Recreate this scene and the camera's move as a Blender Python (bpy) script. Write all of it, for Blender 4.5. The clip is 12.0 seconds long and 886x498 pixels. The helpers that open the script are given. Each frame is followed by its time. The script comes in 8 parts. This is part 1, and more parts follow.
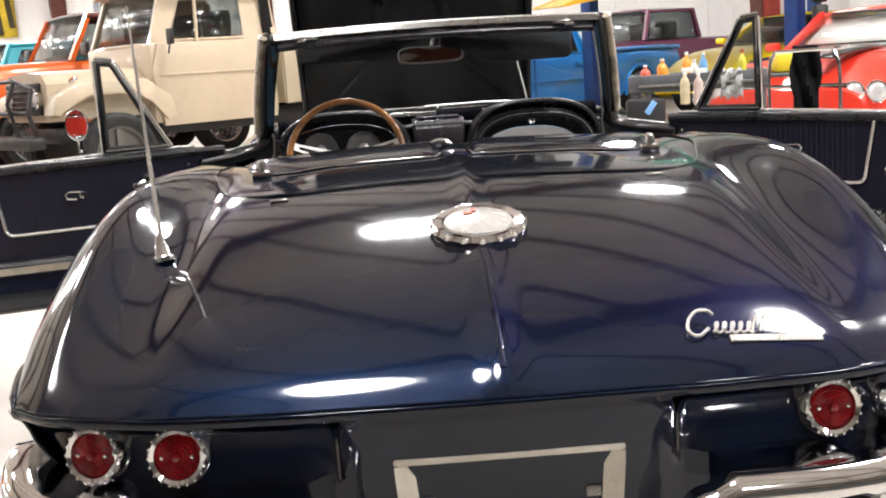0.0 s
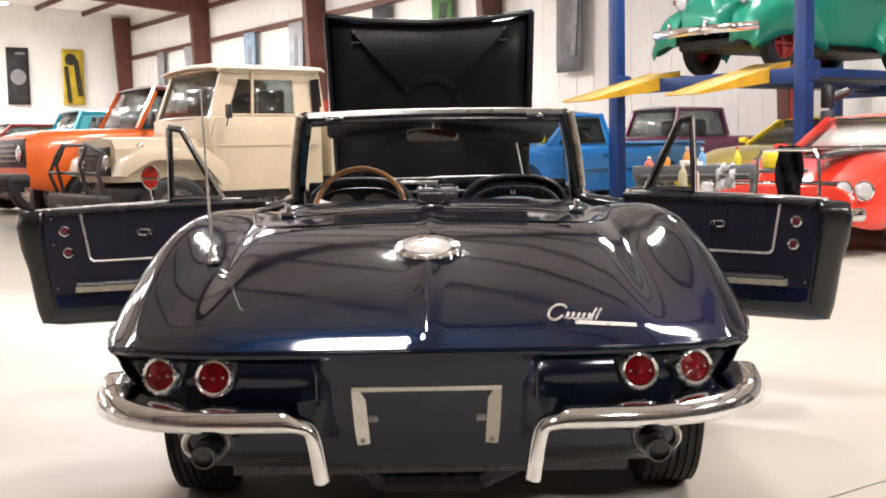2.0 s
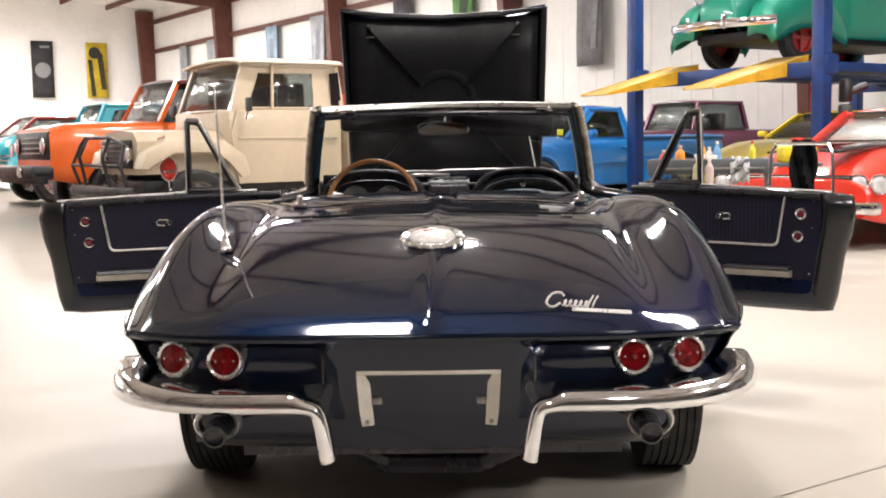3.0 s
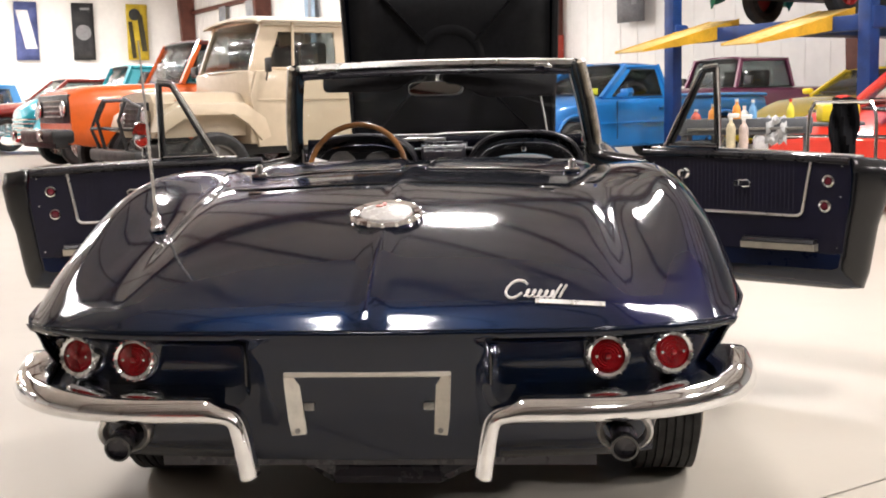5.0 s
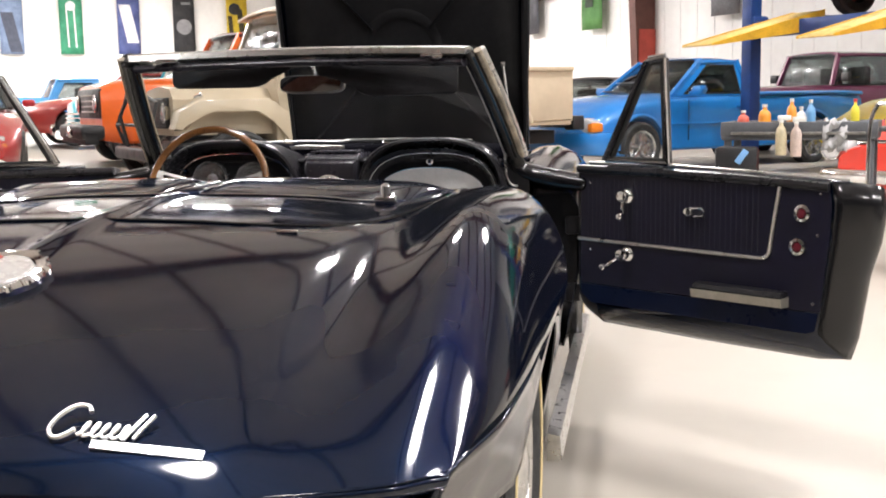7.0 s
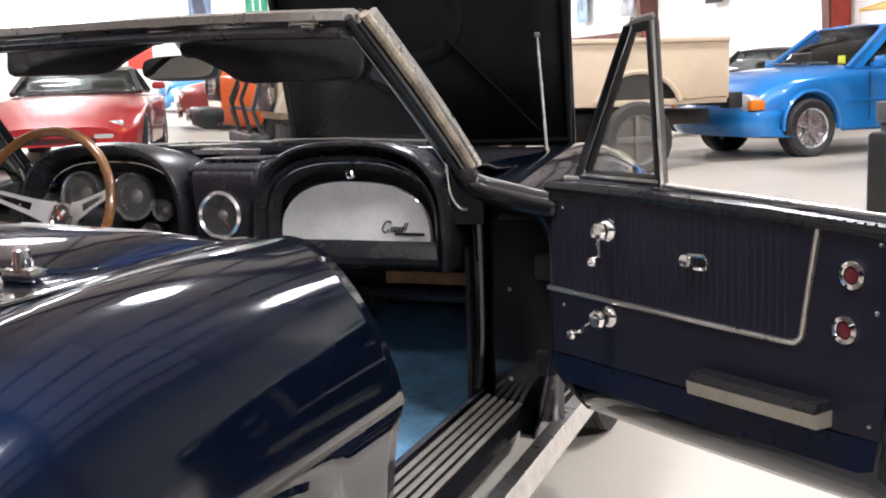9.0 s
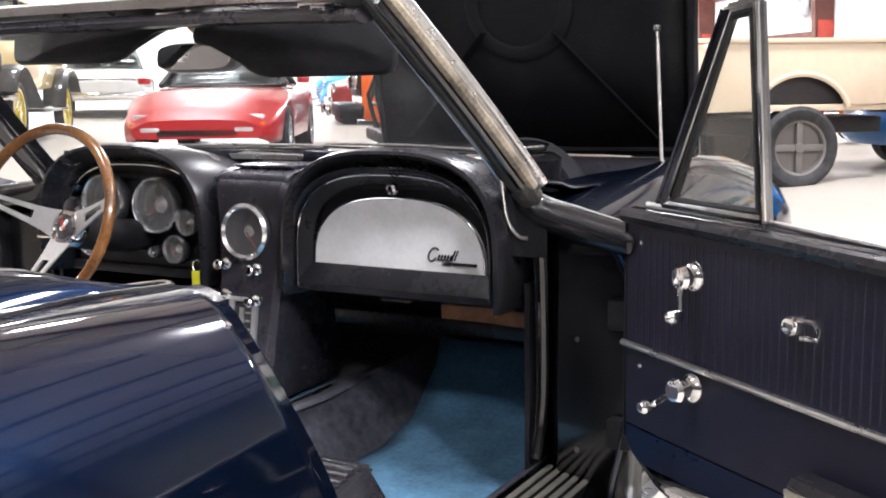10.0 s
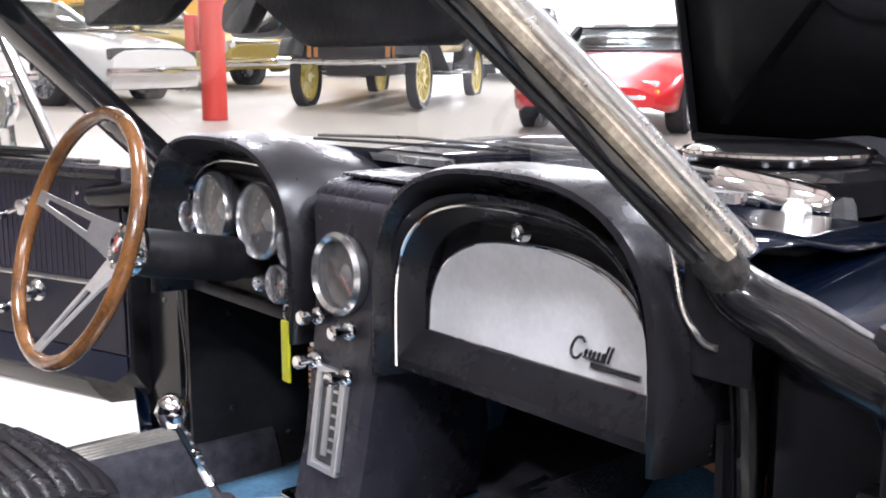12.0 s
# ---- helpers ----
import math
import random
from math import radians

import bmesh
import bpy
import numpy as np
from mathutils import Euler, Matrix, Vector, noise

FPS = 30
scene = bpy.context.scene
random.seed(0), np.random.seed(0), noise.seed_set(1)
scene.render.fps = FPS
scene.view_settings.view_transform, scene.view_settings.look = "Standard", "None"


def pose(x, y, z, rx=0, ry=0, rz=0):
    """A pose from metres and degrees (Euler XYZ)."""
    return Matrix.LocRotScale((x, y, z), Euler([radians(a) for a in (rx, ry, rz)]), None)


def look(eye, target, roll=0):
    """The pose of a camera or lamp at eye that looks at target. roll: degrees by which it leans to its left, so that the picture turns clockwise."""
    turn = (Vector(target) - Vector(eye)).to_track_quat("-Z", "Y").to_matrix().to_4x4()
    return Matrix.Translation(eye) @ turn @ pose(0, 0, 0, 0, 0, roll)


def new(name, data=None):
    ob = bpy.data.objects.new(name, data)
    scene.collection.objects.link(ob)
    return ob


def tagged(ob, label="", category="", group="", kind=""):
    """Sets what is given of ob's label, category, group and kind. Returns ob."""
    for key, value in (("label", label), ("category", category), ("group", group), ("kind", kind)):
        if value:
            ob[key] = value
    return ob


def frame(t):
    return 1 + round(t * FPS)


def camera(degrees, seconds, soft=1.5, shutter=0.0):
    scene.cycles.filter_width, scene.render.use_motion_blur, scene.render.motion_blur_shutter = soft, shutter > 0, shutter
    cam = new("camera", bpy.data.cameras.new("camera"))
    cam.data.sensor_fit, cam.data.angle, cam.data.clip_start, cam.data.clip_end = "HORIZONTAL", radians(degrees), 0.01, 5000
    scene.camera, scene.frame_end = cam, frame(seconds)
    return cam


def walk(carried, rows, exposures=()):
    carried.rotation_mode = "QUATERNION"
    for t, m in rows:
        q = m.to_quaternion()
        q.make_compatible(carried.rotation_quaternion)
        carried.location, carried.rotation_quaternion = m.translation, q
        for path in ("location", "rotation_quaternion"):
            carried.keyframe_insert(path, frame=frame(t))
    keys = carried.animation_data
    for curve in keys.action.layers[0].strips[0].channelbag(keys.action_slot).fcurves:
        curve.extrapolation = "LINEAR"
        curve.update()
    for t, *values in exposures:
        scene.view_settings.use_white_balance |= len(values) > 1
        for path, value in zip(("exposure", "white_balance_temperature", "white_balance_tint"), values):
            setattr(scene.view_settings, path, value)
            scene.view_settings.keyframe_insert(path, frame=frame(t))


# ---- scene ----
cam = camera(43.4, 12.0, soft=1.9)
PATH = [
    (0, (-0.127, -1.681, 1.142), (-0.074, 0.29, 0.809), -3.9),
    (0.5, (-0.072, -1.981, 1.119), (0.03, -0.001, 0.857), -1.8),
    (1, (-0.011, -2.271, 1.113), (-0.045, -0.288, 0.86), -1.7),
    (1.5, (0.03, -2.506, 1.111), (0.013, -0.516, 0.919), -1.3),
    (2, (0.073, -2.673, 1.106), (0.053, -0.681, 0.926), -1.1),
    (2.5, (0.113, -2.768, 1.105), (0.069, -0.777, 0.914), -1.0),
    (3, (0.124, -2.778, 1.104), (0.065, -0.788, 0.913), -1.0),
    (3.2, (0.126, -2.782, 1.102), (0.064, -0.792, 0.913), -1.1),
    (4.8, (0.291, -2.47, 1.1), (0.118, -0.495, 0.841), -0.9),
    (5, (0.342, -2.353, 1.105), (0.198, -0.375, 0.845), -1.4),
    (5.5, (0.487, -2.085, 1.104), (0.315, -0.11, 0.838), -1.5),
    (6, (0.669, -1.801, 1.103), (0.399, 0.163, 0.834), -1.3),
    (6.5, (0.868, -1.522, 1.103), (0.564, 0.437, 0.832), -1.3),
    (7, (1.055, -1.251, 1.103), (0.709, 0.701, 0.84), -1.0),
    (7.5, (1.213, -0.948, 1.106), (0.769, 0.984, 0.846), -1.1),
    (7.7, (1.27, -0.798, 1.105), (0.854, 1.141, 0.846), -1.1),
    (9.3, (1.517, 0.198, 1.12), (0.775, 2.029, 0.811), -1.6),
    (9.5, (1.521, 0.313, 1.121), (0.75, 2.132, 0.809), -1.3),
    (10, (1.512, 0.575, 1.111), (0.568, 2.313, 0.815), -0.7),
    (10.5, (1.464, 0.822, 1.114), (0.298, 2.416, 0.799), -0.6),
    (11, (1.441, 1.13, 1.129), (0.079, 2.554, 0.781), -0.9),
    (11.5, (1.394, 1.358, 1.127), (-0.066, 2.678, 0.773), -0.7),
    (12, (1.336, 1.569, 1.121), (-0.187, 2.816, 0.768), -0.2),
]
EXPOSURES = [(0, 0.2, 6350, 12), (2.0, 0.05, 6550, 14), (7.5, 0.05, 6300, 14), (9.5, 0.3, 6000, 15), (10.5, 0.8, 5900, 15), (12, 0.76, 5750, 16)]
walk(cam, [(t, look(eye, target, roll)) for t, eye, target, roll in PATH], EXPOSURES)

# ---- world, lamps, exposure ----
world = bpy.data.worlds.new("world")
scene.world = world
world.use_nodes = True
world.node_tree.nodes["Background"].inputs[0].default_value = (0.9, 0.95, 1.0, 1)
world.node_tree.nodes["Background"].inputs[1].default_value = 0.05
scene.view_settings.exposure = 0.0

# the hall: a runs along the side wall from the far corner, b along the end wall
HALL = Matrix.Translation((-14.56, 48.39, 0)) @ Matrix(((0.5795, -0.815, 0, 0), (-0.815, -0.5795, 0, 0), (0, 0, 1, 0), (0, 0, 0, 1)))
EAVE, RIDGE, HALL_A, HALL_B = 7.3, 8.8, 72.0, 44.0


def hall(a, b, z=0.0):
    return HALL @ Vector((a, b, z))


def ground(x, y=0.0):
    """Height of the floor, which rises gently towards one side and the far end of the hall."""
    d = max(0.0, min(14.0, -x - 1.5))
    side = 0.045 * (math.sqrt(d * d + 0.25) - 0.5)
    far = min(1.0, max(0.0, (y - 8.0) / 5.5)) * min(1.0, max(0.0, (x + 2.5) / 2.5))
    return max(side, 0.17 * far * far * (3 - 2 * far))


def roof_z(b):
    return EAVE + (RIDGE - EAVE) * (1 - abs(b - HALL_B / 2) / (HALL_B / 2))


# ---- materials ----
def mat(name, base, rough=0.5, metal=0.0, coat=0.0, var=0.0, scale=8.0, bump=0.0, bump_scale=60.0, spec=0.5, stain=None, emit=None, emit_strength=0.0, flake=0.0):
    """A procedural surface: base colour with broad stains and fine grain, relief and an uneven gloss."""
    m = bpy.data.materials.new(name)
    m.use_nodes = True
    nt = m.node_tree
    p = nt.nodes["Principled BSDF"]
    p.inputs["Base Color"].default_value = (*base, 1)
    p.inputs["Roughness"].default_value = rough
    p.inputs["Metallic"].default_value = metal
    p.inputs["Coat Weight"].default_value = coat
    p.inputs["Coat Roughness"].default_value = 0.04
    p.inputs["Specular IOR Level"].default_value = spec
    if emit:
        p.inputs["Emission Color"].default_value = (*emit, 1)
        p.inputs["Emission Strength"].default_value = emit_strength
    if var or bump or flake:
        tc = nt.nodes.new("ShaderNodeTexCoord")
    if var:
        big, fine = nt.nodes.new("ShaderNodeTexNoise"), nt.nodes.new("ShaderNodeTexNoise")
        big.inputs["Scale"].default_value, fine.inputs["Scale"].default_value = scale, scale * 9
        big.inputs["Detail"].default_value, fine.inputs["Detail"].default_value = 5, 3
        for n in (big, fine):
            nt.links.new(tc.outputs["Object"], n.inputs["Vector"])
        add = nt.nodes.new("ShaderNodeMath")
        add.operation = "MULTIPLY_ADD"
        nt.links.new(fine.outputs["Fac"], add.inputs[0])
        add.inputs[1].default_value = 0.5
        nt.links.new(big.outputs["Fac"], add.inputs[2])
        ramp = nt.nodes.new("ShaderNodeValToRGB")
        lo = stain or tuple(c * (1 - var) for c in base)
        hi = tuple(min(1, c * (1 + 0.6 * var)) for c in base)
        ramp.color_ramp.elements[0].position, ramp.color_ramp.elements[1].position = 0.5, 0.98
        ramp.color_ramp.elements[0].color, ramp.color_ramp.elements[1].color = (*lo, 1), (*hi, 1)
        nt.links.new(add.outputs[0], ramp.inputs[0])
        nt.links.new(ramp.outputs[0], p.inputs["Base Color"])
        mr = nt.nodes.new("ShaderNodeMapRange")
        mr.inputs["From Min"].default_value, mr.inputs["From Max"].default_value = 0.5, 1.0
        mr.inputs["To Min"].default_value, mr.inputs["To Max"].default_value = min(1, rough * 1.25), rough * 0.8
        nt.links.new(add.outputs[0], mr.inputs["Value"])
        nt.links.new(mr.outputs[0], p.inputs["Roughness"])
    if bump:
        n = nt.nodes.new("ShaderNodeTexNoise")
        n.inputs["Scale"].default_value, n.inputs["Detail"].default_value = bump_scale, 4
        nt.links.new(tc.outputs["Object"], n.inputs["Vector"])
        b = nt.nodes.new("ShaderNodeBump")
        b.inputs["Strength"].default_value, b.inputs["Distance"].default_value = bump, 0.01
        nt.links.new(n.outputs["Fac"], b.inputs["Height"])
        nt.links.new(b.outputs[0], p.inputs["Normal"])
    return m


def glass(name, tint=(1, 1, 1), rough=0.0, haze=0.0):
    """Thin pane: mostly clear, with a reflecting surface and, if asked, an uneven pale film: wiped dirt, on gauges
    painted glare.
    """
    m = bpy.data.materials.new(name)
    m.use_nodes = True
    nt = m.node_tree
    nt.nodes.remove(nt.nodes["Principled BSDF"])
    out = nt.nodes["Material Output"]
    tr, gl, mix, fr = (nt.nodes.new("ShaderNode" + k) for k in ("BsdfTransparent", "BsdfGlossy", "MixShader", "LayerWeight"))
    tr.inputs[0].default_value = (*tint, 1)
    gl.inputs["Roughness"].default_value = rough
    fr.inputs[0].default_value = 0.5
    pw, ad = nt.nodes.new("ShaderNodeMath"), nt.nodes.new("ShaderNodeMath")
    pw.operation, ad.operation = "POWER", "MULTIPLY_ADD"
    pw.inputs[1].default_value, ad.inputs[1].default_value, ad.inputs[2].default_value = 4.0, 0.7, 0.05
    nt.links.new(fr.outputs["Facing"], pw.inputs[0])
    nt.links.new(pw.outputs[0], ad.inputs[0])
    nt.links.new(ad.outputs[0], mix.inputs[0])
    nt.links.new(tr.outputs[0], mix.inputs[1])
    nt.links.new(gl.outputs[0], mix.inputs[2])
    nt.links.new(mix.outputs[0], out.inputs[0])
    if haze:
        film, over, n, tc, ramp = (nt.nodes.new("ShaderNode" + k) for k in ("BsdfDiffuse", "MixShader", "TexNoise", "TexCoord", "MapRange"))
        film.inputs[0].default_value = (0.7, 0.69, 0.67, 1)
        n.inputs["Scale"].default_value, n.inputs["Detail"].default_value, n.inputs["Distortion"].default_value = 4.0, 6, 1.2
        ramp.inputs["From Min"].default_value, ramp.inputs["From Max"].default_value = 0.35, 0.7
        ramp.inputs["To Min"].default_value, ramp.inputs["To Max"].default_value = haze * 0.6, haze * 1.7
        nt.links.new(tc.outputs["Object"], n.inputs["Vector"])
        nt.links.new(n.outputs["Fac"], ramp.inputs["Value"])
        nt.links.new(ramp.outputs[0], over.inputs[0])
        nt.links.new(mix.outputs[0], over.inputs[1])
        nt.links.new(film.outputs[0], over.inputs[2])
        nt.links.new(over.outputs[0], out.inputs[0])
    return m


NAVY = mat("navy_paint", (0.0021, 0.0066, 0.0195), 0.4, 0.8, coat=1.0, var=0.12, scale=1.3, spec=0.08)
NAVY.node_tree.nodes["Principled BSDF"].inputs["Coat Roughness"].default_value = 0.07
NAVY.node_tree.nodes["Principled BSDF"].inputs["Coat IOR"].default_value = 1.49
NAVY.node_tree.nodes["Principled BSDF"].inputs["Specular Tint"].default_value = (0.05, 0.09, 0.3, 1)
NAVY_SATIN = mat("navy_vinyl", (0.0092, 0.0086, 0.0215), 0.36, var=0.3, scale=10, bump=0.1, bump_scale=700, spec=0.45)
BLACK_VINYL = mat("black_vinyl", (0.017, 0.0163, 0.0192), 0.28, var=0.2, scale=9, bump=0.008, bump_scale=260, spec=0.36)
NAVY_BAND = mat("navy_inner_paint", (0.003, 0.0068, 0.026), 0.32, var=0.25, scale=5, spec=0.22)
BLACK_TRIM_SOFT = mat("black_moulding", (0.009, 0.009, 0.0105), 0.2, var=0.4, scale=14, bump=0.02, bump_scale=30, spec=0.55)
BLACK_SATIN = mat("black_satin", (0.033, 0.031, 0.04), 0.27, var=0.4, scale=6, bump=0.04, bump_scale=120)
BLACK_GLOSS = mat("black_gloss", (0.008, 0.008, 0.009), 0.12, coat=0.6, var=0.3, scale=5)
BLACK_DEEP = mat("black_rubber_paint", (0.019, 0.0185, 0.0205), 0.4, var=0.4, scale=7, bump=0.1, bump_scale=150, spec=0.18)
HOOD_PAD = mat("hood_underside", (0.01, 0.01, 0.011), 0.42, var=0.5, scale=4, bump=0.1, bump_scale=90, spec=0.14)
RUBBER = mat("rubber", (0.018, 0.018, 0.018), 0.75, var=0.3, scale=20, bump=0.2, bump_scale=200)
CHROME = mat("chrome", (0.82, 0.82, 0.83), 0.07, 1.0, var=0.12, scale=25)
STAINLESS = mat("brushed_stainless", (0.68, 0.67, 0.65), 0.3, 1.0, var=0.2, scale=30, bump=0.05, bump_scale=300)
STEEL_DULL = mat("dull_steel", (0.32, 0.31, 0.29), 0.45, 1.0, var=0.35, scale=25, bump=0.1, bump_scale=150)
SILVER_PANEL = mat("silver_paint", (0.95, 0.95, 0.95), 0.45, 0.0, var=0.12, scale=14)
IVORY = mat("ivory_plastic", (0.62, 0.58, 0.5), 0.4, var=0.15, scale=20)
CREAM_WEAR = mat("worn_weatherstrip", (0.42, 0.36, 0.27), 0.6, var=0.5, scale=14, stain=(0.12, 0.1, 0.08), bump=0.2, bump_scale=120)
RED_LENS = mat("red_lens", (0.25, 0.006, 0.009), 0.12, coat=0.8, var=0.5, scale=30)
AMBER = mat("amber_lens", (0.7, 0.2, 0.02), 0.15, coat=0.5, var=0.2, scale=30)
WOOD = mat("wood_rim", (0.2, 0.085, 0.025), 0.22, coat=0.7, var=0.55, scale=18)
CARPET_DARK = mat("dark_carpet", (0.078, 0.077, 0.098), 0.95, var=0.5, scale=40, bump=0.8, bump_scale=500)
MAT_BLUE = mat("floor_mat", (0.12, 0.27, 0.42), 0.9, var=0.4, scale=10, bump=0.5, bump_scale=300)
BROWN = mat("brown_paper", (0.42, 0.19, 0.08), 0.4, var=0.5, scale=20)
YELLOW_TAG = mat("yellow_tag", (0.62, 0.62, 0.02), 0.4, var=0.1, scale=40)
DIAL = mat("dial_face", (0.045, 0.045, 0.046), 0.35, var=0.2, scale=60)
DIAL_CONE = mat("dial_cone", (0.55, 0.55, 0.56), 0.35, 0.8)
WHITE_MARK = mat("white_mark", (0.8, 0.8, 0.78), 0.4)
RED_MARK = mat("red_mark", (0.35, 0.05, 0.03), 0.4)
CLEAR = glass("clear_glass", (0.96, 0.97, 0.96), haze=0.012)
# pale film on the gauges stands in for glare on their glass
GAUGE_GLASS = glass("gauge_glass", (0.94, 0.94, 0.94), haze=0.07)
SMOKE = glass("tinted_glass", (0.4, 0.44, 0.43), 0.1)
MIRROR = mat("mirror", (0.85, 0.86, 0.86), 0.02, 1.0)
WALL_WHITE = mat("white_wall_panel", (0.77, 0.76, 0.74), 0.6, var=0.08, scale=0.6)
INSUL = mat("white_insulation", (0.84, 0.82, 0.8), 0.55, var=0.14, scale=0.9, bump=0.15, bump_scale=4)
GIRT = mat("brown_steel", (0.105, 0.03, 0.019), 0.5, var=0.3, scale=3)
RED_STEEL = mat("red_steel", (0.42, 0.05, 0.03), 0.5, var=0.3, scale=3)
RED_POST = mat("red_post_paint", (0.62, 0.045, 0.03), 0.45, var=0.2, scale=4)
LIFT_BLUE = mat("lift_blue", (0.007, 0.038, 0.17), 0.4, var=0.3, scale=5)
RAMP_YELLOW = mat("ramp_yellow", (0.75, 0.44, 0.03), 0.45, var=0.25, scale=5)
LAMP_WHITE = mat("lamp_diffuser", (0.9, 0.9, 0.9), 0.4, emit=(1, 0.96, 0.9), emit_strength=18.0)
HOUSING = mat("lamp_housing", (0.6, 0.6, 0.6), 0.5)
PAPER = mat("paper", (0.75, 0.76, 0.74), 0.7, var=0.06, scale=20)
BRUSHED = mat("satin_plate", (0.74, 0.73, 0.71), 0.4, 0.92, var=0.15, scale=30)


# ---- mesh helpers ----
def part(name, bm, material, parent, label="", smooth=True, angle=40, thick=0.0):
    """Links a bmesh as one mesh object under a thing or a part."""
    bmesh.ops.recalc_face_normals(bm, faces=bm.faces)
    me = bpy.data.meshes.new(name)
    bm.to_mesh(me)
    bm.free()
    me.materials.append(material)
    if smooth:
        me.shade_smooth()
        me.set_sharp_from_angle(angle=radians(angle))
    ob = new(name, me)
    ob.parent = parent
    if label:
        ob["label"] = label
    if thick:
        md = ob.modifiers.new("thickness", "SOLIDIFY")
        md.thickness, md.offset = thick, -1
    return ob


def thing(name, label, category, m=None, group="", kind=""):
    e = new(name)
    e.empty_display_size = 0.2
    if m is not None:
        e.matrix_world = m
    return tagged(e, label, category, group, kind)


def solo(name, bm, material, label, category="", group="", kind="", **k):
    return tagged(part(name, bm, material, None, **k), label, category, group, kind)


def box(bm, c, s, m=None, bev=0.0, seg=2):
    g = bmesh.ops.create_cube(bm, size=1.0, matrix=(m or Matrix.Identity(4)) @ Matrix.Translation(c) @ Matrix.Diagonal((*s, 1)))
    if bev:
        es = list({e for v in g["verts"] for e in v.link_edges})
        bmesh.ops.bevel(bm, geom=es, offset=bev, segments=seg, affect="EDGES", profile=0.5)
    return bm


def frames_along(pts, closed=False):
    pts = [Vector(p) for p in pts]
    n = len(pts)
    out, up = [], None
    for i in range(n):
        a = pts[i - 1] if (i or closed) else pts[0]
        b = pts[(i + 1) % n] if (i < n - 1 or closed) else pts[-1]
        t = (b - a).normalized()
        if up is None:
            up = Vector((0, 0, 1)) if abs(t.z) < 0.9 else Vector((0, 1, 0))
        side = t.cross(up).normalized()
        up = side.cross(t).normalized()
        out.append((pts[i], side, up))
    return out


def sweep(bm, pts, profile, closed=False, loop=True, m=None):
    """Carries a profile of (side, up) pairs along pts; profile may be a list per point."""
    fr = frames_along(pts, closed)
    rings = []
    for i, (p, s, u) in enumerate(fr):
        pr = profile(i / max(1, len(fr) - 1)) if callable(profile) else profile
        ring = [p + s * a + u * b for a, b in pr]
        rings.append([bm.verts.new(m @ v if m else v) for v in ring])
    k = len(rings[0])
    for i in range(len(rings) - (0 if closed else 1)):
        a, b = rings[i], rings[(i + 1) % len(rings)]
        for j in range(k if loop else k - 1):
            bm.faces.new((a[j], a[(j + 1) % k], b[(j + 1) % k], b[j]))
    if not closed and loop:
        bm.faces.new(rings[0][::-1])
        bm.faces.new(rings[-1])
    return bm


def circle(r, n=8, ry=None):
    return [(r * math.cos(2 * math.pi * i / n), (ry or r) * math.sin(2 * math.pi * i / n)) for i in range(n)]


def tube(bm, pts, r, n=8, closed=False, m=None):
    return sweep(bm, pts, circle(r, n), closed, True, m)


def lathe(bm, prof, m=None, n=24, caps=True):
    """Turns (radius, height) pairs round z."""
    m = m or Matrix.Identity(4)
    rings = []
    for r, h in prof:
        if r < 1e-6:
            rings.append([bm.verts.new(m @ Vector((0, 0, h)))])
        else:
            rings.append([bm.verts.new(m @ Vector((r * math.cos(2 * math.pi * i / n), r * math.sin(2 * math.pi * i / n), h))) for i in range(n)])
    for a, b in zip(rings, rings[1:]):
        for i in range(n):
            j = (i + 1) % n
            if len(a) == 1 and len(b) > 1:
                bm.faces.new((a[0], b[i], b[j]))
            elif len(b) == 1 and len(a) > 1:
                bm.faces.new((a[i], a[j], b[0]))
            elif len(a) > 1:
                bm.faces.new((a[i], a[j], b[j], b[i]))
    if caps:
        for r in (rings[0][::-1], rings[-1]):
            if len(r) > 2:
                bm.faces.new(r)
    return bm


def sheet(bm, rows, wrap=False):
    """A surface through rows of points."""
    vs = [[bm.verts.new(p) for p in r] for r in rows]
    for a, b in zip(vs, vs[1:]):
        k = len(a)
        for j in range(k if wrap else k - 1):
            q = (a[j], a[(j + 1) % k], b[(j + 1) % k], b[j])
            if len({v for v in q}) == 4:
                bm.faces.new(q)
    return vs


def prism(bm, poly, d, m=None, bev=0.0):
    """A polygon in x, y pushed d along z."""
    m = m or Matrix.Identity(4)
    lo = [bm.verts.new(m @ Vector((x, y, 0))) for x, y in poly]
    hi = [bm.verts.new(m @ Vector((x, y, d))) for x, y in poly]
    k = len(poly)
    fs = [bm.faces.new(lo[::-1]), bm.faces.new(hi)]
    for i in range(k):
        fs.append(bm.faces.new((lo[i], lo[(i + 1) % k], hi[(i + 1) % k], hi[i])))
    if bev:
        es = list({e for f in fs[:2] for e in f.edges})
        bmesh.ops.bevel(bm, geom=es, offset=bev, segments=2, affect="EDGES", profile=0.5)
    return bm


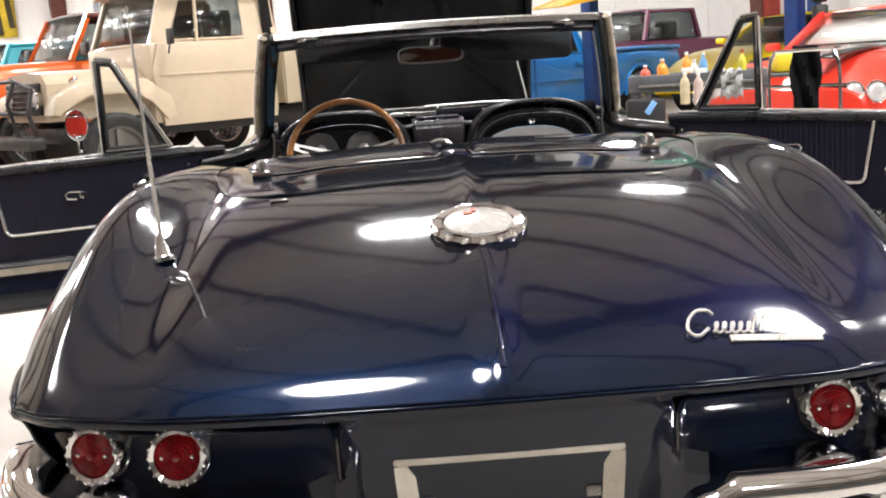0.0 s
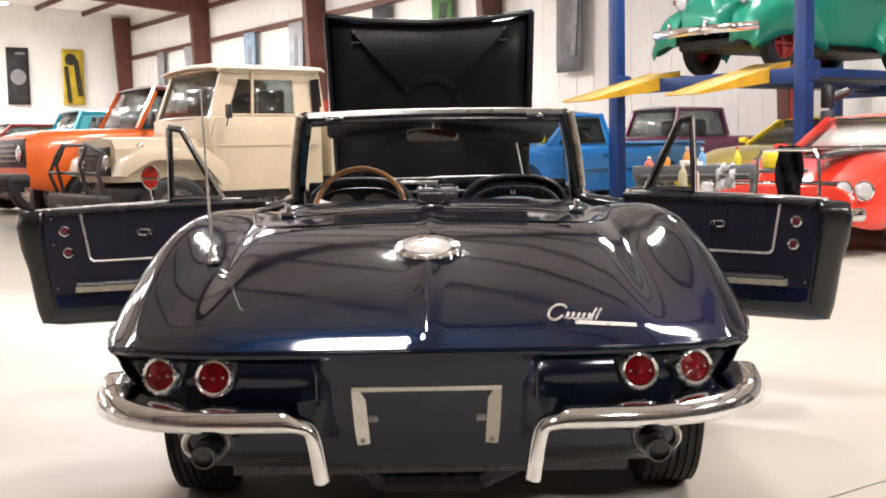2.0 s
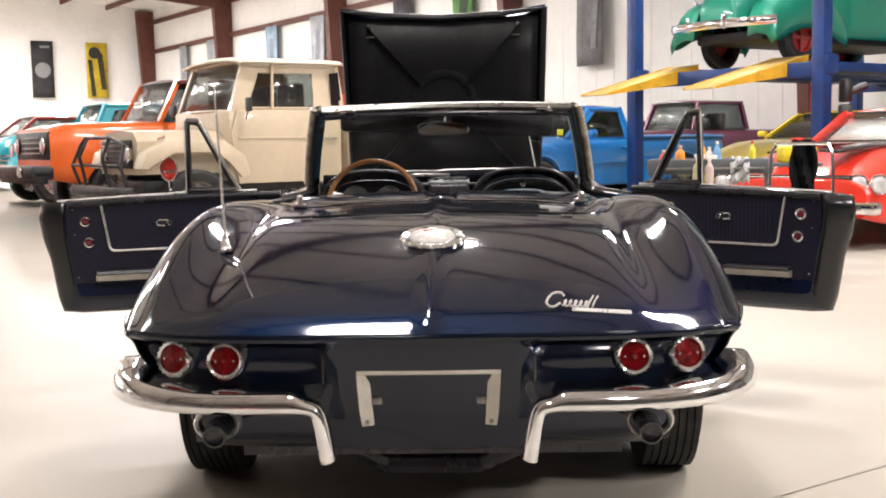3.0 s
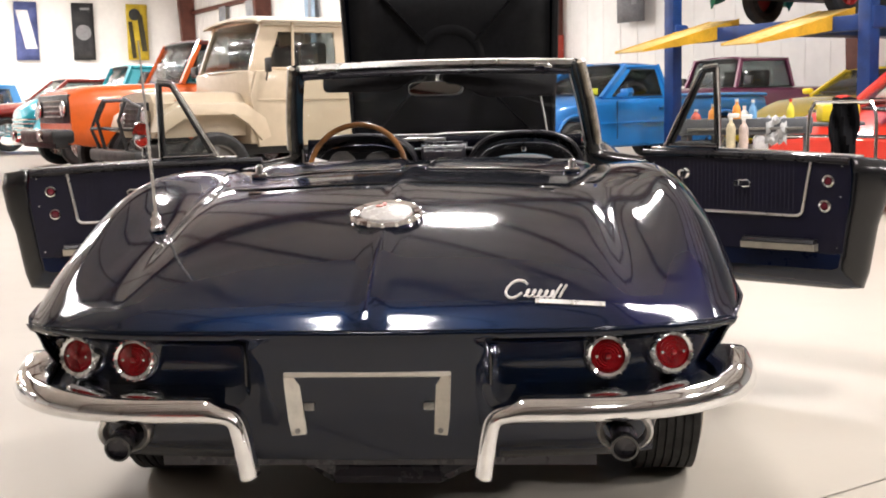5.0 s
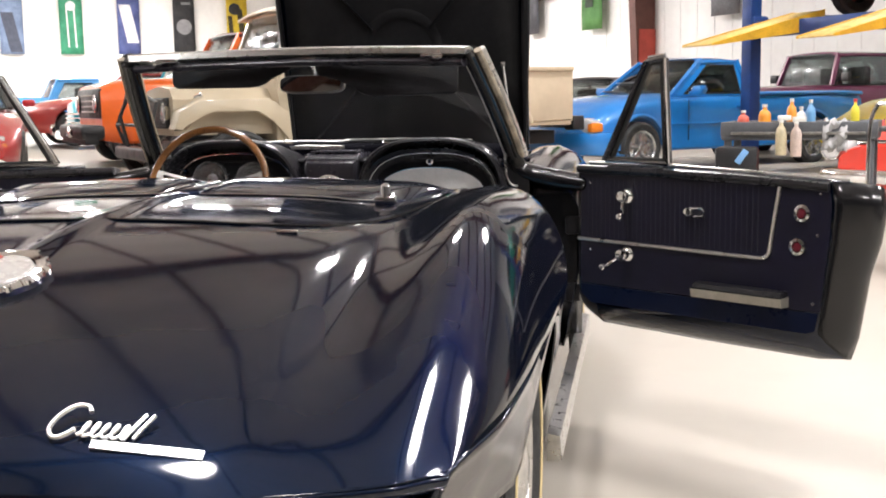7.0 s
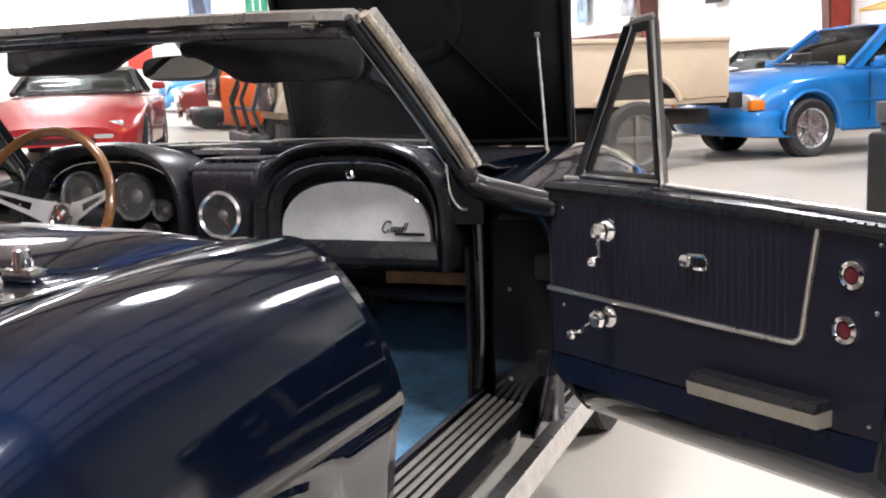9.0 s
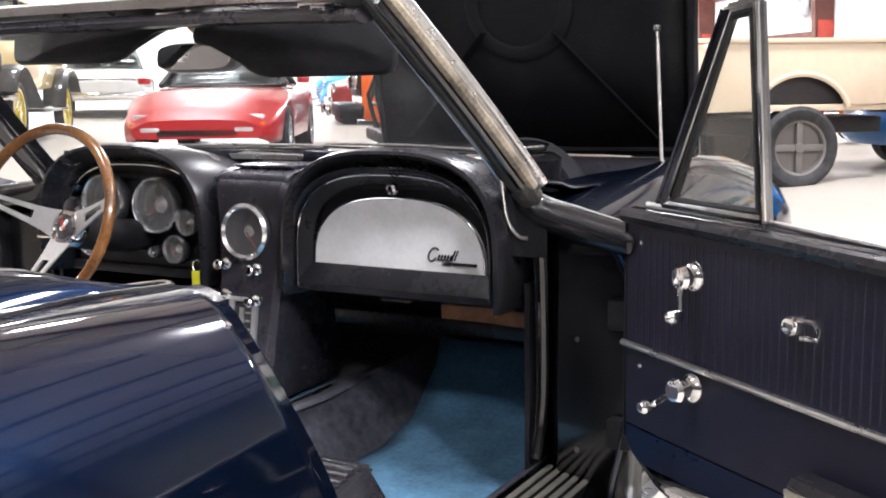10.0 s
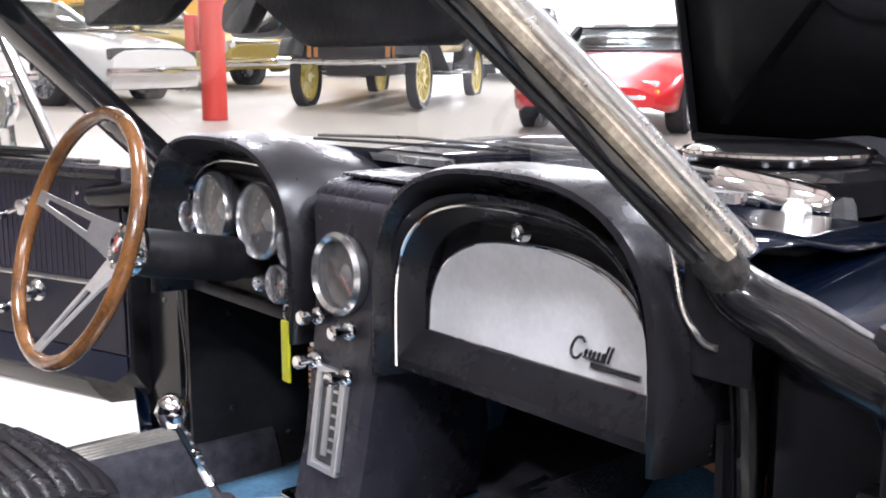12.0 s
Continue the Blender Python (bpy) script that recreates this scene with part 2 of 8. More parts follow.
def lerp_table(tab):
    """A smooth function through (y, value) pairs."""
    ys, vs = [p[0] for p in tab], [p[1] for p in tab]
    n = len(ys)
    sl = []
    for i in range(n):
        if i == 0:
            sl.append((vs[1] - vs[0]) / (ys[1] - ys[0]))
        elif i == n - 1:
            sl.append((vs[-1] - vs[-2]) / (ys[-1] - ys[-2]))
        else:
            a, b = (vs[i] - vs[i - 1]) / (ys[i] - ys[i - 1]), (vs[i + 1] - vs[i]) / (ys[i + 1] - ys[i])
            sl.append(0 if a * b <= 0 else 2 * a * b / (a + b))

    def f(y):
        if y <= ys[0]:
            return vs[0]
        if y >= ys[-1]:
            return vs[-1]
        i = max(k for k in range(n - 1) if ys[k] <= y)
        h = ys[i + 1] - ys[i]
        t = (y - ys[i]) / h
        return (1 + 2 * t) * (1 - t) ** 2 * vs[i] + t * (1 - t) ** 2 * h * sl[i] + t * t * (3 - 2 * t) * vs[i + 1] + t * t * (t - 1) * h * sl[i + 1]

    return f


def curve3(pts, n=24, closed=False):
    """Points on a smooth curve through pts."""
    pts = [Vector(p) for p in pts]
    k = len(pts)
    out = []
    segs = k if closed else k - 1
    per = max(2, n // segs)
    for i in range(segs):
        p1, p2 = pts[i], pts[(i + 1) % k]
        p0 = pts[i - 1] if (i or closed) else p1 * 2 - p2
        p3 = pts[(i + 2) % k] if (i + 2 < k or closed) else p2 * 2 - p1
        for j in range(per):
            t = j / per
            out.append(0.5 * (2 * p1 + (p2 - p0) * t + (2 * p0 - 5 * p1 + 4 * p2 - p3) * t * t + (3 * p1 - p0 - 3 * p2 + p3) * t ** 3))
    if not closed:
        out.append(pts[-1])
    return out


def facing(p, normal, roll=0.0):
    """A pose at p whose z points along normal and whose y stays upmost."""
    n = Vector(normal).normalized()
    return Matrix.Translation(p) @ n.to_track_quat("Z", "Y").to_matrix().to_4x4() @ pose(0, 0, 0, 0, 0, roll)



BM = bmesh.new


def both(name, bm, material, parent, label="", **k):
    """A part and its mirror image across the car's middle."""
    other = bm.copy()
    for v in other.verts:
        v.co.x = -v.co.x
    part(name, bm, material, parent, label, **k)
    part(name, other, material, parent, label, **k)

# ---- the hall ----
def build_hall():
    # floor, one polished concrete sheet with sawn joints
    m = bpy.data.materials.new("polished_concrete")
    m.use_nodes = True
    nt = m.node_tree
    p = nt.nodes["Principled BSDF"]
    tc = nt.nodes.new("ShaderNodeTexCoord")
    n1, n2, n3 = (nt.nodes.new("ShaderNodeTexNoise") for _ in range(3))
    for n, sc, de in ((n1, 0.35, 6), (n2, 2.6, 6), (n3, 45, 3)):
        n.inputs["Scale"].default_value, n.inputs["Detail"].default_value = sc, de
        nt.links.new(tc.outputs["Object"], n.inputs["Vector"])
    r1, r2 = nt.nodes.new("ShaderNodeValToRGB"), nt.nodes.new("ShaderNodeValToRGB")
    r1.color_ramp.elements[0].color, r1.color_ramp.elements[1].color = (0.365, 0.332, 0.282, 1), (0.46, 0.424, 0.368, 1)
    r1.color_ramp.elements[0].position, r1.color_ramp.elements[1].position = 0.3, 0.65
    r2.color_ramp.elements[0].color, r2.color_ramp.elements[1].color = (0.62, 0.6, 0.58, 1), (1, 1, 1, 1)
    r2.color_ramp.elements[0].position, r2.color_ramp.elements[1].position = 0.3, 0.48
    nt.links.new(n1.outputs["Fac"], r1.inputs[0])
    nt.links.new(n2.outputs["Fac"], r2.inputs[0])
    mul = nt.nodes.new("ShaderNodeMix")
    mul.data_type, mul.blend_type = "RGBA", "MULTIPLY"
    mul.inputs["Factor"].default_value = 0.13
    nt.links.new(r1.outputs[0], mul.inputs["A"])
    nt.links.new(r2.outputs[0], mul.inputs["B"])
    nt.links.new(mul.outputs["Result"], p.inputs["Base Color"])
    mr = nt.nodes.new("ShaderNodeMapRange")
    mr.inputs["To Min"].default_value, mr.inputs["To Max"].default_value = 0.3, 0.48
    nt.links.new(n1.outputs["Fac"], mr.inputs["Value"])
    nt.links.new(mr.outputs[0], p.inputs["Roughness"])
    bp = nt.nodes.new("ShaderNodeBump")
    bp.inputs["Strength"].default_value, bp.inputs["Distance"].default_value = 0.02, 0.01
    nt.links.new(n3.outputs["Fac"], bp.inputs["Height"])
    nt.links.new(bp.outputs[0], p.inputs["Normal"])
    bm = BM()
    # slabs with narrow sunken joints
    step, gap = 6.0, 0.003
    na, nb = int(HALL_A / step), int(HALL_B / step) + 1
    for i in range(na):
        for j in range(nb):
            a0, a1, b0, b1 = i * step + gap, (i + 1) * step - gap, j * step + gap, (j + 1) * step - gap
            rows = []
            for k in range(7):
                row = []
                for q in range(7):
                    v = hall(a0 + (a1 - a0) * k / 6, b0 + (b1 - b0) * q / 6)
                    v.z = ground(v.x, v.y)
                    row.append(v)
                rows.append(row)
            sheet(bm, rows)
    a1, b1 = na * step, nb * step
    sheet(bm, [[Vector((v.x, v.y, ground(v.x, v.y) - 0.02)) for v in (hall(72.0 * k / 24, 48.0 * q / 24) for q in range(25))] for k in range(25)])
    bm.faces.new([bm.verts.new(hall(a, b, -0.05)) for a, b in ((-1, -1), (a1 + 1, -1), (a1 + 1, b1 + 1), (-1, b1 + 1))])
    solo("floor", bm, m, "pale polished concrete slab floor with sawn joints and stains", "floor", kind="structure", smooth=False)

    t = 0.2
    walls = (("wall_side", (-t, 40.0), (-t, 0)), ("wall_side_2", (40.0, HALL_A + t), (-t, 0)), ("wall_end", (-t, 0), (0, HALL_B)), ("wall_back", (HALL_A, HALL_A + t), (0, HALL_B)), ("wall_far_side", (-t, HALL_A + t), (HALL_B, HALL_B + t)))
    for name, (a0, a1), (b0, b1) in walls:
        bm = BM()
        box(bm, ((a0 + a1) / 2, (b0 + b1) / 2, 4.2), (a1 - a0, b1 - b0, 9.4), HALL)
        if name != "wall_end":
            # shallow upright ribs of the metal sheeting
            if name == "wall_side":
                for k in range(66):
                    box(bm, (k * 0.6 + 0.3, 0.003, 3.6), (0.05, 0.012, 7.2), HALL)
        # grey stretches lie out of view and darken what the paint mirrors
        solo(name, bm, WALL_GREY if name in ("wall_back", "wall_side_2") else WALL_WHITE, "plain grey wall out of view that closes the hall and dims reflections" if name in ("wall_back", "wall_side_2") else "white metal-sheeted wall of a large hall", "wall", kind="structure", smooth=False)
    # ceiling: two white slopes
    bm = BM()
    for b0, b1 in ((0, HALL_B / 2), (HALL_B / 2, HALL_B)):
        z0, z1 = roof_z(b0), roof_z(b1)
        lo = [hall(a, b, z) for a, b, z in ((0, b0, z0), (HALL_A, b0, z0), (HALL_A, b1, z1), (0, b1, z1))]
        up = [v + Vector((0, 0, 0.15)) for v in lo]
        vs = [bm.verts.new(v) for v in lo + up]
        bm.faces.new(vs[:4])
        bm.faces.new(vs[4:])
        for i in range(4):
            bm.faces.new((vs[i], vs[(i + 1) % 4], vs[4 + (i + 1) % 4], vs[4 + i]))
    solo("ceiling", bm, INSUL, "white insulated metal roof of the hall", "ceiling", kind="structure", smooth=False)

    # steel frames: tapered columns and rafters, brown above and red below
    for i in range(8):
        a = i * 9.152 + (0.35 if i == 0 else 0)
        if a > HALL_A - 0.3:
            continue
        for b, sgn in ((0.0, 1), (HALL_B, -1)):
            bm = BM()
            prism(bm, [(b + sgn * 0.03, 0), (b + sgn * 0.42, 0), (b + sgn * 0.8, EAVE - 0.1), (b + sgn * 0.03, EAVE - 0.1)], 0.26, HALL @ Matrix(((0, 0, 1, a - 0.13), (1, 0, 0, 0), (0, 1, 0, 0), (0, 0, 0, 1))))
            col = solo("column", bm, GIRT, "dark brown tapered steel column against the wall", "column", group="steel columns of the hall", kind="structure", smooth=False)
            bm = BM()
            box(bm, (a, b + sgn * 0.25, 1.35), (0.3, 0.46, 2.7), HALL)
            part("guard", bm, RED_STEEL, col, "bright red lower casing", smooth=False)
        bm = BM()
        for b0, b1 in ((0.3, HALL_B / 2), (HALL_B / 2, HALL_B - 0.3)):
            z0, z1 = roof_z(b0) - 0.1, roof_z(b1) - 0.1
            d0, d1 = (0.85, 0.5) if b0 < 1 else (0.5, 0.85)
            prism(bm, [(b0, z0), (b1, z1), (b1, z1 - d1), (b0, z0 - d0)], 0.24, HALL @ Matrix(((0, 0, 1, a - 0.12), (1, 0, 0, 0), (0, 1, 0, 0), (0, 0, 0, 1))))
        if i == 0:
            bm.free()
            continue
        solo("rafter", bm, GIRT, "dark brown steel roof rafter", "beam", group="roof rafters", kind="structure", smooth=False)
    for k in range(1, 22):
        b = k * 2.0
        bm = BM()
        box(bm, (HALL_A / 2, b, roof_z(b) - 0.11), (HALL_A, 0.075, 0.2), HALL)
        solo("purlin", bm, GIRT, "dark brown steel purlin under the roof", "beam", group="roof purlins", kind="structure", smooth=False)
    for z in (2.35, 3.9, 5.4, 6.7):
        bm = BM()
        ln = 18.2 if z < 3 else 28.0
        box(bm, (ln / 2, 0.11, z), (ln, 0.18, 0.16), HALL)
        solo("girt", bm, GIRT, "brown steel girt along the wall", "beam", group="wall girts", kind="structure", smooth=False)

    # lamps: rows of round high-bay fittings, each with its share of power
    spots = [(7.0, 7.4, 4.0), (7.0, 11.1, 4.0), (7.0, 16.8, 4.0), (7.0, 25.0, 4.0), (7.0, 34.0, 4.0),
             (14.0, 7.4, 3.4), (14.0, 16.8, 3.0), (14.0, 25.0, 2.4), (14.0, 34.0, 2.4),
             (20.0, 7.4, 3.4), (20.0, 16.8, 3.0), (20.0, 25.0, 2.4), (20.0, 34.0, 2.4),
             (26.0, 7.4, 3.4), (26.0, 16.8, 1.9), (26.0, 25.0, 1.0), (26.0, 34.0, 1.0),
             (32.3, 16.8, 1.0), (32.3, 25.0, 1.1), (32.3, 34.0, 1.6),
             (39.5, 5.4, 1.5), (40.2, 11.1, 1.7), (38.4, 18.4, 0.6),
             (47.2, 7.4, 1.7), (47.2, 11.1, 1.7), (47.2, 16.8, 1.4),
             (55.0, 7.4, 2.9), (55.0, 11.1, 2.9), (55.0, 16.8, 1.0)]
    for a, b, power in spots:
        z = roof_z(b) - 1.1
        lamp = thing("ceiling_lamp", "bright round high-bay ceiling lamp", "lamp", HALL @ pose(a, b, z), group="ceiling lamps")
        bm = BM()
        lathe(bm, [(0.56, -0.02), (0.57, 0.0), (0.45, 0.12), (0.22, 0.2), (0.1, 0.24), (0.1, 0.36), (0, 0.37)], None, 24, caps=False)
        part("housing", bm, HOUSING, lamp, thick=0.004)
        bm = BM()
        lathe(bm, [(0.52, 0.03), (0.5, 0.0), (0.26, -0.03), (0, -0.04)], None, 24)
        part("diffuser", bm, LAMP_WHITE, lamp, "glowing white diffuser", smooth=False)
        bm = BM()
        tube(bm, [(0, 0, 0.36), (0, 0, 1.0)], 0.012, 6)
        part("hanger", bm, STEEL_DULL, lamp)
        light = bpy.data.lights.new("lamp_light", "AREA")
        light.shape, light.size, light.energy, light.color = "DISK", 1.2, LAMP_POWER * power, (1.0, 0.975, 0.94)
        ob = new("lamp_light", light)
        ob.matrix_world = HALL @ pose(a, b, z - 0.06)


LAMP_POWER = 212.0
WALL_GREY = mat("grey_wall_panel", (0.3, 0.3, 0.29), 0.6, var=0.1, scale=0.6)
build_hall()


def banner(wall, along, z0, z1, w, colours, name_label, marks=()):
    """A hanging cloth banner with a plain motif."""
    def place(s, z, d):
        return hall(d, s, z) if wall == "end" else hall(s, d, z)
    bm = BM()
    rows = [[place(along - w / 2 + w * i / 4, z0 + (z1 - z0) * k / 6, 0.23 + 0.012 * math.sin(k * 1.3 + i)) for i in range(5)] for k in range(7)]
    sheet(bm, rows)
    b = solo("banner", bm, mat_cache("banner_%.2f_%.2f_%.2f" % colours[0], colours[0], 0.7, var=0.35, scale=2.5), name_label, "banner", group="wall banners", thick=0.004)
    for kind, s, z, r, col in marks:
        bm = BM()
        if kind == "disc":
            vs = [bm.verts.new(place(along + s + r * math.cos(a), z + r * math.sin(a), 0.255)) for a in [2 * math.pi * i / 24 for i in range(24)]]
            bm.faces.new(vs)
        elif kind == "bar":
            bm.faces.new([bm.verts.new(place(along + s + x, z + y, 0.255)) for x, y in ((-r, -0.05), (r, -0.05), (r, 0.05), (-r, 0.05))])
        else:
            bm.faces.new([bm.verts.new(place(along + s + x, z + y, 0.255)) for x, y in ((-r, -0.8), (r * 0.2, -0.8), (r, 0.8), (-r * 0.2, 0.8))])
        part("motif", bm, mat_cache("motif_%.2f_%.2f_%.2f" % col, col, 0.7, var=0.2, scale=6), b, smooth=False, thick=0.004)


CACHE = {}


def mat_cache(name, base, rough=0.5, metal=0.0, **k):
    if name not in CACHE:
        CACHE[name] = mat(name, base, rough, metal, **k)
    return CACHE[name]


def paint(name, base, metal=0.1):
    return mat_cache(name, base, 0.35, metal, coat=0.9, var=0.1, scale=1.5)


def build_banners():
    grey, white = (0.22, 0.22, 0.23), (0.6, 0.6, 0.62)
    banner("end", 2.6, 3.32, 5.75, 0.93, [(0.5, 0.36, 0.02)], "yellow banner with dark patches on the white wall", [("disc", 0.1, 5.3, 0.26, (0.02, 0.02, 0.02)), ("slash", -0.2, 4.5, 0.2, (0.03, 0.025, 0.01)), ("slash", 0.25, 4.2, 0.16, (0.03, 0.025, 0.01))])
    banner("end", 4.95, 3.32, 5.75, 0.93, [(0.02, 0.02, 0.022)], "black banner with a grey disc on the white wall", [("disc", 0, 4.5, 0.33, grey), ("bar", -0.1, 5.5, 0.2, grey)])
    banner("end", 7.3, 3.32, 5.75, 0.93, [(0.06, 0.08, 0.22)], "blue banner with a pale sweep on the white wall", [("slash", 0.0, 4.6, 0.4, white)])
    banner("end", 9.65, 3.32, 5.75, 0.93, [(0.03, 0.22, 0.12)], "green banner with pale stripes on the white wall", [("disc", 0, 5.3, 0.2, white), ("slash", 0.15, 4.4, 0.05, white), ("slash", -0.15, 4.4, 0.05, white)])
    banner("end", 12.0, 3.32, 5.75, 0.93, [(0.16, 0.22, 0.34)], "slate banner with a dark picture on the white wall", [("slash", 0.0, 4.2, 0.4, (0.05, 0.06, 0.09))])
    banner("side", 30.35, 2.82, 5.3, 0.92, [(0.16, 0.16, 0.17)], "dark grey banner on the ribbed wall", [("slash", 0.2, 4.0, 0.15, grey)])
    banner("side", 25.2, 2.84, 5.3, 0.92, [(0.07, 0.2, 0.05)], "green banner on the ribbed wall", [("slash", 0.0, 4.2, 0.3, (0.02, 0.04, 0.02))])
    banner("side", 22.1, 2.9, 5.3, 0.92, [(0.06, 0.06, 0.07)], "black banner on the ribbed wall", [("bar", 0.0, 4.2, 0.3, grey)])

    for along, w, col, lb in ((4.5, 0.75, (0.3, 0.31, 0.33), "grey banner between the wall girts"), (7.6, 0.9, (0.34, 0.36, 0.38), "pale grey banner between the wall girts"), (13.2, 0.9, (0.3, 0.42, 0.55), "pale blue banner between the wall girts"), (16.75, 0.95, (0.42, 0.44, 0.48), "light grey banner between the wall girts")):
        banner("side", along, 2.9, 5.35, w, [col], lb, [("slash", 0.0, 4.1, 0.2, (0.24, 0.26, 0.3))])
    bm = BM()
    box(bm, (0.06, 14.55, 2.5), (0.05, 1.0, 1.0), HALL, bev=0.01)
    solo("sign", bm, RED_POST, "plain red board hung on the white wall", "sign")


build_banners()

import functools

# ---- the blue convertible ----
zc = lerp_table([(-0.045, 0.626), (0.0, 0.662), (0.05, 0.69), (0.2, 0.755), (0.4, 0.818), (0.6, 0.86), (0.8, 0.884), (1.0, 0.895), (1.2, 0.897), (1.62, 0.895)])
z5 = lerp_table([(-0.045, 0.626), (0.0, 0.658), (0.05, 0.683), (0.2, 0.738), (0.4, 0.793), (0.6, 0.838), (0.8, 0.864), (1.0, 0.875), (1.2, 0.876), (1.62, 0.87)])
zw = lerp_table([(-0.045, 0.624), (0.0, 0.65), (0.05, 0.672), (0.2, 0.716), (0.4, 0.765), (0.6, 0.812), (0.8, 0.845), (1.0, 0.87), (1.2, 0.885), (1.4, 0.886), (1.62, 0.872)])
zf = lerp_table([(-0.045, 0.624), (0.0, 0.642), (0.1, 0.68), (0.2, 0.722), (0.4, 0.795), (0.6, 0.862), (0.8, 0.902), (0.95, 0.914), (1.1, 0.914), (1.3, 0.906), (1.5, 0.894), (1.62, 0.88)])
xf = lerp_table([(-0.045, 0.74), (0.1, 0.735), (0.3, 0.728), (0.6, 0.72), (1.0, 0.71), (1.3, 0.7), (1.62, 0.69)])
xb = lerp_table([(-0.045, 0.812), (0.1, 0.835), (0.3, 0.862), (0.6, 0.88), (1.0, 0.886), (1.62, 0.88)])
zb = lerp_table([(-0.045, 0.618), (0.2, 0.632), (0.6, 0.648), (1.0, 0.655), (1.62, 0.64)])
ylip = lerp_table([(0, -0.045), (0.3, -0.04), (0.52, -0.022), (0.655, 0.02), (0.75, 0.07), (0.815, 0.125), (0.9, 0.13)])
yend = lerp_table([(0, 1.20), (0.42, 1.205), (0.5, 1.235), (0.545, 1.32), (0.575, 1.47), (0.6, 1.57), (0.64, 1.575), (0.69, 1.545), (0.735, 1.515), (0.9, 1.515)])
REAR_WHEEL, FRONT_WHEEL, WHEEL_Z, ARCH = 0.98, 3.47, 0.325, 0.325


def rear_point(f, t):
    """A point of the rear deck and fender: f across (0 centre, 1 crown, 2 crease), t from lip to front."""
    x0 = min(f, 1.0) * 0.735
    f1 = max(0.0, f - 1)
    yn = -0.045 + t * (yend(x0) - 0.065 * math.sin(math.pi * f1) + 0.045)
    crown = xf(yn)
    if f <= 1:
        x = f * crown
        prof = lerp_table([(0, zc(yn)), (0.3, zc(yn) * 0.7 + z5(yn) * 0.3), (0.5, z5(yn)), (0.61, zw(yn)), (crown, zf(yn))])
        z = prof(x)
    else:
        a = (f - 1) * math.pi / 2
        x = crown + (xb(yn) - crown) * math.sin(a)
        z = zb(yn) + (zf(yn) - zb(yn)) * math.cos(a) ** 1.15
        q = min(1, max(0, (yn - 0.95) / 0.5))
        x = x * (1 - q) + q * (crown + (xb(yn) - crown) * math.sin(a) ** 0.85)
        z = z * (1 - q) + q * (zb(yn) + (zf(yn) - zb(yn)) * max(0.0, math.cos(a)) ** 0.85)
    y = yn + (ylip(x) + 0.045) * (1 - t) ** 3
    return Vector((x, y, z))


def arch_low(y, yw, sill):
    d = y - yw
    return max(sill, WHEEL_Z + math.sqrt(max(0, ARCH * ARCH - d * d))) if abs(d) < ARCH else sill


def mirrored(bm):
    """Adds the other half of a body that spans x >= 0."""
    g = bmesh.ops.duplicate(bm, geom=bm.verts[:] + bm.edges[:] + bm.faces[:])
    vs = [v for v in g["geom"] if isinstance(v, bmesh.types.BMVert)]
    for v in vs:
        v.co.x = -v.co.x
    bmesh.ops.reverse_faces(bm, faces=[f for f in g["geom"] if isinstance(f, bmesh.types.BMFace)])
    bmesh.ops.remove_doubles(bm, verts=bm.verts[:], dist=0.0005)
    return bm


DOOR_E, DOOR_N = Vector((0.808, -0.589, 0)), Vector((-0.589, -0.808, 0))
HINGE = Vector((0.878, 2.448, 0))


def on_door(hinge, e, n, s, z, d=0.0):
    """A place on an open door: s from the hinge, z up, d proud of the inner face."""
    return hinge + e * s + n * d + Vector((0, 0, z))


def script_emblem(bm, m, w, r):
    """A flowing chrome ornament: one looping stroke of waves over a straight bar."""
    h = w * 0.3
    lead = [(0.215, 0.86), (0.18, 1.0), (0.1, 0.98), (0.03, 0.72), (0.0, 0.4), (0.03, 0.2), (0.09, 0.2), (0.16, 0.42)]
    tube(bm, curve3([(x * w, y * h, 0) for x, y in lead], 48), r * 1.25, 6, m=m)
    loops = []
    for k in range(61):
        a = k / 60 * 5 * 2 * math.pi
        y = 0.44 + 0.17 * math.sin(a - 1.2)
        loops.append(((0.19 + 0.31 * k / 60 + 0.022 * math.cos(a - 1.2) + 0.1 * (y - 0.44)) * w, y * h, 0))
    tube(bm, loops, r, 6, m=m)
    for x in (0.52, 0.575):
        tube(bm, curve3([((x - 0.035) * w, 0.3 * h, 0), (x * w, 0.6 * h, 0), ((x + 0.045) * w, 0.92 * h, 0)], 8), r * 1.1, 6, m=m)
    box(bm, (0.65 * w, h * 0.08, 0), (0.7 * w, h * 0.2, r * 2), m)
    return bm


